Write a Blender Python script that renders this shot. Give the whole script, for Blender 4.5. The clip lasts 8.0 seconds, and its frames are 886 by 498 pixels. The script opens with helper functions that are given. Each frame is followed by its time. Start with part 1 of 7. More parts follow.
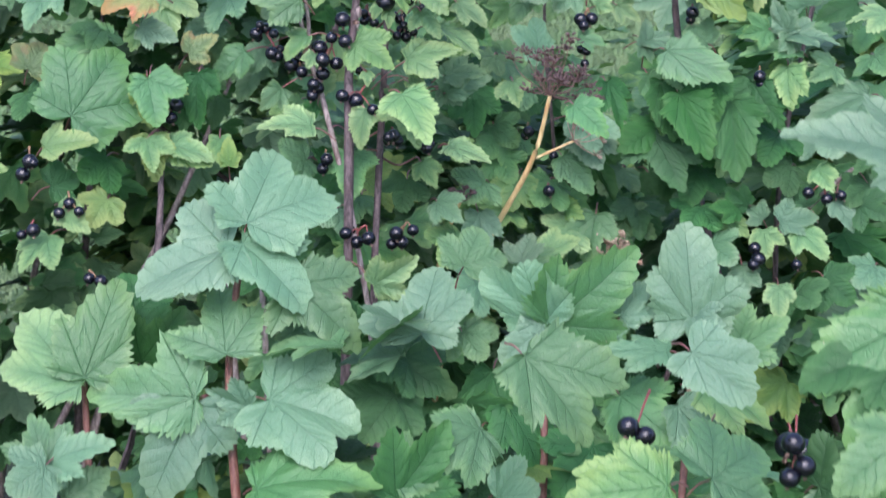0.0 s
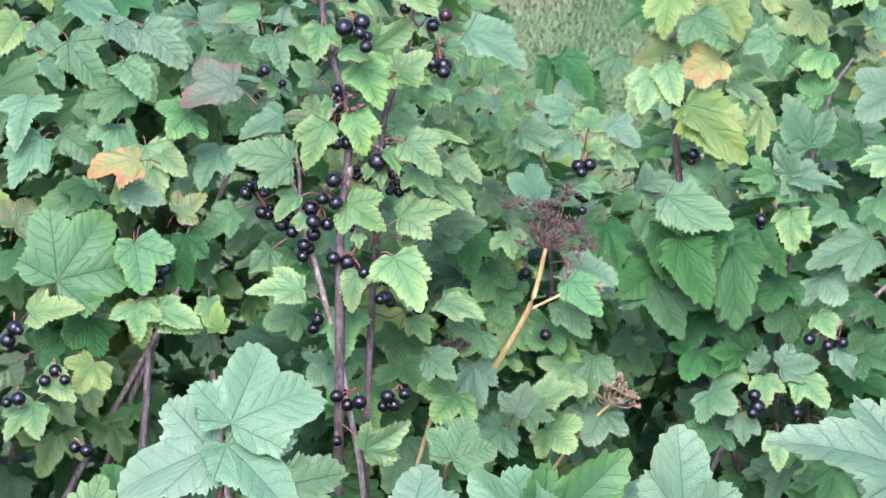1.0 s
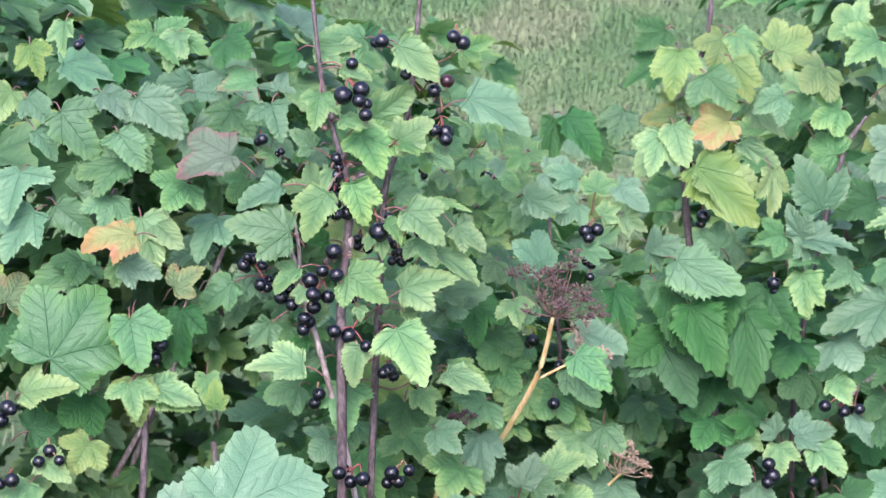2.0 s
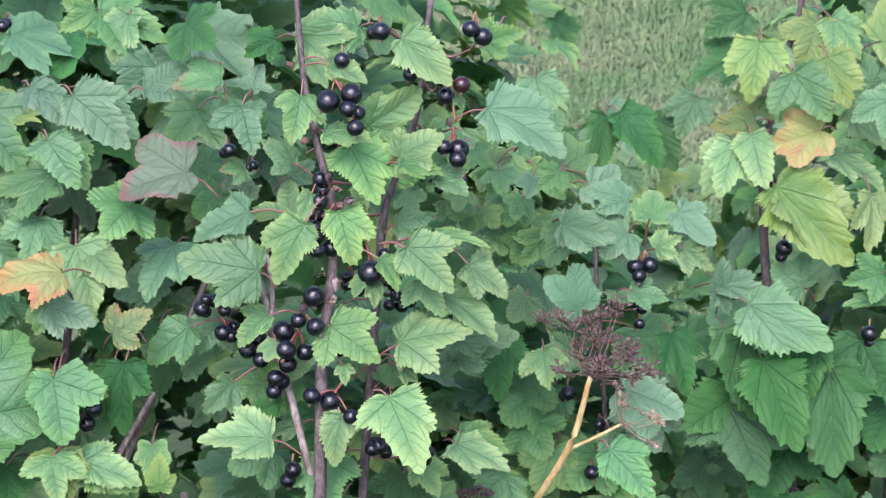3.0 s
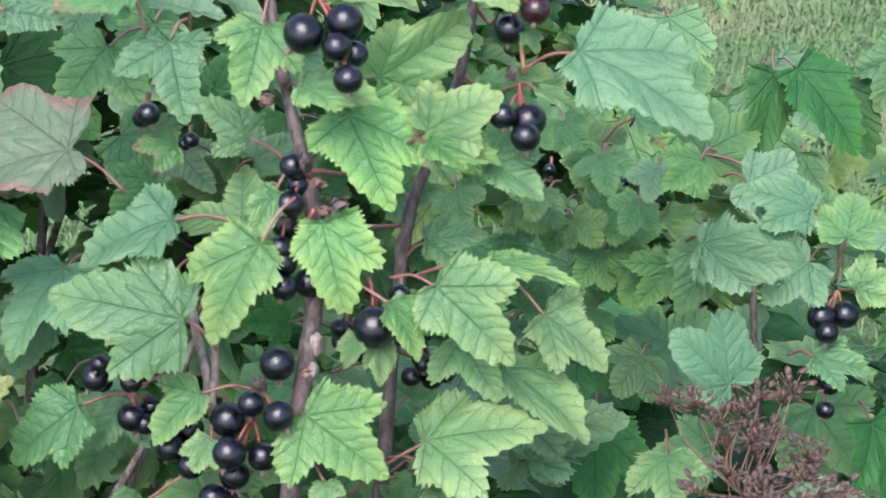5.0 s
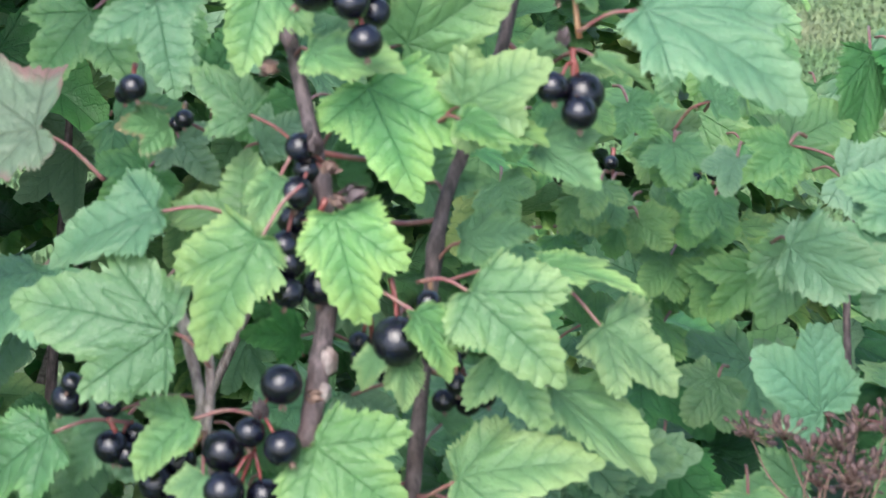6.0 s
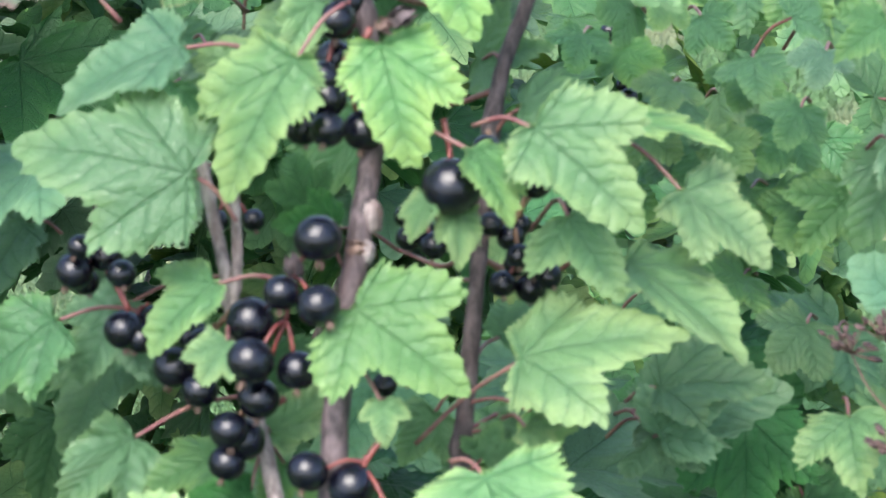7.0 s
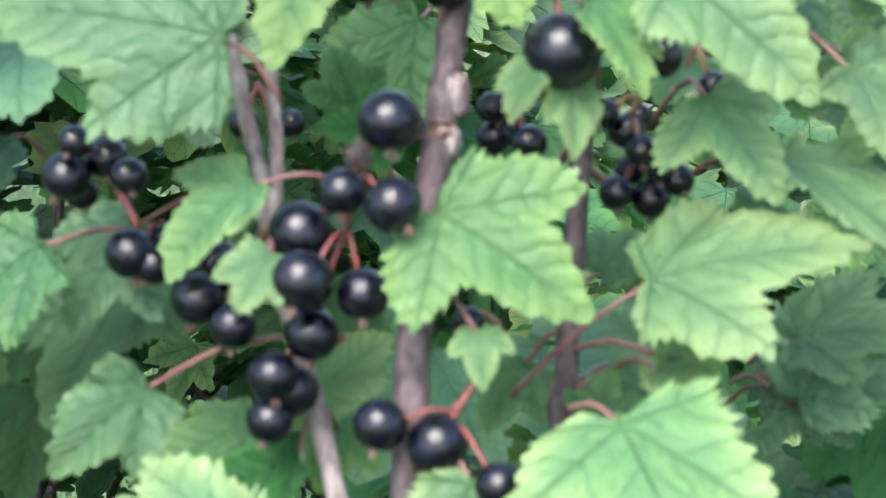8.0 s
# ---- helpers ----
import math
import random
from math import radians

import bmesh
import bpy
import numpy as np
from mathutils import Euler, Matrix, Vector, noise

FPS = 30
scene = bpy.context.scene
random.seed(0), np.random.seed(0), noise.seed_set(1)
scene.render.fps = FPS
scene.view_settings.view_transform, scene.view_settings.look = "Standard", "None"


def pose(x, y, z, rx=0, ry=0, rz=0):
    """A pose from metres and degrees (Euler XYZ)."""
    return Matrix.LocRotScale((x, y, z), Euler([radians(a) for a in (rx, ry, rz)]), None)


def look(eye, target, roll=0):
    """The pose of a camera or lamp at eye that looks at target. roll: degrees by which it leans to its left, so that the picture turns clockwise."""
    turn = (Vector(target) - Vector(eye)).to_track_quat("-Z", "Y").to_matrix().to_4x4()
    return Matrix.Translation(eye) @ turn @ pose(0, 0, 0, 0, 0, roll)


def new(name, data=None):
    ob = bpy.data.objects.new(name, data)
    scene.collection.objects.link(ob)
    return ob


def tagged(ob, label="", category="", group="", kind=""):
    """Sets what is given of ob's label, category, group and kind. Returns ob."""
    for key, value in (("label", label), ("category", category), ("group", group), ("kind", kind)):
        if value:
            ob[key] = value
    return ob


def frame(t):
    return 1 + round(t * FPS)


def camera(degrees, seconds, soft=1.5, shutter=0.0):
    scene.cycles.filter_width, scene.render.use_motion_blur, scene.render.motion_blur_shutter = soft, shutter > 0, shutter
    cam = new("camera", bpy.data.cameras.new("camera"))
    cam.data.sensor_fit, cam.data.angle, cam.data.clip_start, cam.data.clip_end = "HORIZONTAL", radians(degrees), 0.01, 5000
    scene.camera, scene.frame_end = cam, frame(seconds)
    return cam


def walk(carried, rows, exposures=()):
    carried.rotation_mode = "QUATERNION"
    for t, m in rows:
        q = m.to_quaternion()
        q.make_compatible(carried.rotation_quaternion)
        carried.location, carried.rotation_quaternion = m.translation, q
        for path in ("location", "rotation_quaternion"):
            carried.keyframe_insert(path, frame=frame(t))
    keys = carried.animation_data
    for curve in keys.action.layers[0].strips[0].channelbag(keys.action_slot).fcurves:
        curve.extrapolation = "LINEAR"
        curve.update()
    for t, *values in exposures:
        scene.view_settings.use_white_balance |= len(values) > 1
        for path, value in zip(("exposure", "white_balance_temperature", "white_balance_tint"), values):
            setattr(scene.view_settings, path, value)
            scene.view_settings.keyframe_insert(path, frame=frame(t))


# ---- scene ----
cam = camera(23.0, 8.0, soft=1.15, shutter=0.25)

PATH = [
    (0, pose(-0.0139, -1.2310, 1.4050, 65.824, -0.142, -0.226)),
    (0.5, pose(-0.0060, -1.1428, 1.4892, 63.887, 0.180, 0.033)),
    (1, pose(0.0029, -1.1449, 1.5295, 64.056, -0.187, 0.354)),
    (1.5, pose(0.0000, -1.1509, 1.5367, 65.000, -0.000, 0.000)),
    (1.7, pose(0.0006, -1.1437, 1.5393, 65.308, 0.332, -0.109)),
    (2.8, pose(0.0431, -0.8688, 1.5173, 61.884, 0.127, 2.797)),
    (3, pose(0.0473, -0.8086, 1.4897, 61.807, 0.211, 3.318)),
    (3.5, pose(0.0517, -0.6706, 1.4252, 61.562, 0.633, 4.440)),
    (4, pose(0.0517, -0.5631, 1.3759, 61.322, 0.715, 5.240)),
    (4.5, pose(0.0512, -0.4724, 1.3304, 61.300, 0.624, 6.597)),
    (4.7, pose(0.0496, -0.4423, 1.3185, 60.976, 0.713, 6.897)),
    (6, pose(0.0423, -0.3159, 1.2408, 61.691, 1.435, 8.792)),
    (6.2, pose(0.0550, -0.2962, 1.2450, 61.623, 2.230, 9.865)),
    (6.5, pose(0.0421, -0.2829, 1.2376, 59.854, 1.447, 9.217)),
    (6.8, pose(0.0449, -0.2961, 1.1426, 67.899, 2.364, 10.237)),
    (7, pose(0.0318, -0.3006, 1.1201, 69.502, 1.835, 9.670)),
    (7.5, pose(-0.0041, -0.2905, 1.0745, 71.880, 1.415, 7.485)),
    (8, pose(-0.0134, -0.2153, 1.0504, 71.909, 1.954, 7.960)),
]
EXPOSURES = [(0.0, 1.44, 5950.0, 23.0), (0.5, 1.77, 6000.0, 25.0), (1.5, 1.83, 6100.0, 27.0), (3.5, 1.59, 6200.0, 21.0), (4.5, 1.63, 6300.0, 15.0), (6.5, 1.76, 6350.0, 10.0), (8.0, 1.89, 6300.0, 11.0)]
walk(cam, PATH, EXPOSURES)
cam.data.dof.use_dof = True
cam.data.dof.focus_distance = 1.0
cam.data.dof.aperture_fstop = 50.0

# ---- daylight: bright overcast sky, a broad soft sun high behind the camera ----
SUN_HEIGHT, SUN_TURN = radians(56), radians(188)
world = bpy.data.worlds.new("sky")
scene.world = world
world.use_nodes = True
wn = world.node_tree
sky = wn.nodes.new("ShaderNodeTexSky")
sky.sky_type = "NISHITA"
sky.sun_disc = False
sky.sun_elevation, sky.sun_rotation = SUN_HEIGHT, SUN_TURN
sky.air_density, sky.dust_density, sky.ozone_density = 1.0, 3.0, 1.0
wn.links.new(sky.outputs[0], wn.nodes["Background"].inputs[0])
wn.nodes["Background"].inputs[1].default_value = 0.15
sun_data = bpy.data.lights.new("sun", "SUN")
sun_data.energy, sun_data.angle, sun_data.color = 1.55, radians(38), (1.0, 0.97, 0.92)
sun = new("sun", sun_data)
sun_way = Vector((math.sin(SUN_TURN) * math.cos(SUN_HEIGHT), math.cos(SUN_TURN) * math.cos(SUN_HEIGHT), math.sin(SUN_HEIGHT)))
sun.matrix_basis = look(sun_way * 20, (0, 0, 0))


# ---- materials ----
class Nodes:
    """Small helper to lay a node tree."""

    def __init__(self, name):
        self.material = bpy.data.materials.new(name)
        self.material.use_nodes = True
        self.tree = self.material.node_tree
        self.shader = self.tree.nodes["Principled BSDF"]
        self.out = self.tree.nodes["Material Output"]

    def node(self, kind):
        return self.tree.nodes.new("ShaderNode" + kind)

    def link(self, a, b):
        if isinstance(a, (int, float, tuple)):
            b.default_value = a
        else:
            self.tree.links.new(a, b)

    def math(self, operation, a, b=0.0, clamp=False):
        n = self.node("Math")
        n.operation, n.use_clamp = operation, clamp
        self.link(a, n.inputs[0])
        self.link(b, n.inputs[1])
        return n.outputs[0]

    def step(self, value, low, high, to_low=0.0, to_high=1.0):
        n = self.node("MapRange")
        n.interpolation_type = "SMOOTHSTEP"
        self.link(value, n.inputs[0])
        for i, v in enumerate((low, high, to_low, to_high)):
            n.inputs[i + 1].default_value = v
        return n.outputs[0]

    def mix(self, factor, a, b, blend="MIX"):
        n = self.node("Mix")
        n.data_type, n.blend_type = "RGBA", blend
        self.link(factor, n.inputs[0])
        self.link(a, n.inputs[6])
        self.link(b, n.inputs[7])
        return n.outputs[2]

    def noise(self, vector, scale, detail=3.0, rough=0.55):
        n = self.node("TexNoise")
        self.tree.links.new(vector, n.inputs["Vector"])
        n.inputs["Scale"].default_value = scale
        n.inputs["Detail"].default_value = detail
        n.inputs["Roughness"].default_value = rough
        return n.outputs[0]

    def bump(self, height, strength, distance, normal=None):
        n = self.node("Bump")
        n.inputs["Strength"].default_value = strength
        n.inputs["Distance"].default_value = distance
        self.tree.links.new(height, n.inputs["Height"])
        if normal:
            self.tree.links.new(normal, n.inputs["Normal"])
        return n.outputs[0]


def rgb(r, g, b):
    return (r, g, b, 1.0)


def leaf_material(name, lamina, rim, vein, rim_from=0.55, blotch=None, gloss=0.46, joined=False):
    """Blade with a palmate net of sunken veins, a paler margin, soft mottling and some light passing through."""
    m = Nodes(name)
    uv = m.node("UVMap").outputs[0]
    xyz = m.node("SeparateXYZ")
    m.link(uv, xyz.inputs[0])
    x = m.math("MULTIPLY_ADD", xyz.outputs[0], 2.0)
    x.node.inputs[2].default_value = -1.0
    y = m.math("MULTIPLY_ADD", xyz.outputs[1], 2.0)
    y.node.inputs[2].default_value = -1.0
    turn = m.math("ARCTAN2", x, y)
    sector = m.math("MULTIPLY", m.math("ROUND", m.math("DIVIDE", turn, 0.89)), 0.89)
    sector = m.math("MINIMUM", m.math("MAXIMUM", sector, -1.78), 1.78)
    off = m.math("SUBTRACT", turn, sector)
    reach = m.math("SQRT", m.math("ADD", m.math("MULTIPLY", x, x), m.math("MULTIPLY", y, y)))
    along = m.math("MULTIPLY", reach, m.math("COSINE", off))
    across = m.math("ABSOLUTE", m.math("MULTIPLY", reach, m.math("SINE", off)))
    wobble = m.noise(uv, 9.0, 2.0)
    main = m.step(m.math("ADD", across, m.math("MULTIPLY", reach, 0.007)), 0.003, 0.012, 1.0, 0.0)
    ladder = m.math("SUBTRACT", along, m.math("MULTIPLY", across, 0.95))
    ladder = m.math("ADD", ladder, m.math("MULTIPLY", wobble, 0.16))
    side_gap = m.math("PINGPONG", ladder, 0.078)
    side = m.step(side_gap, 0.0, 0.011, 1.0, 0.0)
    net = m.node("TexVoronoi")
    net.feature = "DISTANCE_TO_EDGE"
    m.link(uv, net.inputs["Vector"])
    net.inputs["Scale"].default_value = 58.0
    fine = m.step(net.outputs["Distance"], 0.0, 0.16, 1.0, 0.0)
    veins = m.math("MAXIMUM", main, m.math("MAXIMUM", m.math("MULTIPLY", side, 0.90), m.math("MULTIPLY", fine, 0.24)))
    rim_node = m.node("Attribute")
    rim_node.attribute_name = "rim"
    rim_at = rim_node.outputs["Fac"]
    patch = m.noise(uv, 3.2, 3.0)
    edge = m.step(m.math("ADD", rim_at, m.math("MULTIPLY", m.math("SUBTRACT", patch, 0.5), 0.7)), rim_from, 1.05)
    colour = m.mix(edge, rgb(*lamina), rgb(*rim))
    if blotch:
        spot = m.step(m.noise(uv, 4.5, 4.0), 0.52, 0.66)
        colour = m.mix(spot, colour, rgb(*blotch))
    close = m.math("MAXIMUM", m.step(across, 0.0, 0.17, 0.42, 0.0), m.step(side_gap, 0.0, 0.06, 0.34, 0.0))
    close = m.math("MULTIPLY", close, m.step(rim_at, 0.55, 1.0, 1.0, 0.25))
    colour = m.mix(close, colour, rgb(*vein))
    colour = m.mix(m.math("MULTIPLY", veins, 0.56), colour, rgb(*vein))
    chance = m.node("NewGeometry").outputs["Random Per Island"] if joined else m.node("ObjectInfo").outputs["Random"]
    shift = m.node("HueSaturation")
    m.link(m.step(chance, 0.0, 1.0, 0.488, 0.504), shift.inputs["Hue"])
    m.link(m.step(m.math("FRACT", m.math("MULTIPLY", chance, 7.3)), 0.0, 1.0, 0.89, 1.08), shift.inputs["Saturation"])
    m.link(m.step(m.math("FRACT", m.math("MULTIPLY", chance, 13.7)), 0.0, 1.0, 0.80, 1.13), shift.inputs["Value"])
    m.link(colour, shift.inputs["Color"])
    grain = m.noise(uv, 60.0, 2.0)
    colour = m.mix(m.step(grain, 0.3, 0.7, 0.0, 0.16), shift.outputs[0], rgb(0.02, 0.05, 0.015))
    # scorched bits along the margin
    burn = m.math("ADD", rim_at, m.math("MULTIPLY", m.math("SUBTRACT", m.noise(uv, 6.0, 4.0, 0.7), 0.5), 0.9))
    colour = m.mix(m.step(burn, 1.10, 1.24, 0.0, 0.75), colour, rgb(0.24, 0.165, 0.075))
    # a few weather specks
    specks = m.node("TexVoronoi")
    m.link(uv, specks.inputs["Vector"])
    specks.inputs["Scale"].default_value = 17.0
    speck = m.math("MULTIPLY", m.step(specks.outputs["Distance"], 0.05, 0.09, 1.0, 0.0), m.step(m.noise(uv, 5.0), 0.55, 0.62))
    colour = m.mix(m.math("MULTIPLY", speck, 0.6), colour, rgb(0.42, 0.40, 0.26))
    sunk = m.math("ADD", m.math("MULTIPLY", main, 0.9), m.math("ADD", m.math("MULTIPLY", side, 0.34), m.math("MULTIPLY", fine, 0.20)))
    puckers = m.node("TexVoronoi")
    puckers.feature = "SMOOTH_F1"
    m.link(uv, puckers.inputs["Vector"])
    puckers.inputs["Scale"].default_value = 24.0
    blister = m.math("MULTIPLY", puckers.outputs["Distance"], -0.55)
    relief = m.math("SUBTRACT", m.math("MULTIPLY", m.step(side_gap, 0.0, 0.07), 0.30), sunk)
    normal = m.bump(m.math("ADD", m.math("ADD", relief, blister), m.math("MULTIPLY", grain, 0.03)), 0.7, 0.0009)
    m.link(colour, m.shader.inputs["Base Color"])
    m.link(m.step(grain, 0.2, 0.8, 0.42, 0.52), m.shader.inputs["Roughness"])
    m.shader.inputs["Specular IOR Level"].default_value = gloss
    m.link(normal, m.shader.inputs["Normal"])
    through_light = m.node("BsdfTranslucent")
    m.link(m.mix(0.5, colour, rgb(min(1, lamina[0] * 2.2), min(1, lamina[1] * 2.0), lamina[2] * 0.8)), through_light.inputs["Color"])
    m.link(normal, through_light.inputs["Normal"])
    both = m.node("MixShader")
    both.inputs[0].default_value = 0.25
    m.link(m.shader.outputs[0], both.inputs[1])
    m.link(through_light.outputs[0], both.inputs[2])
    m.link(both.outputs[0], m.out.inputs["Surface"])
    return m.material


LEAF_COLOURS = {
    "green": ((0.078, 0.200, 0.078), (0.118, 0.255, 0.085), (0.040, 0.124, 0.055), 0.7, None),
    "light": ((0.116, 0.262, 0.088), (0.222, 0.360, 0.122), (0.046, 0.145, 0.066), 0.5, None),
    "vivid": ((0.080, 0.205, 0.060), (0.140, 0.275, 0.072), (0.044, 0.150, 0.048), 0.6, None),
    "bluish": ((0.100, 0.208, 0.112), (0.150, 0.262, 0.138), (0.052, 0.134, 0.078), 0.7, None),
    "mint": ((0.108, 0.222, 0.130), (0.145, 0.262, 0.146), (0.070, 0.164, 0.098), 0.7, None),
    # deeper green, with the shade on lower and inner leaves put into the colour
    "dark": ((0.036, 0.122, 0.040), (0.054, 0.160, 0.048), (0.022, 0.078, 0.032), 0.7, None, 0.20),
    "yellowish": ((0.118, 0.222, 0.058), (0.200, 0.285, 0.080), (0.070, 0.155, 0.054), 0.4, None),
    "yellow": ((0.300, 0.320, 0.080), (0.420, 0.260, 0.085), (0.210, 0.250, 0.060), 0.45, (0.42, 0.13, 0.07)),
    "orange": ((0.250, 0.300, 0.090), (0.420, 0.240, 0.070), (0.170, 0.210, 0.070), 0.45, (0.42, 0.14, 0.06)),
    "browning": ((0.105, 0.190, 0.055), (0.195, 0.215, 0.058), (0.062, 0.118, 0.050), 0.5, (0.220, 0.150, 0.052)),
    "reddish": ((0.115, 0.190, 0.110), (0.210, 0.095, 0.090), (0.075, 0.110, 0.070), 0.74, None),
    "rededge": ((0.100, 0.215, 0.090), (0.190, 0.150, 0.090), (0.050, 0.135, 0.062), 0.80, None),
}
LEAF_LABELS = {
    "light": "pale-margined fresh green blade", "yellowish": "yellow-green ageing blade", "yellow": "yellow and orange withering blade",
    "orange": "orange-edged curled blade", "browning": "brown-blotched blade", "reddish": "purple-red edged blade",
    "rededge": "green blade with reddish margin", "bluish": "blue-green blade", "mint": "large pale blue-green blade",
}
LEAF_MATERIALS = {kind: leaf_material("leaf_" + kind, *values) for kind, values in LEAF_COLOURS.items()}
JOINED_MATERIALS = [leaf_material("foliage_" + kind, *(LEAF_COLOURS[kind][:5] + (0.26,)), joined=True) for kind in ("green", "dark", "bluish", "light", "yellowish")]


def bark_material(name, dark, light, scale, gloss=0.7):
    m = Nodes(name)
    place = m.node("TexCoord").outputs["Object"]
    stretch = m.node("Mapping")
    stretch.inputs["Scale"].default_value = (1.0, 1.0, 0.22)
    m.link(place, stretch.inputs[0])
    streak = m.noise(stretch.outputs[0], scale, 5.0, 0.65)
    blot = m.noise(place, scale * 0.22, 3.0)
    colour = m.mix(m.step(streak, 0.35, 0.68), rgb(*dark), rgb(*light))
    colour = m.mix(m.step(blot, 0.5, 0.7, 0.0, 0.5), colour, rgb(dark[0] * 1.3, dark[1] * 0.9, dark[2] * 0.8))
    m.link(colour, m.shader.inputs["Base Color"])
    m.shader.inputs["Roughness"].default_value = gloss
    m.link(m.bump(streak, 0.8, 0.0009), m.shader.inputs["Normal"])
    return m.material


STEM_MATERIALS = {
    "bark": bark_material("bark", (0.030, 0.022, 0.024), (0.122, 0.091, 0.093), 420),
    "greybark": bark_material("grey_bark", (0.120, 0.095, 0.090), (0.350, 0.300, 0.285), 380),
    "reddish": bark_material("red_twig", (0.100, 0.040, 0.034), (0.180, 0.090, 0.062), 500, 0.5),
    "straw": bark_material("straw", (0.34, 0.24, 0.10), (0.56, 0.45, 0.22), 300, 0.55),
    "dryray": bark_material("dry_ray", (0.080, 0.046, 0.038), (0.170, 0.110, 0.082), 500),
    "bleached": bark_material("bleached", (0.21, 0.145, 0.10), (0.38, 0.30, 0.22), 400),
    "seed": bark_material("seed", (0.034, 0.020, 0.020), (0.125, 0.074, 0.067), 700, 0.6),
    "petiole": bark_material("petiole", (0.150, 0.052, 0.055), (0.190, 0.110, 0.085), 260, 0.45),
    "greenstalk": bark_material("green_stalk", (0.150, 0.075, 0.042), (0.210, 0.140, 0.070), 300, 0.5),
    "redstalk": bark_material("red_stalk", (0.120, 0.024, 0.024), (0.190, 0.055, 0.042), 300, 0.4),
}


def berry_material(name, deep, bloom):
    m = Nodes(name)
    place = m.node("TexCoord").outputs["Object"]
    haze = m.noise(place, 1.6, 4.0)
    dots = m.noise(place, 14.0, 2.0)
    colour = m.mix(m.step(haze, 0.4, 0.75, 0.0, 0.8), rgb(*deep), rgb(*bloom))
    colour = m.mix(m.step(dots, 0.62, 0.72, 0.0, 0.5), colour, rgb(bloom[0] * 1.6, bloom[1] * 1.4, bloom[2] * 1.5))
    m.link(colour, m.shader.inputs["Base Color"])
    m.link(m.step(haze, 0.35, 0.75, 0.12, 0.27), m.shader.inputs["Roughness"])
    m.shader.inputs["Specular IOR Level"].default_value = 0.48
    m.link(m.bump(dots, 0.1, 0.02), m.shader.inputs["Normal"])
    return m.material


BERRY = berry_material("ripe_berry", (0.0022, 0.0022, 0.0045), (0.0060, 0.0085, 0.0200))
UNRIPE = berry_material("reddening_berry", (0.010, 0.003, 0.005), (0.055, 0.006, 0.010))
CALYX = bark_material("dry_calyx", (0.060, 0.036, 0.028), (0.20, 0.135, 0.10), 3)


# ---- shapes ----
def lobe_line(length, half, d, belly):
    """Flank of a pointed lobe, d radians off its axis, bellied."""
    return length * math.sin(half) / math.sin(half + d) * (1 + belly * math.sin(min(d / 0.55, 1.0) * math.pi))


def blade_radius(a, side, half=0.42, broad=False):
    """Outline of a three-lobed leaf in polar form round the top of its stalk; a = 0 is the tip.
    side: angle and length of the side lobe; broad: rounder, with ears behind the stalk."""
    b = abs(a)
    at, length = side
    belly = 0.24 if broad else 0.17
    best = lobe_line(1.0, half + (0.06 if broad else 0.0), b, belly) if b < 1.2 else 0.0
    d = abs(b - at)
    if d < 1.2:
        best = max(best, lobe_line(length, (0.52 if broad else 0.42) + (0.12 if b > at else 0.0), d, belly))
    low, ear, end = (0.44, 1.9, 2.75) if broad else (0.30, 1.5, 2.5)
    low *= 0.5 + 0.6 * length
    if b > ear:
        low *= max(0.0, 1 - ((b - ear) / (end - ear)) ** 1.6)
        best = min(best, low + 0.06) if b > ear + 0.3 else best
    return max(best, low, 0.04)


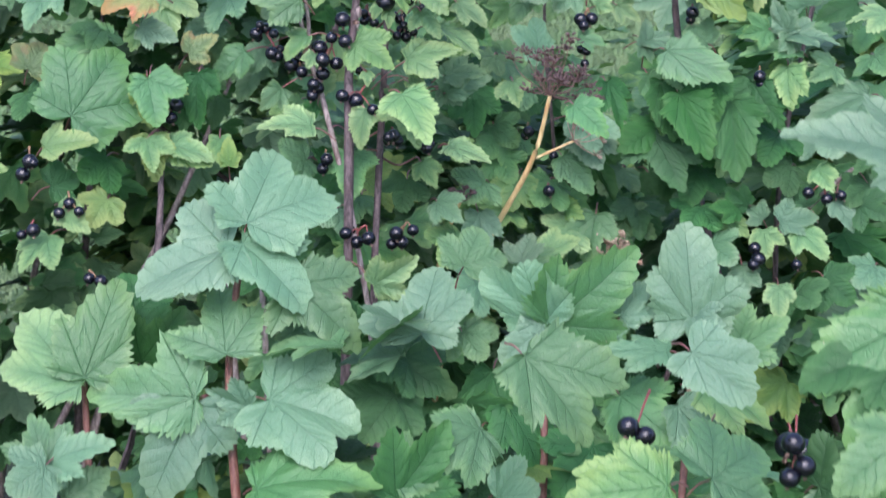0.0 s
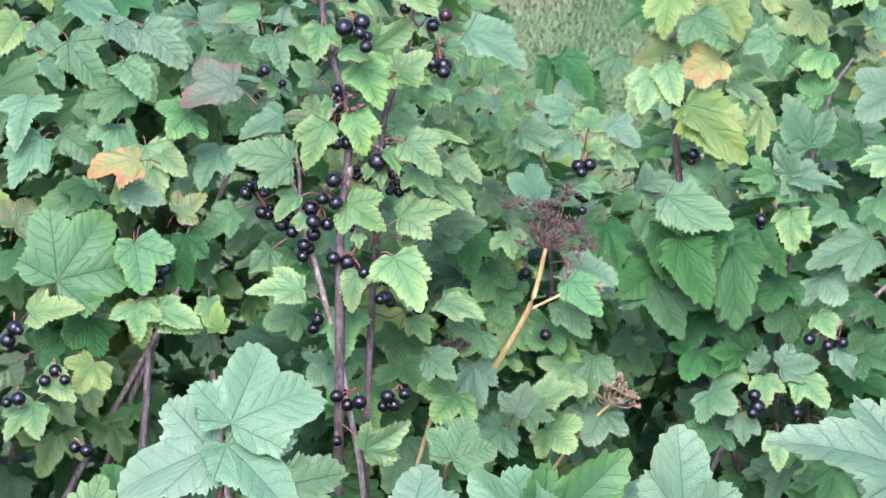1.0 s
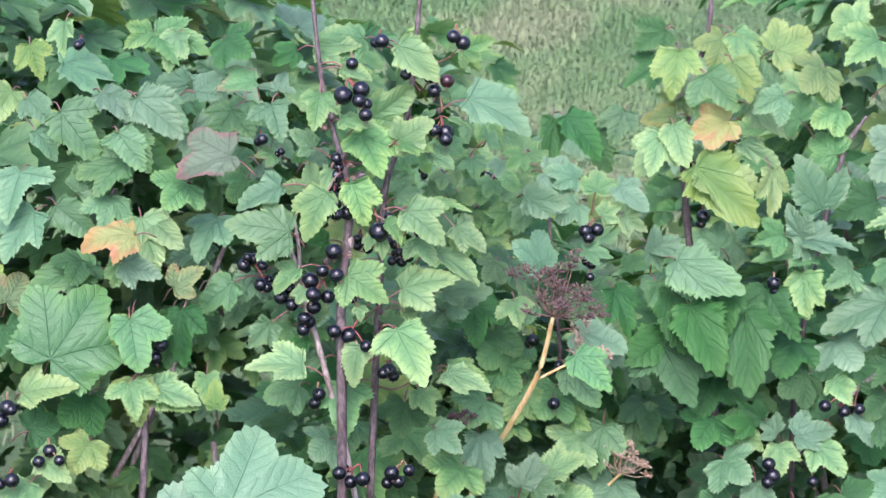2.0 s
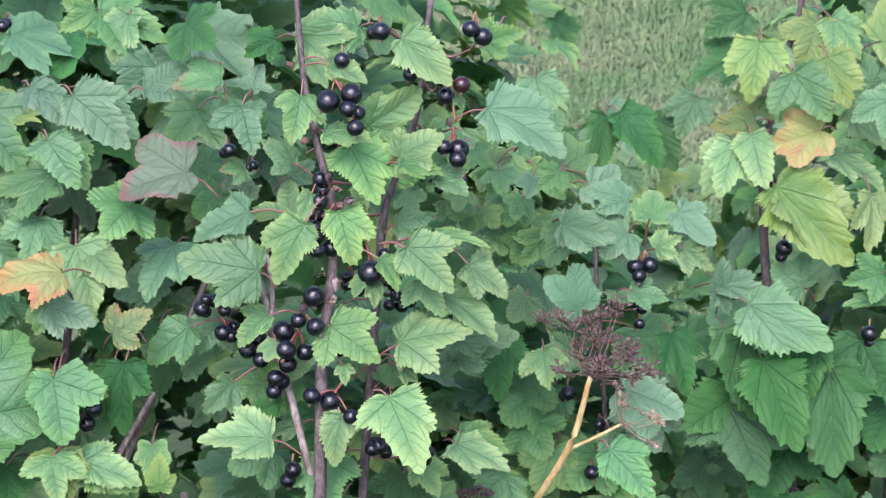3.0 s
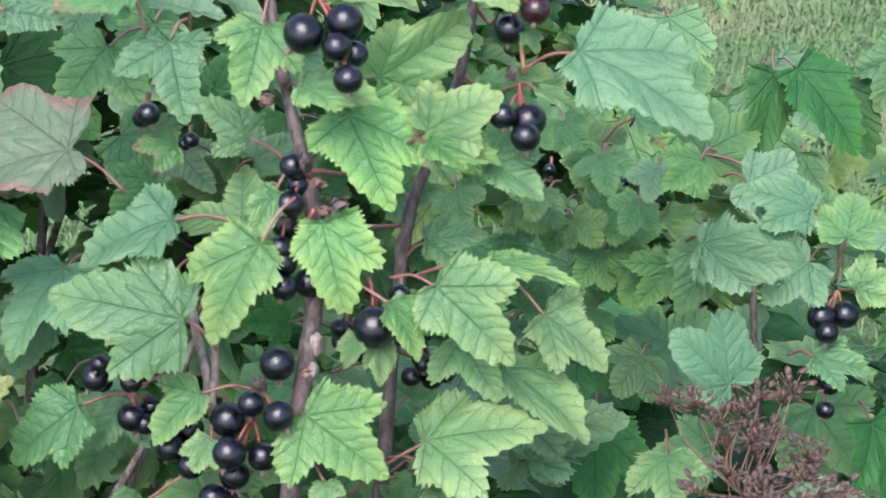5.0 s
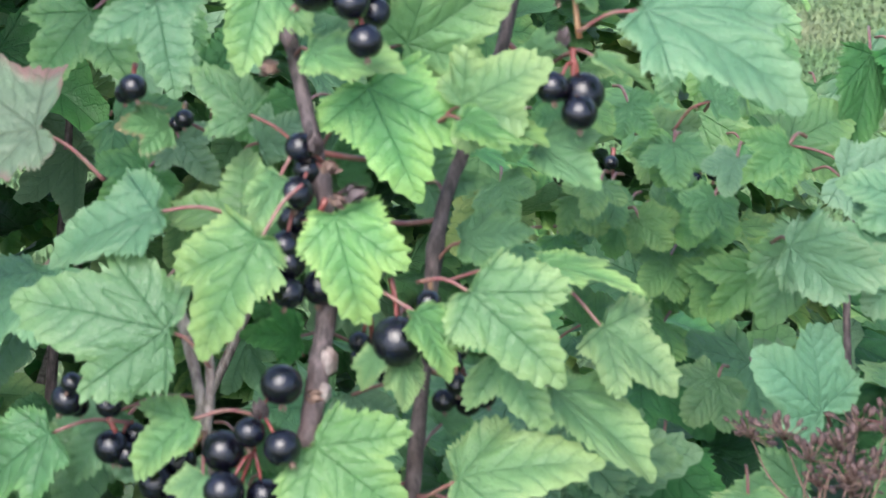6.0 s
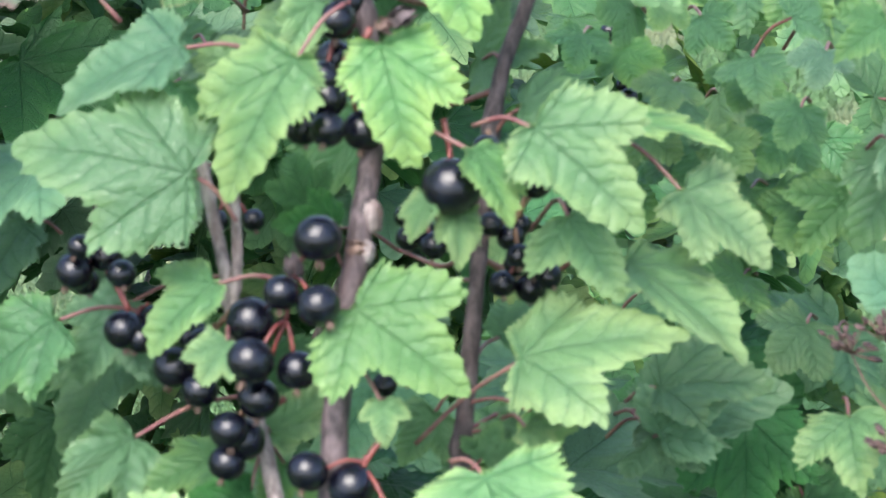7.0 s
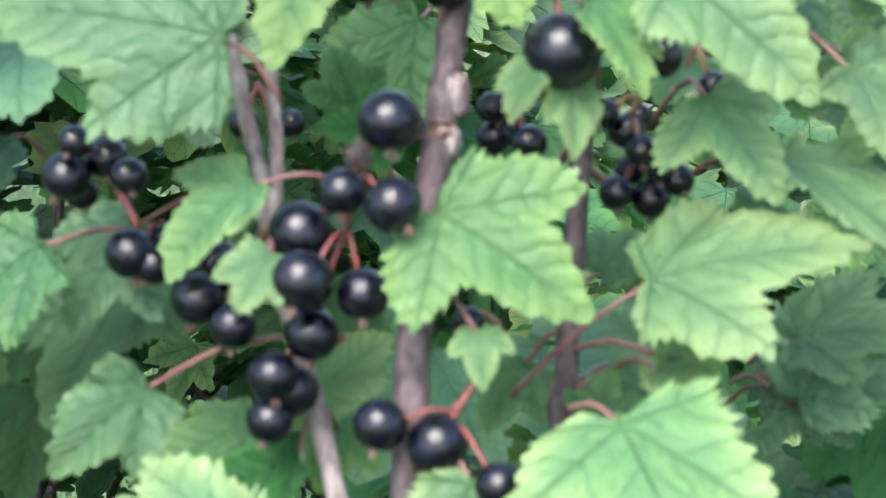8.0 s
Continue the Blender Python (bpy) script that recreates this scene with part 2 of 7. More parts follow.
def blade_points(count, rings, fold, droop, twist, ruffle, seed, size_of_teeth=1.0, pleat=0.13, broad=False, sides=((0.87, 0.76), (0.87, 0.76)), half=0.42, torn=0.0):
    """Vertices, faces, flat coordinates and rim values of one blade: top of the stalk at the origin, tip at y = 1.
    sides: angle and length of the left and the right lobe."""
    rnd = random.Random(seed)
    phase = [rnd.uniform(0, 6.28) for _ in range(6)]
    gaps = [(rnd.uniform(-1.6, 1.6), rnd.uniform(0.03, 0.08), rnd.uniform(0.4, 1.0) * torn) for _ in range(4)]
    teeth = [rnd.uniform(0.55, 1.4) for _ in range(count // 4 + 2)]
    verts, flat, rim = [(0.0, 0.0, 0.0)], [(0.5, 0.5)], [0.0]
    for i in range(count):
        a = -math.pi + 2 * math.pi * (i + 0.5) / count
        own = sides[1] if a > 0 else sides[0]
        edge = blade_radius(a, own, half, broad)
        tooth = (i if a > 0 else count - 1 - i) % 4
        edge *= 1 + 0.025 * math.sin(5 * a + phase[0]) - sum(deep * math.exp(-((a - at) / wide) ** 2) for at, wide, deep in gaps)
        group = (i if a > 0 else count - 1 - i) // 4
        bite = teeth[i // 4] * (1.5 if group % 3 == 0 else 0.8)
        edge += (0.0, 0.028, 0.052, -0.024)[tooth] * bite * size_of_teeth * (1.0 if abs(a) < 2.0 else 0.3)
        # the vein net runs to the lobes' tips
        b = abs(a)
        bent = b * 0.89 / own[0] if b < own[0] else 0.89 + (b - own[0]) * (math.pi - 0.89) / (math.pi - own[0])
        bent = math.copysign(bent, a)
        sector = max(-1.78, min(1.78, round(bent / 0.89) * 0.89))
        off = bent - sector
        for k in range(1, rings + 1):
            s = k / rings
            r = edge * s
            x, y = r * math.sin(a), r * math.cos(a)
            z = fold * abs(x) ** 1.2 + droop * (0.8 * max(y, 0) * (1 - max(y, 0)) - x * x * 0.55) + twist * x * y
            z += pleat * r * (abs(math.sin(off)) - 0.22) * (0.4 + 0.6 * s)
            z += ruffle * s * s * (math.sin(4 * a + phase[1]) + 0.6 * math.sin(9 * a + phase[2]))
            z += 0.018 * math.sin(17 * x + phase[3]) * math.sin(15 * y + phase[4]) * s
            verts.append((x, y, z))
            flat.append(((r * math.sin(bent) + 1) / 2, (r * math.cos(bent) + 1) / 2))
            rim.append(s)
    faces = []
    for i in range(count - 1):
        p, q = 1 + i * rings, 1 + (i + 1) * rings
        faces.append((0, q, p))
        for k in range(rings - 1):
            faces.append((p + k, q + k, q + k + 1, p + k + 1))
    return verts, faces, flat, rim


def blade_mesh(name, verts, faces, flat, rim, slots, slot_of=None):
    mesh = bpy.data.meshes.new(name)
    mesh.from_pydata(verts, [], faces)
    layer = mesh.uv_layers.new(name="UVMap")
    index = np.empty(len(mesh.loops), dtype=np.int32)
    mesh.loops.foreach_get("vertex_index", index)
    layer.data.foreach_set("uv", np.asarray(flat, dtype=np.float32)[index].ravel())
    attribute = mesh.attributes.new("rim", "FLOAT", "POINT")
    attribute.data.foreach_set("value", np.asarray(rim, dtype=np.float32))
    for slot in slots:
        mesh.materials.append(slot)
    mesh.polygons.foreach_set("use_smooth", np.ones(len(mesh.polygons), dtype=bool))
    if slot_of is not None:
        mesh.polygons.foreach_set("material_index", slot_of)
    mesh.update()
    return mesh


def two(angle, length, lean):
    """Both side lobes of a leaf that is not quite even."""
    return (angle - lean, length * (1 + lean)), (angle + lean, length * (1 - lean))


BLADE_FORMS = [blade_points(224, 7, f, d, t, r, 20 + i, 0.75, p * 1.4, False, two(*lobes), half, 0.16 if i % 2 else 0.05) for i, (f, d, t, r, p, lobes, half) in enumerate((
    (0.16, 0.30, 0.03, 0.018, 0.12, (0.80, 0.76, 0.04), 0.42), (0.26, 0.45, -0.10, 0.026, 0.14, (0.90, 0.70, -0.06), 0.46), (0.02, 0.60, 0.14, 0.022, 0.10, (0.72, 0.72, 0.08), 0.42),
    (0.34, 0.30, 0.06, 0.020, 0.16, (0.88, 0.80, -0.03), 0.41), (0.00, 0.50, -0.16, 0.030, 0.09, (0.84, 0.64, 0.05), 0.48), (0.20, 0.75, 0.08, 0.024, 0.12, (0.76, 0.74, -0.09), 0.40),
    (0.34, 0.60, -0.12, 0.034, 0.15, (0.85, 0.70, 0.06), 0.43)))]
BROAD_FORMS = [blade_points(232, 7, f, d, t, r, 40 + i, 0.60, 0.17, True, two(0.85, 0.80, lean), 0.46) for i, (f, d, t, r, lean) in enumerate((
    (0.14, 0.35, 0.06, 0.022, 0.04), (0.22, 0.50, -0.10, 0.028, -0.07), (0.02, 0.45, 0.12, 0.024, 0.09)))]
SHARP_FORMS = [blade_points(208, 6, f, d, t, r, 80 + i, 0.95, p, False, two(*lobes), half, 0.12 if i % 2 else 0.0) for i, (f, d, t, r, p, lobes, half) in enumerate((
    (0.20, 0.40, 0.06, 0.024, 0.18, (0.82, 0.80, 0.05), 0.36), (0.30, 0.60, -0.12, 0.030, 0.21, (0.88, 0.74, -0.07), 0.40),
    (0.05, 0.70, 0.15, 0.028, 0.16, (0.74, 0.84, 0.03), 0.34), (0.36, 0.35, 0.00, 0.022, 0.20, (0.92, 0.78, -0.05), 0.38)))]
BLADES = {}
FILL_FORMS = [blade_points(96, 3, f, d, t, r, 60 + i, 1.1, 0.20, False, two(0.80 + 0.03 * i, 0.80, 0.04 * i - 0.06), 0.38) for i, (f, d, t, r) in enumerate((
    (0.16, 0.2, 0.04, 0.02), (0.28, 0.30, -0.06, 0.03), (0.10, 0.38, 0.1, 0.03), (0.34, 0.2, 0.0, 0.03)))]


def under(ob, parent):
    """Makes ob a part of parent, staying where it is."""
    ob.parent = parent
    ob.matrix_parent_inverse = world_of(parent).inverted()
    return ob


def world_of(ob):
    m = ob.matrix_basis.copy()
    if ob.parent:
        m = world_of(ob.parent) @ ob.matrix_parent_inverse @ m
    return m


def smooth_line(points, cuts):
    """A smooth line through the points."""
    ps = [Vector(p) for p in points]
    ps = [ps[0] * 2 - ps[1]] + ps + [ps[-1] * 2 - ps[-2]]
    line = []
    for i in range(1, len(ps) - 2):
        a, b, c, d = ps[i - 1:i + 3]
        for k in range(cuts):
            t = k / cuts
            line.append(0.5 * (2 * b + (c - a) * t + (2 * a - 5 * b + 4 * c - d) * t * t + (3 * b - a - 3 * c + d) * t ** 3))
    return line + [ps[-2]]


def tube(line, r0, r1, sides=8, rough=0.0, seed=0, nodes=()):
    """Verts and faces of a tapering tube along the line."""
    rnd = random.Random(seed)
    verts, faces, n = [], [], len(line)
    for i, p in enumerate(line):
        way = (line[min(i + 1, n - 1)] - line[max(i - 1, 0)]).normalized()
        u = way.orthogonal().normalized() if abs(way.z) > 0.95 else way.cross(Vector((0, 0, 1))).normalized()
        v = way.cross(u)
        r = r0 + (r1 - r0) * i / max(n - 1, 1)
        r *= 1 + sum(0.34 * math.exp(-((i - k) / 0.9) ** 2) for k in nodes)
        for k in range(sides):
            a = 2 * math.pi * k / sides
            rr = r * (1 + rough * rnd.uniform(-1, 1))
            verts.append(tuple(p + u * math.cos(a) * rr + v * math.sin(a) * rr))
    for i in range(n - 1):
        for k in range(sides):
            k2 = (k + 1) % sides
            faces.append((i * sides + k, i * sides + k2, (i + 1) * sides + k2, (i + 1) * sides + k))
    faces.append(tuple(range(sides - 1, -1, -1)))
    faces.append(tuple(range((n - 1) * sides, n * sides)))
    return verts, faces


def mesh_of(name, verts, faces, *slots):
    mesh = bpy.data.meshes.new(name)
    mesh.from_pydata(verts, [], faces)
    for slot in slots:
        mesh.materials.append(slot)
    mesh.polygons.foreach_set("use_smooth", np.ones(len(mesh.polygons), dtype=bool))
    mesh.update()
    return mesh


def thing(name, place, label, category, group=""):
    ob = new(name)
    ob.empty_display_size = 0.05
    ob.matrix_basis = pose(*place)
    return tagged(ob, label, category, group)


COUNT = [0]
STEM_POINTS = {}


def stalk_of(bush, ob, base, along, n, twig, rnd):
    """The stalk of a leaf, to the given place or to the nearest stem of its shrub."""
    if twig is None:
        back = -along * 0.55 + Vector((0, 0.55, -0.35)) - n * 0.25
        twig = base + back.normalized() * rnd.uniform(0.014, 0.026)
        near = [p for p in STEM_POINTS.get(bush, ()) if p.z < base.z + 0.01]
        if near:
            goal = min(near, key=lambda p: (p - twig).length + 0.3 * max(0.0, base.y - p.y))
            if (goal - base).length < 0.030:
                twig = goal
            elif bush is shrub and (goal - twig).length < 0.038:
                bend = twig.lerp(goal, 0.5) + Vector((0, 0.010, -0.010))
                branch = new("twig", mesh_of("twig", *tube(smooth_line([twig, bend, goal], 6), 0.0005, 0.0009, 6, 0.06, COUNT[0]), STEM_MATERIALS["petiole"]))
                under(branch, bush)
    twig = Vector(twig)
    middle = (base + twig) / 2 + Vector((0, 0, 0.0025)) - n * 0.001
    line = smooth_line([base - n * 0.0007, middle, twig], 5)
    stalk = new("petiole", mesh_of("petiole", *tube(line, 0.0004 + 0.00008 * rnd.random(), 0.00055, 6), STEM_MATERIALS["petiole"]))
    under(stalk, ob)


def leaf(bush, base, tip, normal, width, kind="green", twig=None, broad=False):
    """One leaf of a shrub with its stalk, from the blade's junction, its tip, its facing and its width."""
    COUNT[0] += 1
    rnd = random.Random(COUNT[0])
    form = COUNT[0] * 5 % len(BLADE_FORMS) if kind not in ("orange", "yellow", "browning") else 6
    base, tip, n = Vector(base), Vector(tip), Vector(normal)
    along = tip - base
    length = along.length
    if broad:
        form = 10 + COUNT[0] % len(BROAD_FORMS)
    elif bush in (left_shrub, far_shrub, broad_shrub, middle_shrub) and COUNT[0] % 6:
        form = 20 + COUNT[0] * 3 % len(SHARP_FORMS)
    if (form, kind) not in BLADES:
        shape = SHARP_FORMS[form - 20] if form >= 20 else BROAD_FORMS[form - 10] if broad else BLADE_FORMS[form]
        BLADES[form, kind] = blade_mesh("blade", *shape, [LEAF_MATERIALS[kind]])
    along.normalize()
    side = along.cross(n).normalized()
    n = side.cross(along)
    wide = width / (1.17 if broad else 1.10)
    m = Matrix((side * wide, along * length, n * (wide + length) * 0.5)).transposed().to_4x4()
    m.translation = base
    ob = new("leaf", BLADES[form, kind])
    ob.matrix_basis = m
    under(ob, bush)
    if kind in LEAF_LABELS:
        tagged(ob, LEAF_LABELS[kind])
    stalk_of(bush, ob, base, along, n, twig, rnd)
    return ob


def lobed(bush, base, tip, left, right, kind="green", twig=None, bend=0.30, fold=None, wave=0.022, broad=False):
    """One leaf of its own shape, from the top of its stalk, its tip and the ends of its two side lobes."""
    COUNT[0] += 1
    rnd = random.Random(COUNT[0] + 500)
    base, along = Vector(base), Vector(tip) - Vector(base)
    length = along.length
    along.normalize()
    side = Vector(right) - Vector(left)
    side = (side - along * side.dot(along)).normalized()
    n = side.cross(along)
    ends = []
    for sign, end in ((-1, left), (1, right)):
        v = Vector(end) - base
        x, y = max(0.05, sign * v.dot(side) / length), v.dot(along) / length
        ends.append((max(0.40, min(1.55, math.atan2(x, y))), max(0.28, min(1.30, math.hypot(x, y)))))
    if fold is None:
        fold = rnd.uniform(0.04, 0.24)
    shape = blade_points(208, 7, fold, bend, rnd.uniform(-0.10, 0.10), wave, COUNT[0], 0.45 if broad or kind == "mint" else 0.68, 0.16, broad or kind == "mint", ends, 0.42, 0.07 if kind in ("light", "bluish") else 0.03)
    ob = new("leaf", blade_mesh("blade", *shape, [LEAF_MATERIALS[kind]]))
    m = Matrix((side * length, along * length, n * length)).transposed().to_4x4()
    m.translation = base
    ob.matrix_basis = m
    under(ob, bush)
    if kind in LEAF_LABELS:
        tagged(ob, LEAF_LABELS[kind])
    stalk_of(bush, ob, base, along, n, twig, rnd)
    return ob


def stem(bush, points, r0, r1, kind="bark", to_ground=False, name="stem"):
    """A woody stem of a shrub, from its top to where it meets the ground."""
    COUNT[0] += 1
    line = smooth_line(points, 10)
    far = len(line)
    if to_ground:
        foot, last = world_of(bush).translation, line[-1]
        rnd = random.Random(COUNT[0])
        goal = Vector((foot.x + rnd.uniform(-0.05, 0.05), foot.y + rnd.uniform(-0.04, 0.04), -0.01))
        way = (line[-1] - line[-4]).normalized()
        span = (goal - last).length
        one, two = last + way * span * 0.35, goal + Vector((0, 0, span * 0.4))
        for k in range(1, 13):
            t = k / 12
            line.append(last * (1 - t) ** 3 + one * 3 * t * (1 - t) ** 2 + two * 3 * t * t * (1 - t) + goal * t ** 3)
        r1 = r1 * 1.35
    knots = [] if kind == "straw" else [i for i in range(7, far, 17)]
    STEM_POINTS.setdefault(bush, []).extend(line)
    ob = new(name, mesh_of(name, *tube(line, r0, r1, 16, 0.11, COUNT[0], knots), STEM_MATERIALS[kind]))
    return under(ob, bush)


def bud(bush, place, way, size):
    """A tight brown bud of overlapping scales at a node."""
    COUNT[0] += 1
    rnd = random.Random(COUNT[0])
    way = Vector(way).normalized()
    u = way.orthogonal().normalized()
    v = way.cross(u)
    verts, faces = [], []
    for k in range(9):
        a, lift = k * 2.4, k / 9
        out = u * math.cos(a) + v * math.sin(a)
        side = way.cross(out)
        root = Vector(place) + way * size * 0.5 * lift + out * size * 0.22 * (1 - lift * 0.5)
        tip = root + way * size * rnd.uniform(0.6, 0.9) + out * size * rnd.uniform(-0.1, 0.30)
        wide = size * 0.22
        belly = (root + tip) / 2 + out * size * 0.12
        n = len(verts)
        verts += [tuple(root - side * wide), tuple(root + side * wide), tuple(belly + side * wide * 0.9), tuple(tip), tuple(belly - side * wide * 0.9)]
        faces += [(n, n + 1, n + 2, n + 4), (n + 4, n + 2, n + 3)]
    return under(new("bud", mesh_of("bud", verts, faces, STEM_MATERIALS["dryray" if COUNT[0] % 2 else "bark"])), bush)


def scar(bush, place, out, size):
    """A pale corky knob where a twig has broken off."""
    COUNT[0] += 1
    rnd = random.Random(COUNT[0])
    turn = Vector(out).to_track_quat("Z", "Y").to_matrix()
    bm = bmesh.new()
    bmesh.ops.create_icosphere(bm, subdivisions=3, radius=1.0)
    for v in bm.verts:
        lump = 1 + 0.30 * noise.noise(v.co * 2.1 + Vector((COUNT[0], 0, 0))) + 0.16 * noise.noise(v.co * 5.3)
        hollow_top = 0.35 * math.exp(-(v.co.x ** 2 + v.co.y ** 2) * 5) if v.co.z > 0 else 0.0
        co = Vector((v.co.x * 0.85, v.co.y * 1.25, (v.co.z - hollow_top) * 0.75)) * lump
        v.co = Vector(place) + turn @ (co * size)
    for f in bm.faces:
        f.smooth = True
    mesh = bpy.data.meshes.new("scar")
    bm.to_mesh(mesh)
    bm.free()
    mesh.materials.append(STEM_MATERIALS["greybark"])
    return under(new("scar", mesh), bush)


def berry_form(seed):
    """A round berry with a shrivelled calyx at its lower end."""
    rnd = random.Random(seed)
    bm = bmesh.new()
    bmesh.ops.create_uvsphere(bm, u_segments=22, v_segments=14, radius=1.0)
    for v in bm.verts:
        v.co.z *= 0.97
        if v.co.z < -0.9:
            v.co.z += (-0.9 - v.co.z) * 1.2
    for f in bm.faces:
        f.smooth = True
    before = set(bm.faces)
    for k in range(6):
        a = k * 1.047 + rnd.uniform(-0.2, 0.2)
        out = Vector((math.cos(a), math.sin(a), 0))
        across = Vector((-out.y, out.x, 0))
        p = [bm.verts.new(out * 0.10 + across * s * 0.09 + Vector((0, 0, -0.86))) for s in (-1, 1)]
        q = [bm.verts.new(out * 0.20 + across * s * 0.07 + Vector((0, 0, -1.10))) for s in (1, -1)]
        top = bm.verts.new(out * rnd.uniform(0.02, 0.25) + Vector((0, 0, -1.32)))
        bm.faces.new(p + q)
        bm.faces.new((q[1], q[0], top))
    for f in bm.faces:
        if f not in before:
            f.material_index = 1
    mesh = bpy.data.meshes.new("berry")
    bm.to_mesh(mesh)
    bm.free()
    return mesh


BERRY_FORMS = []
for s in range(3):
    BERRY_FORMS.append(berry_form(s))
    BERRY_FORMS[-1].materials.append(BERRY)
    BERRY_FORMS[-1].materials.append(CALYX)
RED_FORM = berry_form(9)
RED_FORM.materials.append(UNRIPE)
RED_FORM.materials.append(CALYX)


def berries(bush, start, fruit, red=-1):
    """A hanging truss: a thin stalk with its side stalks as one part, each berry a part of it. fruit: x, y, z, radius."""
    COUNT[0] += 1
    rnd = random.Random(COUNT[0])
    start = Vector(start)
    low = sum((Vector(f[:3]) for f in fruit), Vector()) / len(fruit)
    spine = smooth_line([start, start * 0.5 + low * 0.5 + Vector((0, 0.002, 0.001)), low + Vector((0, 0.004, 0))], 5)
    verts, faces = tube(spine, 0.0008, 0.0006, 6)
    for f in fruit:
        c = Vector(f[:3])
        root = min(spine, key=lambda p: (p - c - Vector((0, 0, f[3] * 1.8))).length)
        top = c + (root - c).normalized() * f[3] * 0.9
        v, g = tube(smooth_line([root, (root + top) / 2 + Vector((0, 0, 0.0012)), top], 4), 0.0005, 0.0005, 5)
        n = len(verts)
        verts += v
        faces += [tuple(i + n for i in q) for q in g]
    truss = under(new("truss", mesh_of("truss", verts, faces, STEM_MATERIALS["redstalk" if COUNT[0] % 2 or len(fruit) > 4 else "greenstalk"])), bush)
    tagged(truss, "hanging truss of glossy black currants")
    for i, f in enumerate(fruit):
        ob = new("berry", RED_FORM if i == red else BERRY_FORMS[(i + COUNT[0]) % 3])
        c = Vector(f[:3])
        hang = (spine[-1] - c) * 0.4 + Vector((rnd.uniform(-0.4, 0.4) * 0.01, rnd.uniform(-0.2, 0.6) * 0.01, 0.01))
        turn = hang.to_track_quat("Z", "Y").to_matrix().to_4x4()
        ob.matrix_basis = Matrix.Translation(c) @ turn @ Matrix.Diagonal((f[3], f[3], f[3], 1))
        under(ob, truss)
    return truss


def foliage(bush, bodies, count, seed, small, large, weights, clear=None):
    """The mass of leaves that fills a shrub: leaves on the skins of rounded bodies, as one part."""
    rnd = np.random.default_rng(seed)
    forms = [(np.array(v), f, np.array(u), np.array(r)) for v, f, u, r in FILL_FORMS]
    verts, faces, flat, rim, slot = [], [], [], [], []
    start, made = 0, 0
    weights = np.array(weights) / sum(weights)
    while made < count:
        c, r = bodies[rnd.integers(len(bodies))]
        d = rnd.normal(size=3)
        d /= np.linalg.norm(d)
        if d[2] < -0.5:
            continue
        lump = 1 + 0.16 * noise.noise(Vector(d * 2.3) + Vector(c) * 5) + 0.14 * noise.noise(Vector(d * 5.1) + Vector(c) * 3)
        p = np.array(c) + d * np.array(r) * rnd.uniform(0.62, 1.0) ** 0.6 * lump
        made += 1
        if p[2] < 0.04 or (clear is not None and clear(p)):
            continue
        size = rnd.uniform(small, large)
        out = d * np.array([1, 1, 0.5])
        n = out * 0.7 + np.array([0, 0, 0.75]) + rnd.normal(size=3) * 0.38
        n /= np.linalg.norm(n)
        tip = np.array([out[0], out[1], -0.75]) + rnd.normal(size=3) * 0.6
        tip -= n * (tip @ n)
        tip /= np.linalg.norm(tip)
        side = np.cross(tip, n)
        v, f, u, q = forms[rnd.integers(len(forms))]
        verts.append(p + size * (v[:, :1] * side * 0.92 + v[:, 1:2] * tip + v[:, 2:] * n))
        faces += [tuple(i + start for i in g) for g in f]
        flat.append(u)
        rim.append(q)
        slot += [rnd.choice(len(weights), p=weights)] * len(f)
        start += len(v)
    mesh = blade_mesh("foliage", np.concatenate(verts), faces, np.concatenate(flat), np.concatenate(rim), JOINED_MATERIALS, np.array(slot, dtype=np.int32))
    ob = under(new("foliage", mesh), bush)
    return tagged(ob, "dense mass of lobed green leaves", kind="stuff")


def twigs(bush, bodies, count, seed):
    """Bare canes that carry the mass of leaves, each from the ground outwards."""
    rnd = random.Random(seed)
    foot = world_of(bush).translation
    for _ in range(count):
        c, r = bodies[rnd.randrange(len(bodies))]
        a, h = rnd.uniform(0, 6.28), rnd.uniform(0.2, 0.85)
        top = Vector((c[0] + r[0] * math.cos(a) * 0.75 * math.sqrt(1 - h * h), c[1] + r[1] * math.sin(a) * 0.75 * math.sqrt(1 - h * h), c[2] + r[2] * h))
        root = Vector((foot.x + rnd.uniform(-0.06, 0.06), foot.y + rnd.uniform(-0.06, 0.06), -0.02))
        mid = root.lerp(top, 0.5) + Vector(((top.x - root.x) * -0.15, (top.y - root.y) * -0.15, 0.05))
        if bush == left_shrub and top.y < 0.60 and top.x > -0.55:
            continue
        line = smooth_line([top, mid, root], 7)
        STEM_POINTS.setdefault(bush, []).extend(line)
        under(new("stem", mesh_of("stem", *tube(line, 0.002, 0.0065, 8, 0.08, rnd.randrange(99)), STEM_MATERIALS[rnd.choice(("bark", "greybark"))])), bush)


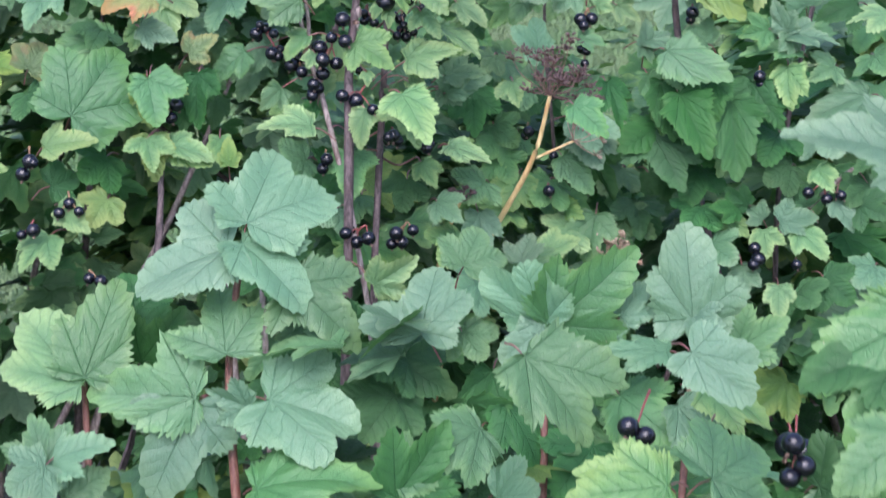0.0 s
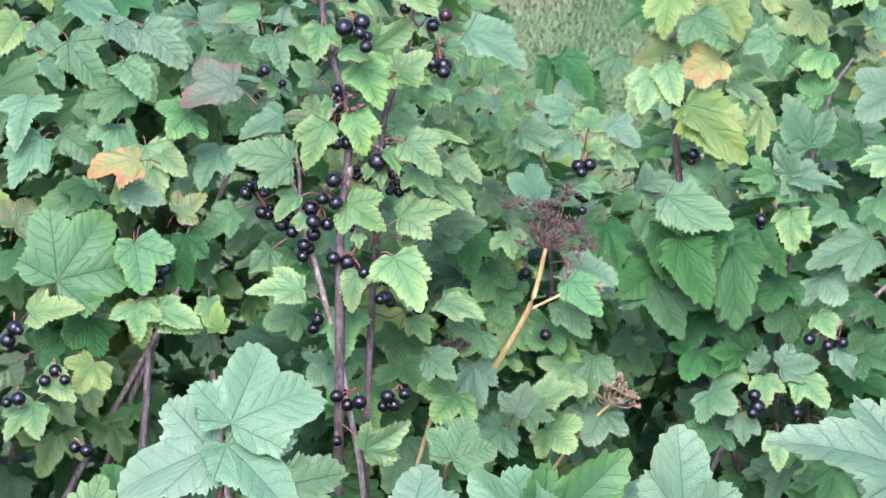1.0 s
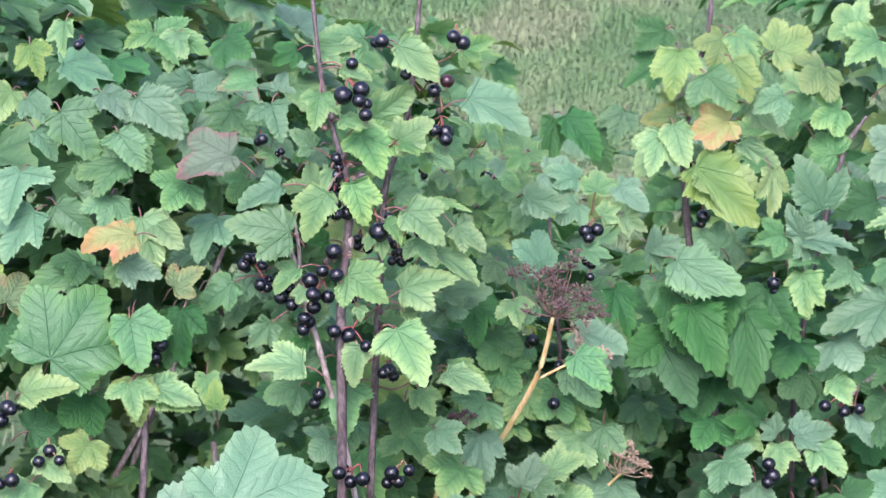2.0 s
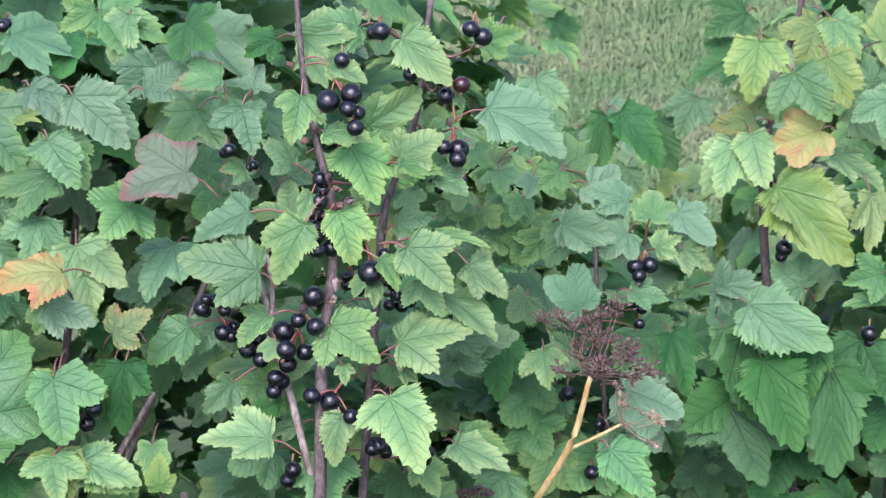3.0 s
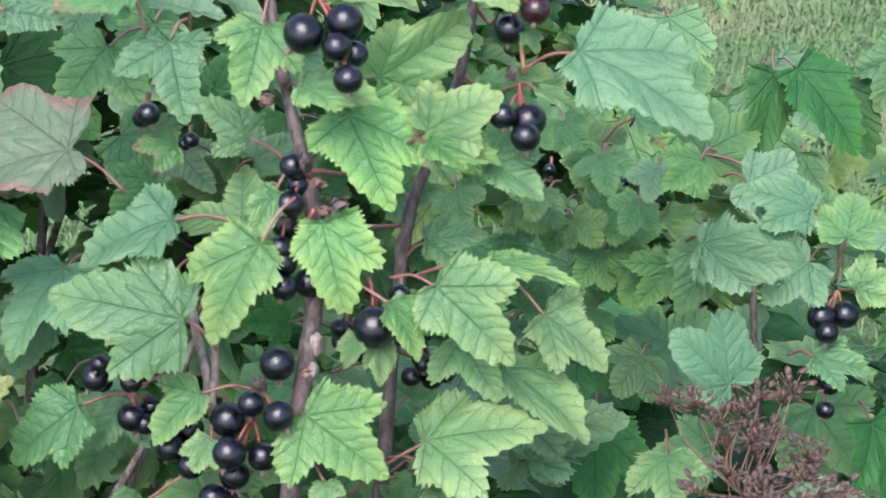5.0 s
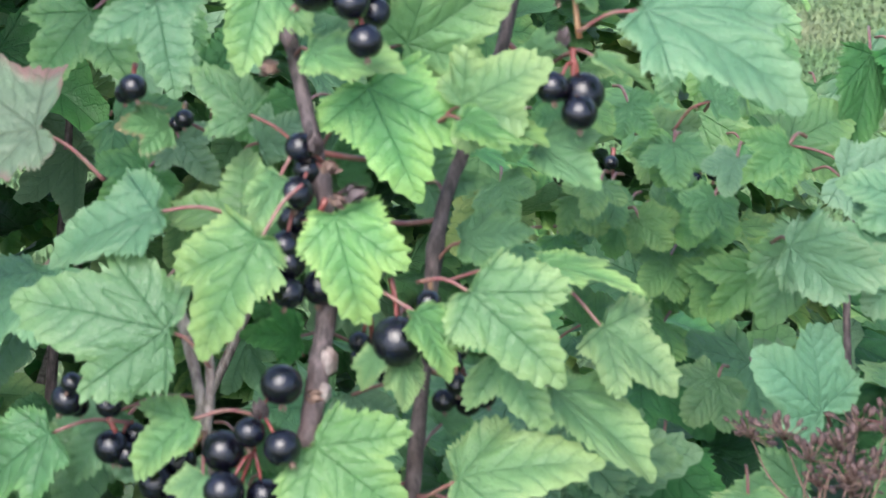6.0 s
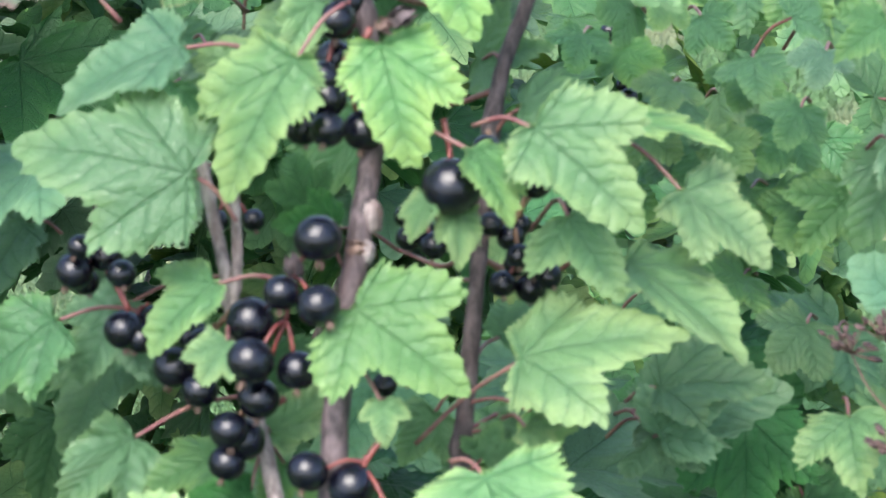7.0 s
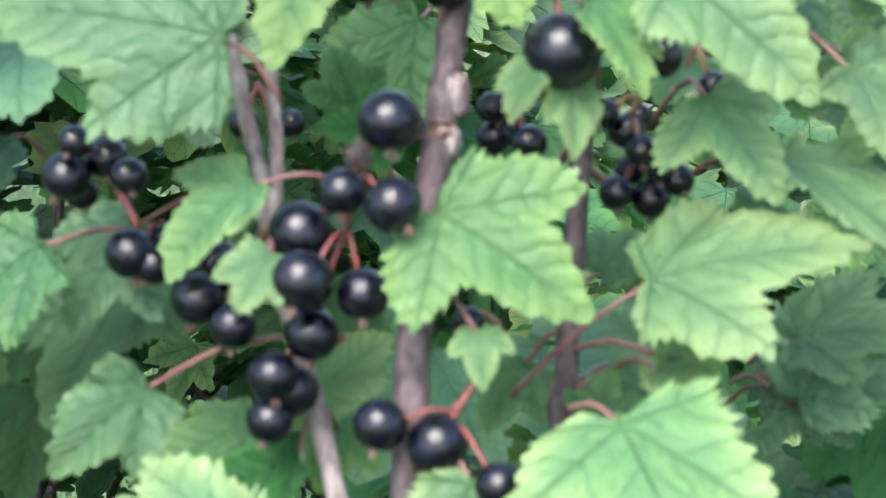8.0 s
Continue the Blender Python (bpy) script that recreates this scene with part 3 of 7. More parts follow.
# ---- the ground: lawn with bare soil under the shrubs ----
def ground_material():
    m = Nodes("lawn_ground")
    place = m.node("TexCoord").outputs["Object"]
    blades = m.noise(place, 120.0, 5.0, 0.7)
    tufts = m.noise(place, 9.0, 4.0)
    wide = m.noise(place, 0.9, 3.0)
    lawn = m.mix(m.step(blades, 0.35, 0.7), rgb(0.050, 0.110, 0.034), rgb(0.088, 0.165, 0.055))
    lawn = m.mix(m.step(tufts, 0.45, 0.7, 0.0, 0.6), lawn, rgb(0.140, 0.148, 0.072))
    lawn = m.mix(m.step(wide, 0.4, 0.7, 0.0, 0.4), lawn, rgb(0.050, 0.095, 0.028))
    crumbs = m.noise(place, 60.0, 6.0, 0.7)
    soil = m.mix(m.step(crumbs, 0.35, 0.7), rgb(0.016, 0.011, 0.008), rgb(0.055, 0.040, 0.028))
    xyz = m.node("SeparateXYZ")
    m.link(place, xyz.inputs[0])
    dx = m.math("MULTIPLY", m.math("SUBTRACT", xyz.outputs[0], 0.1), 0.62)
    dy = m.math("SUBTRACT", xyz.outputs[1], 0.45)
    away = m.math("SQRT", m.math("ADD", m.math("MULTIPLY", dx, dx), m.math("MULTIPLY", dy, dy)))
    bed = m.step(m.math("ADD", away, m.math("MULTIPLY", tufts, 0.6)), 1.0, 1.3)
    m.link(m.mix(bed, soil, lawn), m.shader.inputs["Base Color"])
    m.shader.inputs["Roughness"].default_value = 0.95
    m.link(m.bump(m.math("ADD", blades, crumbs), 0.8, 0.02), m.shader.inputs["Normal"])
    return m.material


def ground_sheet():
    bm = bmesh.new()
    steps = [-60, -30, -15, -8, -5] + [-4 + 0.25 * i for i in range(53)] + [12, 16, 24, 40, 60]
    grid = [[bm.verts.new((x, y, 0.018 * (noise.noise(Vector((x * 1.1, y * 1.1, 0.3))) + 0.5 * noise.noise(Vector((x * 4, y * 4, 1.3)))))) for x in steps] for y in steps]
    for j in range(len(steps) - 1):
        for i in range(len(steps) - 1):
            bm.faces.new((grid[j][i], grid[j][i + 1], grid[j + 1][i + 1], grid[j + 1][i])).smooth = True
    mesh = bpy.data.meshes.new("ground")
    bm.to_mesh(mesh)
    bm.free()
    mesh.materials.append(ground_material())
    return tagged(new("ground", mesh), "lawn with dark bare soil under the shrubs", "ground", kind="structure")


def grass_material():
    m = Nodes("grass_blade")
    chance = m.node("NewGeometry").outputs["Random Per Island"]
    place = m.node("TexCoord").outputs["Object"]
    tuft = m.noise(place, 2.4, 5.0)
    colour = m.mix(chance, rgb(0.078, 0.165, 0.052), rgb(0.108, 0.198, 0.072))
    colour = m.mix(m.step(tuft, 0.44, 0.66, 0.0, 0.6), colour, rgb(0.240, 0.235, 0.135))
    m.link(colour, m.shader.inputs["Base Color"])
    m.shader.inputs["Roughness"].default_value = 0.6
    return m.material


def grass(count, x0, x1, y0, y1, seed, tall):
    """Blades of mown grass, bent, as one thing nobody could count."""
    rnd = np.random.default_rng(seed)
    x, y = rnd.uniform(x0, x1, count), y0 + (y1 - y0) * rnd.uniform(0, 1, count) ** 1.3
    x = x + rnd.normal(size=count) * 0.30
    y = y + rnd.normal(size=count) * np.where(y > 3, 0.35, 0.16)
    h, w = rnd.uniform(0.35, 1.0, count) * tall, rnd.uniform(0.0007, 0.0014, count)
    a, lean = rnd.uniform(0, 2 * np.pi, count), rnd.uniform(0.3, 2.0, count)
    sx, sy = np.cos(a) * w, np.sin(a) * w
    dx, dy = -np.sin(a) * h * lean, np.cos(a) * h * lean
    v = np.empty((count, 5, 3))
    v[:, 0] = np.stack([x - sx, y - sy, np.zeros(count) - 0.01], 1)
    v[:, 1] = np.stack([x + sx, y + sy, np.zeros(count) - 0.01], 1)
    v[:, 2] = np.stack([x + dx * 0.4 + sx * 0.8, y + dy * 0.4 + sy * 0.8, h * 0.6], 1)
    v[:, 3] = np.stack([x + dx * 0.4 - sx * 0.8, y + dy * 0.4 - sy * 0.8, h * 0.6], 1)
    v[:, 4] = np.stack([x + dx, y + dy, h * (1 - 0.38 * lean)], 1)
    k = np.arange(count) * 5
    faces = np.stack([k, k + 1, k + 2, k + 3], 1).tolist() + np.stack([k + 3, k + 2, k + 4], 1).tolist()
    ob = new("grass", mesh_of("grass", v.reshape(-1, 3).tolist(), faces, grass_material()))
    return tagged(ob, "short mown lawn grass with dry pale tufts", "grass", kind="stuff")


ground_sheet()
grass(400000, -0.9, 1.9, 1.9, 5.6, 3, 0.025)

# ---- the shrubs ----
GROUP = "black currant shrubs in the garden bed"
shrub = thing("currant_shrub", (-0.08, 0.24, 0), "black currant shrub with ripe fruit on an upright fruiting cane", "shrub", GROUP)
middle_shrub = thing("currant_shrub", (0.06, 0.42, 0), "black currant shrub with pale shoot tips behind dry seed heads", "shrub", GROUP)
broad_shrub = thing("currant_shrub", (0.40, 0.50, 0), "broad black currant shrub with long hanging green leaves", "shrub", GROUP)
far_shrub = thing("currant_shrub", (0.58, 0.88, 0), "black currant shrub with yellowing leaves beside the lawn", "shrub", GROUP)
left_shrub = thing("currant_shrub", (-0.42, 0.52, 0), "black currant shrub with some orange and yellow leaves", "shrub", GROUP)
back_shrub = thing("currant_shrub", (0.12, 0.84, 0), "black currant shrub with small bright leaves before the lawn", "shrub", GROUP)
front_shrub = thing("currant_shrub", (0.02, -0.14, 0), "low leafy black currant shrub with large blue-green leaves", "shrub", GROUP)

BODIES = {
    "shrub": [((-0.08, 0.30, 0.38), (0.20, 0.15, 0.50))],
    "middle": [((0.06, 0.37, 0.36), (0.24, 0.19, 0.50))],
    "broad": [((0.40, 0.44, 0.40), (0.33, 0.28, 0.50))],
    "far": [((0.58, 0.80, 0.50), (0.42, 0.40, 0.62))],
    "left": [((-0.44, 0.53, 0.50), (0.42, 0.40, 0.60)), ((-0.30, 0.82, 0.40), (0.42, 0.28, 0.58))],
    "back": [((-0.14, 0.86, 0.36), (0.28, 0.26, 0.50)), ((0.26, 0.92, 0.22), (0.36, 0.26, 0.50))],
    "front": [((-0.02, -0.12, 0.33), (0.36, 0.13, 0.50))],
}


def hollow(p):
    """The shaded gap between the fruiting cane and the shrub behind it."""
    return ((p[0] + 0.22) / 0.23) ** 2 + ((p[1] - 0.36) / 0.30) ** 2 + ((p[2] - 0.68) / 0.23) ** 2 < 1


def burrow(p):
    """A dark gap down to the soil between two shrubs."""
    return ((p[0] - 0.168) / 0.05) ** 2 + ((p[1] - 0.33) / 0.24) ** 2 + ((p[2] - 0.67) / 0.09) ** 2 < 1


# a high second weight puts shade into the mass as dark-tinted leaves
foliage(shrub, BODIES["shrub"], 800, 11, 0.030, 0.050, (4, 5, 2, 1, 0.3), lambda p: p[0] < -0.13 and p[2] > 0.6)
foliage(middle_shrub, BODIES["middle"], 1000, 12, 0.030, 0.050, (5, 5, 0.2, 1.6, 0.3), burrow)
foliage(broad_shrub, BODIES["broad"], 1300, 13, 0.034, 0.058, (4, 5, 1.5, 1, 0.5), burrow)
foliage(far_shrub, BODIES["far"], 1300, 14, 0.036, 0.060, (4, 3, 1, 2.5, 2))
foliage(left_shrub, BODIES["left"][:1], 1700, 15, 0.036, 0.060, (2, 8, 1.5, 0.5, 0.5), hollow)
foliage(left_shrub, BODIES["left"][1:], 1300, 18, 0.034, 0.056, (5, 3, 0.6, 2.5, 0.8), hollow)
foliage(back_shrub, BODIES["back"], 1300, 17, 0.030, 0.048, (4, 0.6, 0.4, 6, 1.6))
foliage(front_shrub, BODIES["front"], 620, 16, 0.034, 0.056, (4, 3, 4, 1, 0.3))
for bush, key, many, seed in ((shrub, "shrub", 6, 1), (middle_shrub, "middle", 6, 2), (broad_shrub, "broad", 8, 3), (far_shrub, "far", 9, 4), (left_shrub, "left", 9, 5), (front_shrub, "front", 7, 6), (back_shrub, "back", 6, 7)):
    twigs(bush, BODIES[key], many, seed)

# the fruiting cane in the middle: stems, leaves, trusses
stem(shrub, [(-0.087, 0.204, 1.110), (-0.084, 0.190, 1.082), (-0.080, 0.176, 1.051), (-0.074, 0.165, 1.027), (-0.067, 0.154, 1.004), (-0.064, 0.146, 0.986), (-0.064, 0.140, 0.973), (-0.066, 0.131, 0.955), (-0.069, 0.117, 0.924), (-0.069, 0.098, 0.883)], 0.0011, 0.0026, "bark", True)
stem(shrub, [(-0.019, 0.240, 1.095), (-0.022, 0.225, 1.064), (-0.027, 0.206, 1.023), (-0.036, 0.193, 0.996), (-0.043, 0.183, 0.973), (-0.046, 0.161, 0.927), (-0.048, 0.146, 0.894), (-0.050, 0.131, 0.862)], 0.0013, 0.0019, "bark", True)
stem(shrub, [(-0.106, 0.153, 0.968), (-0.103, 0.148, 0.957), (-0.099, 0.142, 0.944), (-0.096, 0.136, 0.931), (-0.091, 0.129, 0.918), (-0.088, 0.125, 0.909)], 0.0013, 0.0015, "greybark", True)
stem(shrub, [(-0.099, 0.151, 0.969), (-0.097, 0.146, 0.959), (-0.096, 0.141, 0.947), (-0.097, 0.136, 0.936)], 0.001, 0.0014, "greybark")
lobed(shrub, (-0.0565, 0.1671, 1.0214), (-0.0416, 0.1544, 0.9955), (-0.0302, 0.1651, 1.0094), (-0.0690, 0.1590, 1.0123), "light", (-0.069, 0.168, 1.005))
lobed(shrub, (-0.0812, 0.1680, 1.0483), (-0.0851, 0.1517, 1.0286), (-0.0694, 0.1616, 1.0362), (-0.0946, 0.1623, 1.0454), "light", (-0.080, 0.180, 1.055))
lobed(shrub, (0.0116, 0.1635, 1.0460), (0.0501, 0.1555, 1.0252), (0.0445, 0.1741, 1.0402), (0.0184, 0.1500, 1.0339), "bluish", (-0.005, 0.170, 1.037), bend=0.5)
lobed(shrub, (-0.0324, 0.1615, 1.0202), (-0.0106, 0.1599, 1.0332), (-0.0310, 0.1680, 1.0326), (-0.0140, 0.1537, 1.0199), "light", (-0.040, 0.166, 1.010), broad=True)
lobed(shrub, (-0.0310, 0.1552, 1.0196), (-0.0096, 0.1519, 1.0147), (-0.0222, 0.1587, 1.0191), (-0.0187, 0.1461, 1.0146), "light")
lobed(shrub, (-0.0497, 0.1837, 1.0263), (-0.0227, 0.1916, 1.0444), (-0.0434, 0.1854, 1.0455), (-0.0318, 0.1891, 1.0208), "light", (-0.066, 0.186, 1.013), fold=0.25, broad=True)
lobed(shrub, (-0.0679, 0.1555, 1.0356), (-0.0439, 0.1521, 1.0330), (-0.0572, 0.1605, 1.0365), (-0.0540, 0.1484, 1.0325), "light")
lobed(shrub, (-0.1001, 0.1233, 0.9746), (-0.1412, 0.1258, 0.9802), (-0.1213, 0.1116, 0.9616), (-0.1172, 0.1346, 0.9895), "green", (-0.091, 0.126, 0.963), fold=-0.1)
lobed(shrub, (-0.0766, 0.1270, 0.9988), (-0.0913, 0.1156, 0.9716), (-0.0707, 0.1228, 0.9953), (-0.0989, 0.1274, 0.9865), "light", (-0.068, 0.139, 1.008))
lobed(shrub, (-0.1061, 0.1421, 0.9973), (-0.1345, 0.1365, 0.9839), (-0.1123, 0.1342, 0.9899), (-0.1159, 0.1534, 1.0017), "bluish", (-0.087, 0.149, 0.993))
lobed(shrub, (-0.0873, 0.1522, 0.9914), (-0.0895, 0.1698, 1.0028), (-0.1080, 0.1535, 0.9923), (-0.0782, 0.1626, 0.9981), "vivid")
lobed(shrub, (-0.0744, 0.1426, 1.0076), (-0.0806, 0.1317, 0.9975), (-0.0731, 0.1401, 1.0017), (-0.0826, 0.1342, 1.0043), "light")
lobed(shrub, (-0.0612, 0.1423, 0.9980), (-0.0528, 0.1307, 0.9728), (-0.0430, 0.1396, 0.9858), (-0.0693, 0.1364, 0.9900), "light", (-0.075, 0.147, 0.989), bend=0.5)
lobed(shrub, (-0.0271, 0.1368, 0.9819), (-0.0031, 0.1274, 0.9633), (-0.0026, 0.1403, 0.9812), (-0.0317, 0.1295, 0.9727), "light", (-0.042, 0.144, 0.980))
lobed(shrub, (0.0029, 0.1605, 0.9603), (0.0234, 0.1540, 0.9449), (0.0136, 0.1716, 0.9618), (0.0079, 0.1462, 0.9481), "light", (-0.015, 0.173, 0.970))
lobed(shrub, (-0.0090, 0.1513, 0.9466), (0.0194, 0.1411, 0.9279), (0.0043, 0.1570, 0.9413), (-0.0024, 0.1461, 0.9413), "light")
lobed(shrub, (-0.0215, 0.1468, 0.9581), (-0.0089, 0.1381, 0.9428), (-0.0098, 0.1470, 0.9554), (-0.0291, 0.1379, 0.9477), "light")
lobed(shrub, (-0.0306, 0.1329, 0.9307), (0.0066, 0.1355, 0.9365), (-0.0194, 0.1474, 0.9390), (-0.0096, 0.1147, 0.9246), "light", (-0.055, 0.132, 0.909))
lobed(shrub, (-0.0641, 0.1196, 0.9461), (-0.0382, 0.1120, 0.9304), (-0.0415, 0.1252, 0.9472), (-0.0670, 0.1053, 0.9295), "vivid", (-0.068, 0.124, 0.937))
lobed(shrub, (-0.0576, 0.1106, 0.9288), (-0.0563, 0.1059, 0.9198), (-0.0514, 0.1103, 0.9254), (-0.0620, 0.1076, 0.9254), "light", bend=0.8)
lobed(shrub, (-0.0964, 0.1224, 0.9499), (-0.1115, 0.1169, 0.9346), (-0.0950, 0.1154, 0.9435), (-0.1093, 0.1287, 0.9485), "light", (-0.080, 0.130, 0.947))
lobed(shrub, (-0.0907, 0.1104, 0.9415), (-0.0965, 0.1058, 0.9322), (-0.0892, 0.1072, 0.9338), (-0.0998, 0.1080, 0.9381), "light")
lobed(shrub, (-0.1385, 0.1352, 0.9344), (-0.1610, 0.1295, 0.9146), (-0.1401, 0.1236, 0.9185), (-0.1473, 0.1410, 0.9370), "green", (-0.119, 0.143, 0.934))
lobed(shrub, (-0.1576, 0.1721, 0.9434), (-0.1699, 0.1634, 0.9232), (-0.1669, 0.1828, 0.9564), (-0.1840, 0.1714, 0.9294), "bluish", (-0.151, 0.179, 0.939))
lobed(shrub, (-0.0440, 0.1329, 0.9651), (-0.0430, 0.1260, 0.9529), (-0.0397, 0.1317, 0.9574), (-0.0473, 0.1263, 0.9592), "light")
lobed(shrub, (-0.0400, 0.1331, 0.9780), (-0.0308, 0.1241, 0.9633), (-0.0305, 0.1310, 0.9677), (-0.0409, 0.1287, 0.9759), "light")
lobed(shrub, (-0.0489, 0.1283, 0.9686), (-0.0532, 0.1247, 0.9594), (-0.0492, 0.1264, 0.9650), (-0.0555, 0.1284, 0.9639), "light")
lobed(shrub, (-0.0864, 0.1617, 1.0156), (-0.1019, 0.1681, 1.0246), (-0.0968, 0.1579, 1.0112), (-0.0910, 0.1691, 1.0253), "green", (-0.071, 0.164, 1.001))
lobed(shrub, (-0.1377, 0.1505, 1.0142), (-0.1728, 0.1461, 1.0035), (-0.1441, 0.1405, 1.0069), (-0.1635, 0.1693, 1.0190), "reddish", (-0.122, 0.152, 1.000), bend=0.3, broad=True)
lobed(shrub, (-0.1132, 0.1819, 1.0359), (-0.1061, 0.1669, 1.0157), (-0.1009, 0.1850, 1.0360), (-0.1284, 0.1723, 1.0286), "bluish", (-0.110, 0.193, 1.039))
lobed(shrub, (-0.1408, 0.2085, 1.0215), (-0.1579, 0.1988, 0.9992), (-0.1275, 0.1955, 1.0073), (-0.1589, 0.2116, 1.0184), "green")
lobed(shrub, (-0.1224, 0.1788, 1.0525), (-0.1465, 0.1757, 1.0491), (-0.1293, 0.1761, 1.0506), (-0.1412, 0.1887, 1.0560), "rededge", (-0.120, 0.181, 1.039))
lobed(shrub, (-0.1095, 0.1959, 1.0405), (-0.1057, 0.2104, 1.0485), (-0.1239, 0.1962, 1.0402), (-0.0978, 0.1925, 1.0391), "bluish")
lobed(shrub, (-0.0131, 0.1596, 1.0111), (0.0032, 0.1530, 1.0031), (0.0014, 0.1666, 1.0110), (-0.0060, 0.1530, 1.0055), "green", (-0.023, 0.167, 1.008))
leaf(shrub, (-0.013, 0.165, 0.975), (0.015, 0.162, 0.968), (0.20, -0.25, 0.95), 0.0109, "light", (-0.039, 0.170, 0.966))
leaf(shrub, (-0.035, 0.176, 0.975), (-0.016, 0.178, 0.978), (-0.10, -0.57, 0.82), 0.0189, "green")
lobed(shrub, (-0.0347, 0.1211, 0.9043), (-0.0233, 0.0975, 0.8802), (-0.0155, 0.1135, 0.8946), (-0.0505, 0.1093, 0.8949), "light")
lobed(shrub, (-0.0648, 0.1731, 1.0631), (-0.0479, 0.1695, 1.0552), (-0.0532, 0.1779, 1.0610), (-0.0570, 0.1675, 1.0577), "light")
lobed(shrub, (-0.1127, 0.1785, 1.0034), (-0.1244, 0.1707, 1.0057), (-0.1178, 0.1679, 0.9993), (-0.1209, 0.1775, 1.0082), "rededge")
lobed(shrub, (-0.1500, 0.1706, 0.9623), (-0.1627, 0.1421, 0.9437), (-0.1417, 0.1451, 0.9513), (-0.1696, 0.1701, 0.9563), "bluish")
leaf(shrub, (0.000, 0.169, 1.031), (0.014, 0.166, 1.024), (0.32, -0.34, 0.89), 0.0071, "light")
leaf(shrub, (-0.005, 0.176, 1.046), (-0.001, 0.173, 1.040), (0.46, -0.67, 0.59), 0.0077, "green")
leaf(shrub, (-0.018, 0.179, 1.064), (-0.008, 0.174, 1.054), (0.53, -0.44, 0.72), 0.0104, "light")
leaf(shrub, (-0.018, 0.178, 1.027), (-0.009, 0.181, 1.033), (0.27, -0.96, 0.01), 0.0092, "green")
leaf(shrub, (-0.067, 0.174, 0.994), (-0.055, 0.177, 1.001), (-0.03, -0.88, 0.46), 0.0142, "dark")
leaf(shrub, (-0.090, 0.186, 0.996), (-0.077, 0.193, 1.001), (0.19, -0.80, 0.56), 0.0172, "bluish")
leaf(shrub, (-0.049, 0.200, 0.979), (-0.030, 0.192, 0.985), (-0.45, -0.74, 0.49), 0.0216, "green")
leaf(shrub, (-0.080, 0.173, 0.945), (-0.095, 0.169, 0.947), (0.28, -0.75, 0.60), 0.0175, "dark")
leaf(shrub, (-0.121, 0.187, 0.951), (-0.130, 0.180, 0.943), (0.14, -0.84, 0.53), 0.0177, "bluish", broad=True)
leaf(shrub, (-0.097, 0.169, 0.913), (-0.081, 0.166, 0.907), (0.12, -0.75, 0.65), 0.0177, "dark")
leaf(shrub, (-0.067, 0.175, 0.926), (-0.057, 0.169, 0.912), (0.21, -0.82, 0.54), 0.0197, "bluish")
leaf(shrub, (-0.055, 0.155, 0.906), (-0.062, 0.146, 0.896), (0.11, -0.78, 0.62), 0.0175, "green")
lobed(shrub, (-0.1391, 0.2582, 1.0089), (-0.1500, 0.2410, 0.9886), (-0.1217, 0.2523, 0.9926), (-0.1511, 0.2508, 1.0034), "green")
lobed(shrub, (-0.1187, 0.2485, 0.9873), (-0.1126, 0.2608, 0.9991), (-0.1230, 0.2501, 0.9896), (-0.1119, 0.2530, 0.9911), "dark")
leaf(shrub, (-0.154, 0.260, 0.965), (-0.134, 0.249, 0.957), (-0.07, -0.69, 0.72), 0.0276, "green", broad=True)
lobed(shrub, (-0.1276, 0.2369, 0.9706), (-0.1151, 0.2320, 0.9590), (-0.1154, 0.2406, 0.9721), (-0.1331, 0.2306, 0.9629), "bluish")
lobed(shrub, (-0.0876, 0.2259, 0.9888), (-0.1052, 0.2139, 0.9830), (-0.0895, 0.2168, 0.9789), (-0.0937, 0.2263, 0.9922), "dark")
leaf(shrub, (-0.138, 0.236, 0.961), (-0.149, 0.224, 0.950), (0.23, -0.79, 0.57), 0.0248, "green", broad=True)
lobed(shrub, (-0.0337, 0.0995, 0.9179), (-0.0159, 0.0678, 0.8948), (-0.0100, 0.0853, 0.9077), (-0.0483, 0.0856, 0.9075), "light", (-0.043, 0.108, 0.917))
lobed(shrub, (-0.0928, 0.0862, 0.9012), (-0.1286, 0.0836, 0.9011), (-0.1090, 0.0692, 0.8962), (-0.1128, 0.1008, 0.9062), "light", (-0.077, 0.090, 0.889))
lobed(shrub, (-0.0578, 0.0999, 0.9069), (-0.0616, 0.0897, 0.8827), (-0.0486, 0.0938, 0.9016), (-0.0659, 0.0955, 0.8912), "light")
lobed(shrub, (-0.0905, 0.1189, 0.9018), (-0.1080, 0.1161, 0.8953), (-0.0920, 0.1151, 0.8961), (-0.0978, 0.1214, 0.9044), "dark")
leaf(shrub, (-0.082, 0.123, 0.886), (-0.100, 0.120, 0.879), (-0.24, -0.48, 0.85), 0.0170, "green")
lobed(shrub, (-0.0294, 0.1284, 0.9159), (-0.0211, 0.1231, 0.9128), (-0.0210, 0.1281, 0.9167), (-0.0268, 0.1226, 0.9116), "light")
lobed(shrub, (-0.0028, 0.1373, 0.8676), (0.0264, 0.1256, 0.8579), (0.0093, 0.1427, 0.8669), (0.0092, 0.1187, 0.8592), "light")
leaf(shrub, (-0.084, 0.197, 1.068), (-0.055, 0.198, 1.070), (-0.03, -0.64, 0.77), 0.0286, "light")
leaf(shrub, (-0.098, 0.206, 1.063), (-0.115, 0.202, 1.055), (-0.00, -0.90, 0.43), 0.0197, "dark")
leaf(shrub, (-0.146, 0.227, 1.036), (-0.175, 0.223, 1.029), (-0.01, -0.89, 0.46), 0.0279, "bluish")
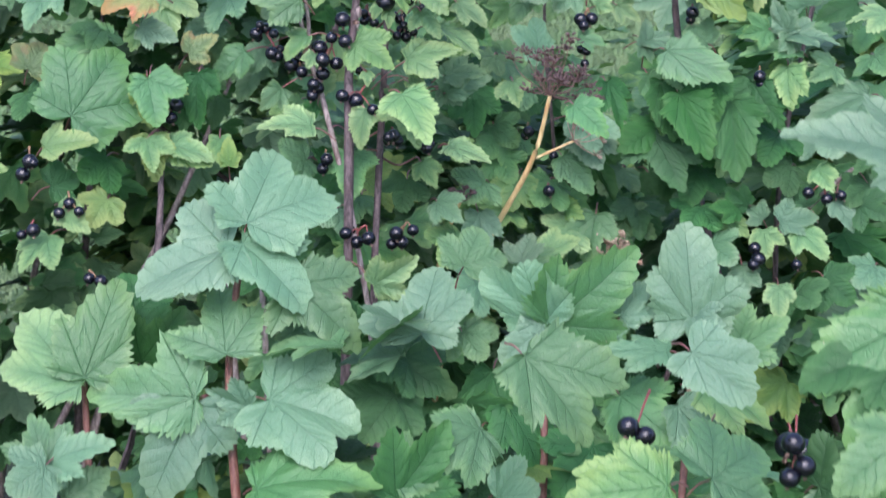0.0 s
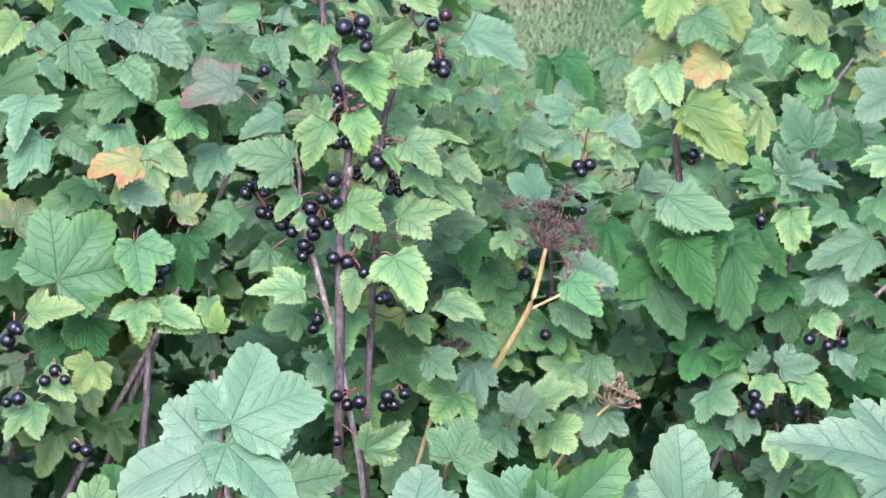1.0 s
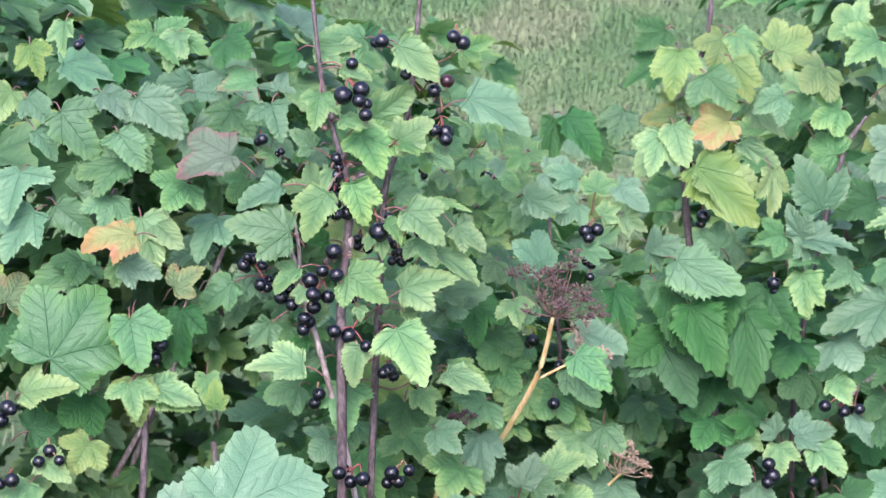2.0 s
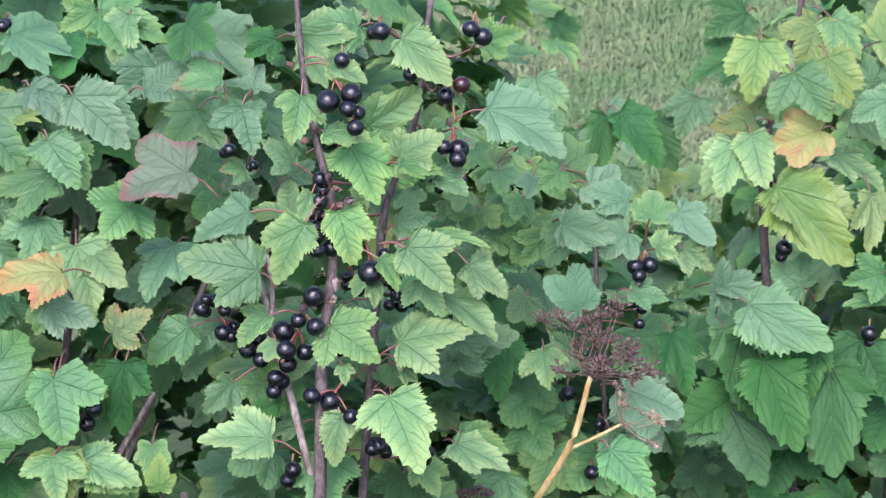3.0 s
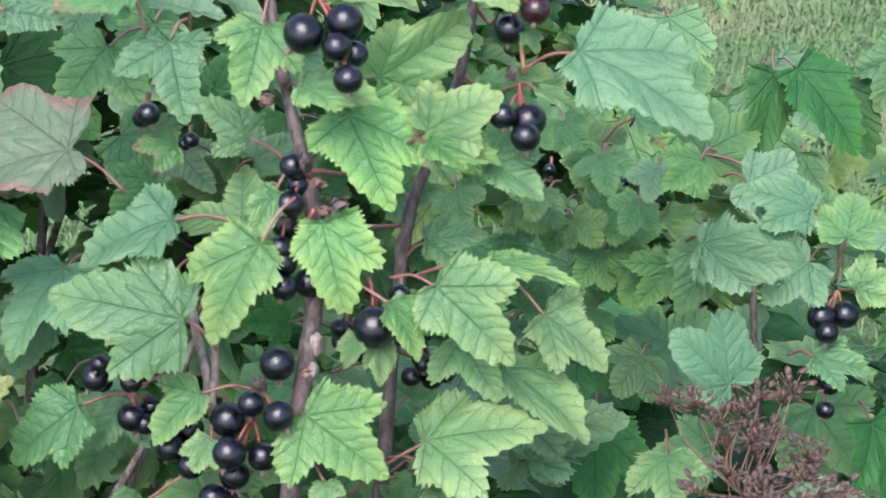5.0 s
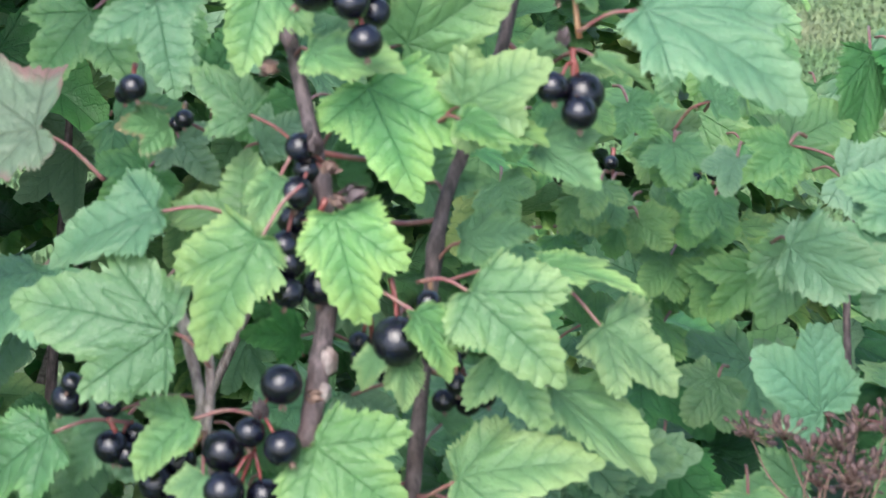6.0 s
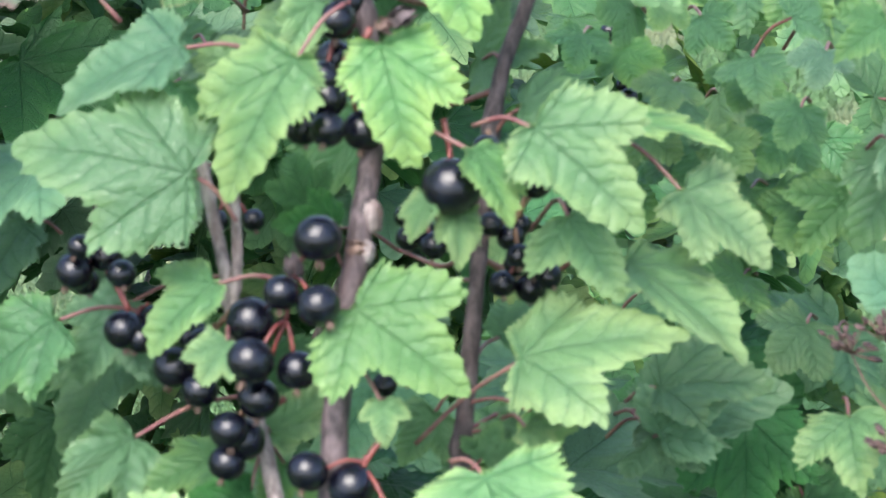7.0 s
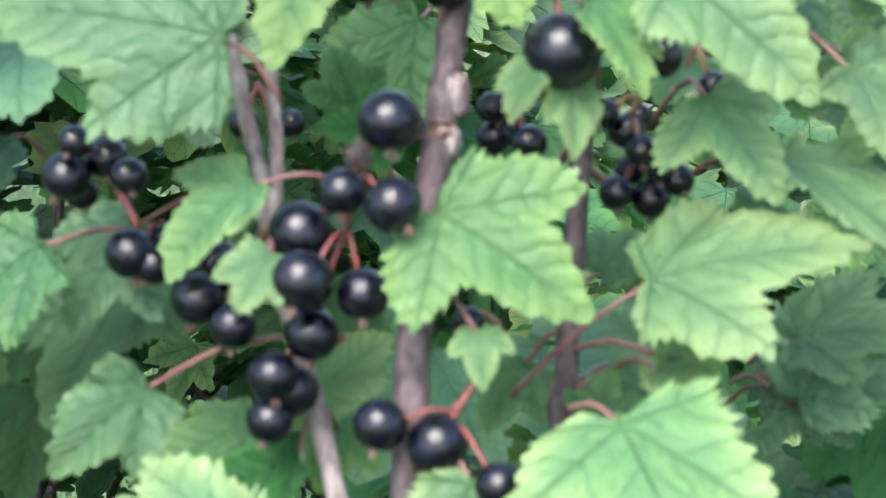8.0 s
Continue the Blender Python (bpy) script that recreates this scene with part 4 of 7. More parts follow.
leaf(shrub, (0.008, 0.206, 1.064), (0.028, 0.206, 1.070), (-0.16, -0.88, 0.45), 0.0221, "light")
lobed(shrub, (-0.1242, 0.1459, 0.9349), (-0.1354, 0.1365, 0.9163), (-0.1182, 0.1350, 0.9206), (-0.1404, 0.1468, 0.9301), "bluish")
lobed(shrub, (-0.1311, 0.1634, 0.9174), (-0.1450, 0.1464, 0.8937), (-0.1190, 0.1533, 0.9105), (-0.1558, 0.1610, 0.9061), "green")
lobed(shrub, (-0.1039, 0.1447, 0.8975), (-0.1235, 0.1338, 0.8910), (-0.1064, 0.1285, 0.8896), (-0.1166, 0.1463, 0.8974), "vivid")
lobed(shrub, (-0.0869, 0.1378, 0.8999), (-0.0882, 0.1227, 0.8933), (-0.0789, 0.1311, 0.8939), (-0.0967, 0.1352, 0.9022), "vivid")
lobed(shrub, (-0.0416, 0.1424, 0.9013), (-0.0376, 0.1470, 0.9092), (-0.0469, 0.1444, 0.9055), (-0.0282, 0.1439, 0.9027), "green")
lobed(shrub, (-0.0045, 0.1899, 0.8867), (0.0130, 0.1974, 0.9011), (-0.0098, 0.1961, 0.8974), (0.0114, 0.1878, 0.8840), "bluish")
lobed(shrub, (-0.0055, 0.1947, 0.8845), (0.0064, 0.1906, 0.8763), (-0.0209, 0.1964, 0.8886), (-0.0183, 0.1905, 0.8777), "bluish")
leaf(shrub, (-0.089, 0.184, 0.946), (-0.097, 0.197, 0.956), (-0.05, -0.67, 0.74), 0.0169, "dark")
leaf(shrub, (-0.093, 0.174, 0.899), (-0.084, 0.183, 0.905), (0.33, -0.74, 0.58), 0.0162, "green")
leaf(shrub, (-0.043, 0.181, 0.915), (-0.036, 0.191, 0.921), (0.30, -0.66, 0.68), 0.0140, "green")
lobed(shrub, (-0.0681, 0.1162, 0.8693), (-0.0681, 0.0909, 0.8440), (-0.0494, 0.1093, 0.8634), (-0.0859, 0.1062, 0.8582), "green")
leaf(shrub, (-0.100, 0.142, 0.855), (-0.122, 0.133, 0.851), (0.21, -0.77, 0.60), 0.0311, "green", broad=True)
leaf(shrub, (-0.079, 0.119, 0.829), (-0.091, 0.099, 0.826), (0.45, -0.37, 0.81), 0.0309, "bluish", broad=True)
leaf(shrub, (-0.052, 0.052, 0.804), (-0.023, 0.060, 0.820), (0.13, -0.97, 0.22), 0.0328, "light")
leaf(shrub, (-0.005, 0.195, 0.897), (0.025, 0.195, 0.897), (0.00, -0.52, 0.85), 0.0279, "green")
leaf(shrub, (-0.002, 0.165, 0.856), (0.025, 0.161, 0.847), (0.20, -0.48, 0.85), 0.0253, "light")
leaf(shrub, (-0.022, 0.141, 0.853), (-0.011, 0.129, 0.839), (-0.04, -0.77, 0.64), 0.0235, "light")
leaf(shrub, (-0.011, 0.130, 0.829), (0.007, 0.115, 0.820), (-0.20, -0.67, 0.71), 0.0273, "bluish")
leaf(shrub, (-0.063, 0.141, 0.829), (-0.073, 0.119, 0.812), (0.13, -0.65, 0.75), 0.0343, "green")
leaf(shrub, (-0.032, 0.155, 0.835), (-0.036, 0.138, 0.818), (0.04, -0.73, 0.69), 0.0307, "dark", broad=True)
lobed(shrub, (-0.0288, 0.1503, 0.9013), (-0.0466, 0.1505, 0.9032), (-0.0381, 0.1475, 0.8980), (-0.0398, 0.1541, 0.9080), "bluish")
lobed(shrub, (-0.0299, 0.1433, 0.9128), (-0.0189, 0.1420, 0.9097), (-0.0270, 0.1444, 0.9142), (-0.0232, 0.1395, 0.9062), "light", broad=True)
lobed(shrub, (-0.0098, 0.2100, 0.8811), (0.0275, 0.2152, 0.8885), (-0.0046, 0.2195, 0.8955), (0.0110, 0.2067, 0.8756), "bluish")
lobed(shrub, (-0.0096, 0.2004, 0.8840), (0.0061, 0.1963, 0.8776), (-0.0207, 0.1996, 0.8830), (-0.0109, 0.1968, 0.8786), "bluish")
lobed(shrub, (0.0145, 0.2411, 0.8685), (0.0162, 0.2223, 0.8399), (0.0348, 0.2303, 0.8532), (-0.0010, 0.2291, 0.8495), "dark")
lobed(shrub, (-0.0833, 0.2243, 0.9553), (-0.0991, 0.2126, 0.9366), (-0.0853, 0.2152, 0.9375), (-0.1027, 0.2178, 0.9483), "green")
lobed(shrub, (-0.1652, 0.1560, 0.9119), (-0.1534, 0.1534, 0.9013), (-0.1545, 0.1580, 0.9090), (-0.1652, 0.1516, 0.9051), "green")
lobed(shrub, (-0.0319, 0.1827, 1.0742), (-0.0063, 0.1713, 1.0538), (-0.0139, 0.1776, 1.0641), (-0.0240, 0.1797, 1.0687), "light", fold=0.5)
lobed(shrub, (-0.0663, 0.1743, 1.0641), (-0.0484, 0.1709, 1.0556), (-0.0622, 0.1761, 1.0658), (-0.0565, 0.1701, 1.0560), "light")
lobed(shrub, (0.0138, 0.2447, 1.0553), (0.0068, 0.2341, 1.0400), (0.0171, 0.2398, 1.0478), (-0.0012, 0.2404, 1.0498), "vivid")
lobed(shrub, (-0.0553, 0.2025, 1.0722), (-0.0877, 0.1948, 1.0668), (-0.0694, 0.1946, 1.0631), (-0.0748, 0.2021, 1.0751), "green")
lobed(shrub, (-0.1131, 0.1091, 0.9184), (-0.1270, 0.0968, 0.9068), (-0.1136, 0.1002, 0.9057), (-0.1253, 0.1017, 0.9132), "green", bend=0.7, fold=0.4, wave=0.07)
lobed(shrub, (-0.0918, 0.1439, 0.9047), (-0.0781, 0.1525, 0.9129), (-0.0915, 0.1500, 0.9136), (-0.0787, 0.1480, 0.9065), "light")
lobed(shrub, (-0.1641, 0.1992, 0.8797), (-0.1673, 0.1844, 0.8601), (-0.1578, 0.1918, 0.8658), (-0.1774, 0.1883, 0.8710), "dark")
lobed(shrub, (-0.1717, 0.2212, 0.8855), (-0.1802, 0.2108, 0.8744), (-0.1706, 0.2145, 0.8747), (-0.1836, 0.2170, 0.8855), "dark")
lobed(shrub, (-0.0321, 0.1735, 0.8994), (-0.0358, 0.1813, 0.9114), (-0.0411, 0.1783, 0.9072), (-0.0267, 0.1792, 0.9077), "mint")
berries(shrub, (-0.063, 0.161, 1.061), [(-0.066, 0.153, 1.053, 0.0060), (-0.055, 0.158, 1.055, 0.0055), (-0.056, 0.149, 1.051, 0.0044), (-0.052, 0.156, 1.046, 0.0039), (-0.052, 0.143, 1.044, 0.0043)])
berries(shrub, (-0.023, 0.188, 1.062), [(-0.028, 0.181, 1.056, 0.0037), (-0.022, 0.186, 1.058, 0.0040)])
berries(shrub, (-0.005, 0.173, 1.034), [(-0.013, 0.178, 1.055, 0.0037), (-0.010, 0.178, 1.046, 0.0046), (-0.002, 0.174, 1.054, 0.0044)], 2)
berries(shrub, (-0.006, 0.167, 1.034), [(-0.010, 0.159, 1.027, 0.0040), (-0.003, 0.163, 1.024, 0.0053), (-0.003, 0.154, 1.023, 0.0044)])
berries(shrub, (-0.066, 0.153, 1.007), [(-0.071, 0.151, 1.012, 0.0038), (-0.070, 0.153, 1.005, 0.0036), (-0.071, 0.144, 1.003, 0.0044), (-0.073, 0.149, 0.993, 0.0044), (-0.073, 0.137, 0.992, 0.0040)])
berries(shrub, (-0.064, 0.146, 1.001), [(-0.072, 0.136, 0.988, 0.0043), (-0.078, 0.137, 0.981, 0.0040), (-0.071, 0.130, 0.983, 0.0040), (-0.065, 0.139, 0.980, 0.0047)])
berries(shrub, (-0.079, 0.125, 0.951), [(-0.073, 0.125, 0.960, 0.0053), (-0.088, 0.121, 0.942, 0.0054), (-0.086, 0.111, 0.937, 0.0053), (-0.086, 0.116, 0.926, 0.0047), (-0.071, 0.114, 0.949, 0.0047), (-0.077, 0.116, 0.933, 0.0045), (-0.080, 0.118, 0.950, 0.0040)])
berries(shrub, (-0.116, 0.136, 0.938), [(-0.120, 0.130, 0.935, 0.0046), (-0.115, 0.135, 0.936, 0.0030)])
berries(shrub, (-0.096, 0.133, 0.939), [(-0.107, 0.124, 0.929, 0.0048), (-0.102, 0.130, 0.932, 0.0041), (-0.100, 0.119, 0.926, 0.0041)])
berries(shrub, (-0.048, 0.142, 0.982), [(-0.045, 0.132, 0.970, 0.0065)])
berries(shrub, (-0.040, 0.152, 0.976), [(-0.039, 0.143, 0.975, 0.0033)])
berries(shrub, (-0.121, 0.183, 1.018), [(-0.119, 0.173, 1.016, 0.0037), (-0.122, 0.176, 1.013, 0.0030)])
berries(shrub, (-0.110, 0.188, 1.005), [(-0.108, 0.179, 1.005, 0.0026), (-0.111, 0.182, 1.002, 0.0023)])
berries(shrub, (-0.058, 0.163, 0.958), [(-0.060, 0.157, 0.954, 0.0029), (-0.060, 0.159, 0.948, 0.0032), (-0.053, 0.152, 0.949, 0.0033), (-0.057, 0.162, 0.949, 0.0026)])
berries(shrub, (-0.118, 0.129, 0.940), [(-0.130, 0.129, 0.949, 0.0043), (-0.124, 0.134, 0.951, 0.0038), (-0.118, 0.126, 0.950, 0.0033), (-0.129, 0.133, 0.945, 0.0032), (-0.127, 0.126, 0.956, 0.0029)])
berries(shrub, (-0.112, 0.135, 0.935), [(-0.116, 0.130, 0.933, 0.0036), (-0.105, 0.134, 0.932, 0.0039)])
berries(shrub, (-0.032, 0.160, 0.959), [(-0.040, 0.153, 0.954, 0.0029), (-0.036, 0.156, 0.950, 0.0033), (-0.033, 0.147, 0.949, 0.0029), (-0.034, 0.159, 0.952, 0.0023)])
berries(shrub, (-0.035, 0.163, 0.946), [(-0.038, 0.155, 0.939, 0.0032), (-0.032, 0.158, 0.937, 0.0036), (-0.027, 0.153, 0.942, 0.0030), (-0.036, 0.162, 0.941, 0.0028), (-0.030, 0.152, 0.944, 0.0026)])
berries(shrub, (-0.023, 0.160, 0.967), [(-0.030, 0.154, 0.964, 0.0039), (-0.021, 0.156, 0.958, 0.0029)])
berries(shrub, (-0.106, 0.171, 0.955), [(-0.107, 0.164, 0.949, 0.0030), (-0.099, 0.168, 0.948, 0.0028)])
berries(shrub, (-0.058, 0.143, 0.918), [(-0.063, 0.139, 0.920, 0.0029)])
berries(shrub, (-0.058, 0.111, 0.920), [(-0.073, 0.104, 0.915, 0.0045), (-0.064, 0.106, 0.911, 0.0052), (-0.053, 0.097, 0.908, 0.0040)])
berries(shrub, (-0.089, 0.117, 0.923), [(-0.092, 0.112, 0.920, 0.0043), (-0.093, 0.112, 0.912, 0.0041)])
berries(shrub, (-0.041, 0.112, 0.890), [(-0.040, 0.102, 0.888, 0.0048), (-0.037, 0.105, 0.883, 0.0041), (-0.043, 0.099, 0.888, 0.0039)])
berries(shrub, (0.004, 0.188, 1.087), [(0.002, 0.181, 1.081, 0.0043), (0.008, 0.183, 1.076, 0.0048)])
berries(shrub, (-0.044, 0.200, 1.079), [(-0.043, 0.190, 1.075, 0.0048), (-0.047, 0.193, 1.073, 0.0036)])
berries(shrub, (-0.062, 0.185, 1.069), [(-0.061, 0.174, 1.066, 0.0040)])
berries(shrub, (-0.058, 0.081, 0.833), [(-0.071, 0.075, 0.830, 0.0044), (-0.064, 0.076, 0.823, 0.0044), (-0.056, 0.071, 0.828, 0.0048), (-0.068, 0.082, 0.829, 0.0033)])
berries(shrub, (-0.031, 0.082, 0.835), [(-0.038, 0.075, 0.830, 0.0048), (-0.034, 0.076, 0.823, 0.0044), (-0.027, 0.073, 0.833, 0.0040), (-0.041, 0.078, 0.821, 0.0040)])
berries(shrub, (-0.016, 0.119, 0.881), [(-0.018, 0.108, 0.877, 0.0044), (-0.016, 0.113, 0.878, 0.0037)])
berries(shrub, (-0.085, 0.115, 0.873), [(-0.084, 0.105, 0.870, 0.0044), (-0.087, 0.106, 0.863, 0.0041)])
berries(shrub, (-0.039, 0.130, 0.881), [(-0.039, 0.120, 0.879, 0.0041), (-0.044, 0.123, 0.876, 0.0033)])
berries(shrub, (-0.071, 0.064, 0.810), [(-0.070, 0.054, 0.809, 0.0036)])
berries(shrub, (-0.082, 0.123, 0.923), [(-0.090, 0.116, 0.916, 0.0048), (-0.093, 0.118, 0.913, 0.0037)])
scar(shrub, (-0.0628, 0.1340, 0.9620), (0.9, -0.35, 0.1), 0.0030)
scar(shrub, (-0.0635, 0.1305, 0.9550), (0.9, -0.4, -0.1), 0.0022)
bud(shrub, (-0.073, 0.157, 1.035), (-0.149, 0.046, 0.573), 0.0049)
bud(shrub, (-0.076, 0.156, 1.031), (-0.516, -0.213, 0.017), 0.0049)
bud(shrub, (-0.067, 0.147, 1.012), (0.128, 0.032, 0.542), 0.0056)
bud(shrub, (-0.065, 0.146, 1.009), (0.527, -0.122, 0.211), 0.0049)
bud(shrub, (-0.059, 0.143, 1.003), (0.578, -0.097, 0.265), 0.0056)
bud(shrub, (-0.062, 0.143, 1.003), (0.372, -0.263, -0.091), 0.0042)
bud(shrub, (-0.077, 0.120, 0.953), (-0.094, 0.062, 0.605), 0.0049)
bud(shrub, (-0.084, 0.170, 1.063), (-0.415, -0.053, 0.359), 0.0042)
bud(shrub, (-0.008, 0.159, 1.038), (0.103, 0.048, 0.576), 0.0042)
bud(shrub, (-0.066, 0.122, 0.959), (0.592, -0.182, 0.083), 0.0042)

# the shrub behind the dry seed heads
stem(middle_shrub, [(0.073, 0.333, 0.932), (0.069, 0.320, 0.906), (0.070, 0.306, 0.876), (0.073, 0.292, 0.846)], 0.0009, 0.0012, "bark", True)
leaf(middle_shrub, (0.039, 0.220, 0.786), (0.026, 0.196, 0.781), (0.33, -0.34, 0.88), 0.0364, "light", broad=True)
leaf(middle_shrub, (0.071, 0.229, 0.804), (0.058, 0.205, 0.794), (0.20, -0.48, 0.86), 0.0364, "green", broad=True)
leaf(middle_shrub, (0.119, 0.317, 0.757), (0.139, 0.294, 0.746), (-0.29, -0.62, 0.73), 0.0431, "dark", broad=True)
leaf(middle_shrub, (0.130, 0.307, 0.782), (0.112, 0.285, 0.770), (0.16, -0.60, 0.78), 0.0383, "green", broad=True)
leaf(middle_shrub, (0.145, 0.314, 0.750), (0.130, 0.286, 0.735), (0.12, -0.51, 0.85), 0.0431, "dark", broad=True)
leaf(middle_shrub, (0.087, 0.215, 0.775), (0.071, 0.195, 0.763), (0.17, -0.60, 0.79), 0.0364, "light", broad=True)
leaf(middle_shrub, (0.112, 0.210, 0.741), (0.099, 0.185, 0.728), (0.13, -0.50, 0.86), 0.0407, "bluish", broad=True)
leaf(middle_shrub, (0.070, 0.179, 0.745), (0.090, 0.161, 0.737), (-0.28, -0.61, 0.74), 0.0360, "light", broad=True)
leaf(middle_shrub, (0.038, 0.162, 0.755), (0.022, 0.140, 0.750), (0.33, -0.44, 0.83), 0.0355, "bluish", broad=True)
leaf(middle_shrub, (0.006, 0.137, 0.797), (-0.009, 0.113, 0.789), (0.29, -0.46, 0.84), 0.0384, "light", broad=True)
leaf(middle_shrub, (0.017, 0.107, 0.779), (-0.001, 0.084, 0.780), (0.50, -0.40, 0.77), 0.0379, "bluish", broad=True)
leaf(middle_shrub, (0.155, 0.342, 0.764), (0.176, 0.328, 0.747), (-0.10, -0.81, 0.57), 0.0392, "dark", broad=True)
leaf(middle_shrub, (0.022, 0.172, 0.826), (0.006, 0.151, 0.820), (0.35, -0.46, 0.82), 0.0350, "green", broad=True)
leaf(middle_shrub, (0.035, 0.251, 0.829), (0.018, 0.224, 0.825), (0.40, -0.37, 0.84), 0.0407, "green", broad=True)
lobed(middle_shrub, (0.0484, 0.2619, 0.8267), (0.0399, 0.2350, 0.8089), (0.0552, 0.2492, 0.8140), (0.0331, 0.2458, 0.8202), "green")
leaf(middle_shrub, (0.093, 0.276, 0.858), (0.108, 0.255, 0.846), (-0.25, -0.63, 0.73), 0.0369, "green", broad=True)
leaf(middle_shrub, (0.126, 0.292, 0.751), (0.149, 0.314, 0.759), (0.27, -0.58, 0.77), 0.0340, "green")
leaf(middle_shrub, (0.084, 0.236, 0.961), (0.060, 0.238, 0.966), (0.09, -0.63, 0.77), 0.0243, "bluish")
leaf(middle_shrub, (0.096, 0.232, 0.953), (0.099, 0.250, 0.960), (0.04, -0.37, 0.93), 0.0241, "light", broad=True)
lobed(middle_shrub, (0.1115, 0.2338, 0.9553), (0.1314, 0.2232, 0.9423), (0.1262, 0.2392, 0.9561), (0.1151, 0.2266, 0.9487), "mint")
leaf(middle_shrub, (0.115, 0.225, 0.938), (0.131, 0.220, 0.928), (0.02, -0.89, 0.45), 0.0179, "light")
leaf(middle_shrub, (0.100, 0.225, 0.938), (0.114, 0.228, 0.945), (-0.06, -0.86, 0.51), 0.0171, "light")
leaf(middle_shrub, (0.078, 0.229, 0.947), (0.051, 0.232, 0.953), (0.10, -0.60, 0.80), 0.0264, "bluish")
lobed(middle_shrub, (0.0555, 0.2401, 0.9469), (0.0416, 0.2288, 0.9224), (0.0583, 0.2334, 0.9341), (0.0373, 0.2365, 0.9369), "green")
leaf(middle_shrub, (0.084, 0.228, 0.945), (0.070, 0.218, 0.936), (0.14, -0.75, 0.65), 0.0241, "bluish", broad=True)
lobed(middle_shrub, (0.0601, 0.2108, 0.9071), (0.0408, 0.2100, 0.9273), (0.0487, 0.2052, 0.9075), (0.0552, 0.2188, 0.9307), "mint")
leaf(middle_shrub, (0.088, 0.215, 0.917), (0.108, 0.213, 0.912), (0.16, -0.52, 0.84), 0.0186, "green")
lobed(middle_shrub, (0.0865, 0.2013, 0.8630), (0.1177, 0.1985, 0.8506), (0.0955, 0.2124, 0.8694), (0.1026, 0.1851, 0.8442), "mint")
lobed(middle_shrub, (0.0792, 0.2171, 0.8270), (0.1020, 0.2052, 0.8024), (0.1000, 0.2170, 0.8241), (0.0764, 0.2080, 0.8107), "green")
leaf(middle_shrub, (0.056, 0.218, 0.877), (0.032, 0.212, 0.873), (0.14, -0.80, 0.58), 0.0268, "green")
leaf(middle_shrub, (0.018, 0.163, 0.806), (0.018, 0.147, 0.771), (0.50, -0.79, 0.37), 0.0334, "bluish")
lobed(middle_shrub, (0.0465, 0.1488, 0.7752), (0.0565, 0.1674, 0.7910), (0.0361, 0.1608, 0.7848), (0.0630, 0.1586, 0.7840), "bluish")
lobed(middle_shrub, (0.0648, 0.1696, 0.7723), (0.0916, 0.1818, 0.7795), (0.0751, 0.1887, 0.7836), (0.0785, 0.1677, 0.7712), "light")
leaf(middle_shrub, (0.055, 0.149, 0.776), (0.074, 0.140, 0.775), (-0.32, -0.69, 0.65), 0.0241, "green")
leaf(middle_shrub, (0.104, 0.218, 0.781), (0.096, 0.201, 0.746), (-0.10, -0.89, 0.44), 0.0372, "green")
leaf(middle_shrub, (0.129, 0.273, 0.757), (0.153, 0.260, 0.745), (-0.13, -0.78, 0.61), 0.0336, "green")
leaf(middle_shrub, (0.035, 0.236, 0.819), (0.043, 0.215, 0.807), (-0.16, -0.53, 0.83), 0.0324, "green", broad=True)
leaf(middle_shrub, (0.047, 0.220, 0.809), (0.039, 0.206, 0.789), (-0.03, -0.82, 0.57), 0.0322, "light", broad=True)
lobed(middle_shrub, (0.0768, 0.2309, 0.7856), (0.0958, 0.2100, 0.7815), (0.0912, 0.2194, 0.7896), (0.0799, 0.2236, 0.7785), "light")
leaf(middle_shrub, (0.090, 0.236, 0.725), (0.116, 0.258, 0.732), (0.30, -0.58, 0.76), 0.0374, "green")
leaf(middle_shrub, (0.031, 0.304, 0.966), (0.049, 0.315, 0.975), (0.17, -0.79, 0.59), 0.0283, "green", broad=True)
leaf(middle_shrub, (0.025, 0.308, 0.975), (0.035, 0.299, 0.955), (0.01, -0.90, 0.43), 0.0243, "vivid")
leaf(middle_shrub, (0.011, 0.317, 0.970), (0.027, 0.303, 0.962), (-0.31, -0.69, 0.66), 0.0244, "green")
leaf(middle_shrub, (0.048, 0.333, 0.932), (0.068, 0.352, 0.936), (0.44, -0.58, 0.68), 0.0332, "vivid", broad=True)
lobed(middle_shrub, (0.0649, 0.3014, 0.9364), (0.0892, 0.3016, 0.9237), (0.0811, 0.3116, 0.9411), (0.0719, 0.2950, 0.9242), "mint")
lobed(middle_shrub, (0.0822, 0.3653, 0.9532), (0.1084, 0.3508, 0.9235), (0.1025, 0.3722, 0.9475), (0.0812, 0.3518, 0.9410), "dark")
lobed(middle_shrub, (0.0739, 0.3644, 0.9512), (0.0675, 0.3439, 0.9239), (0.0791, 0.3579, 0.9349), (0.0623, 0.3514, 0.9419), "dark")
leaf(middle_shrub, (0.007, 0.305, 0.921), (0.023, 0.294, 0.922), (-0.47, -0.68, 0.57), 0.0246, "green", broad=True)
leaf(middle_shrub, (0.019, 0.300, 0.910), (0.031, 0.281, 0.905), (-0.39, -0.46, 0.79), 0.0287, "vivid", broad=True)
leaf(middle_shrub, (0.002, 0.333, 0.932), (0.019, 0.322, 0.928), (-0.29, -0.74, 0.60), 0.0249, "vivid", broad=True)
leaf(middle_shrub, (0.039, 0.285, 0.877), (0.023, 0.261, 0.870), (0.35, -0.49, 0.80), 0.0369, "green", broad=True)
leaf(middle_shrub, (0.031, 0.255, 0.837), (0.047, 0.237, 0.827), (-0.27, -0.62, 0.74), 0.0326, "green", broad=True)
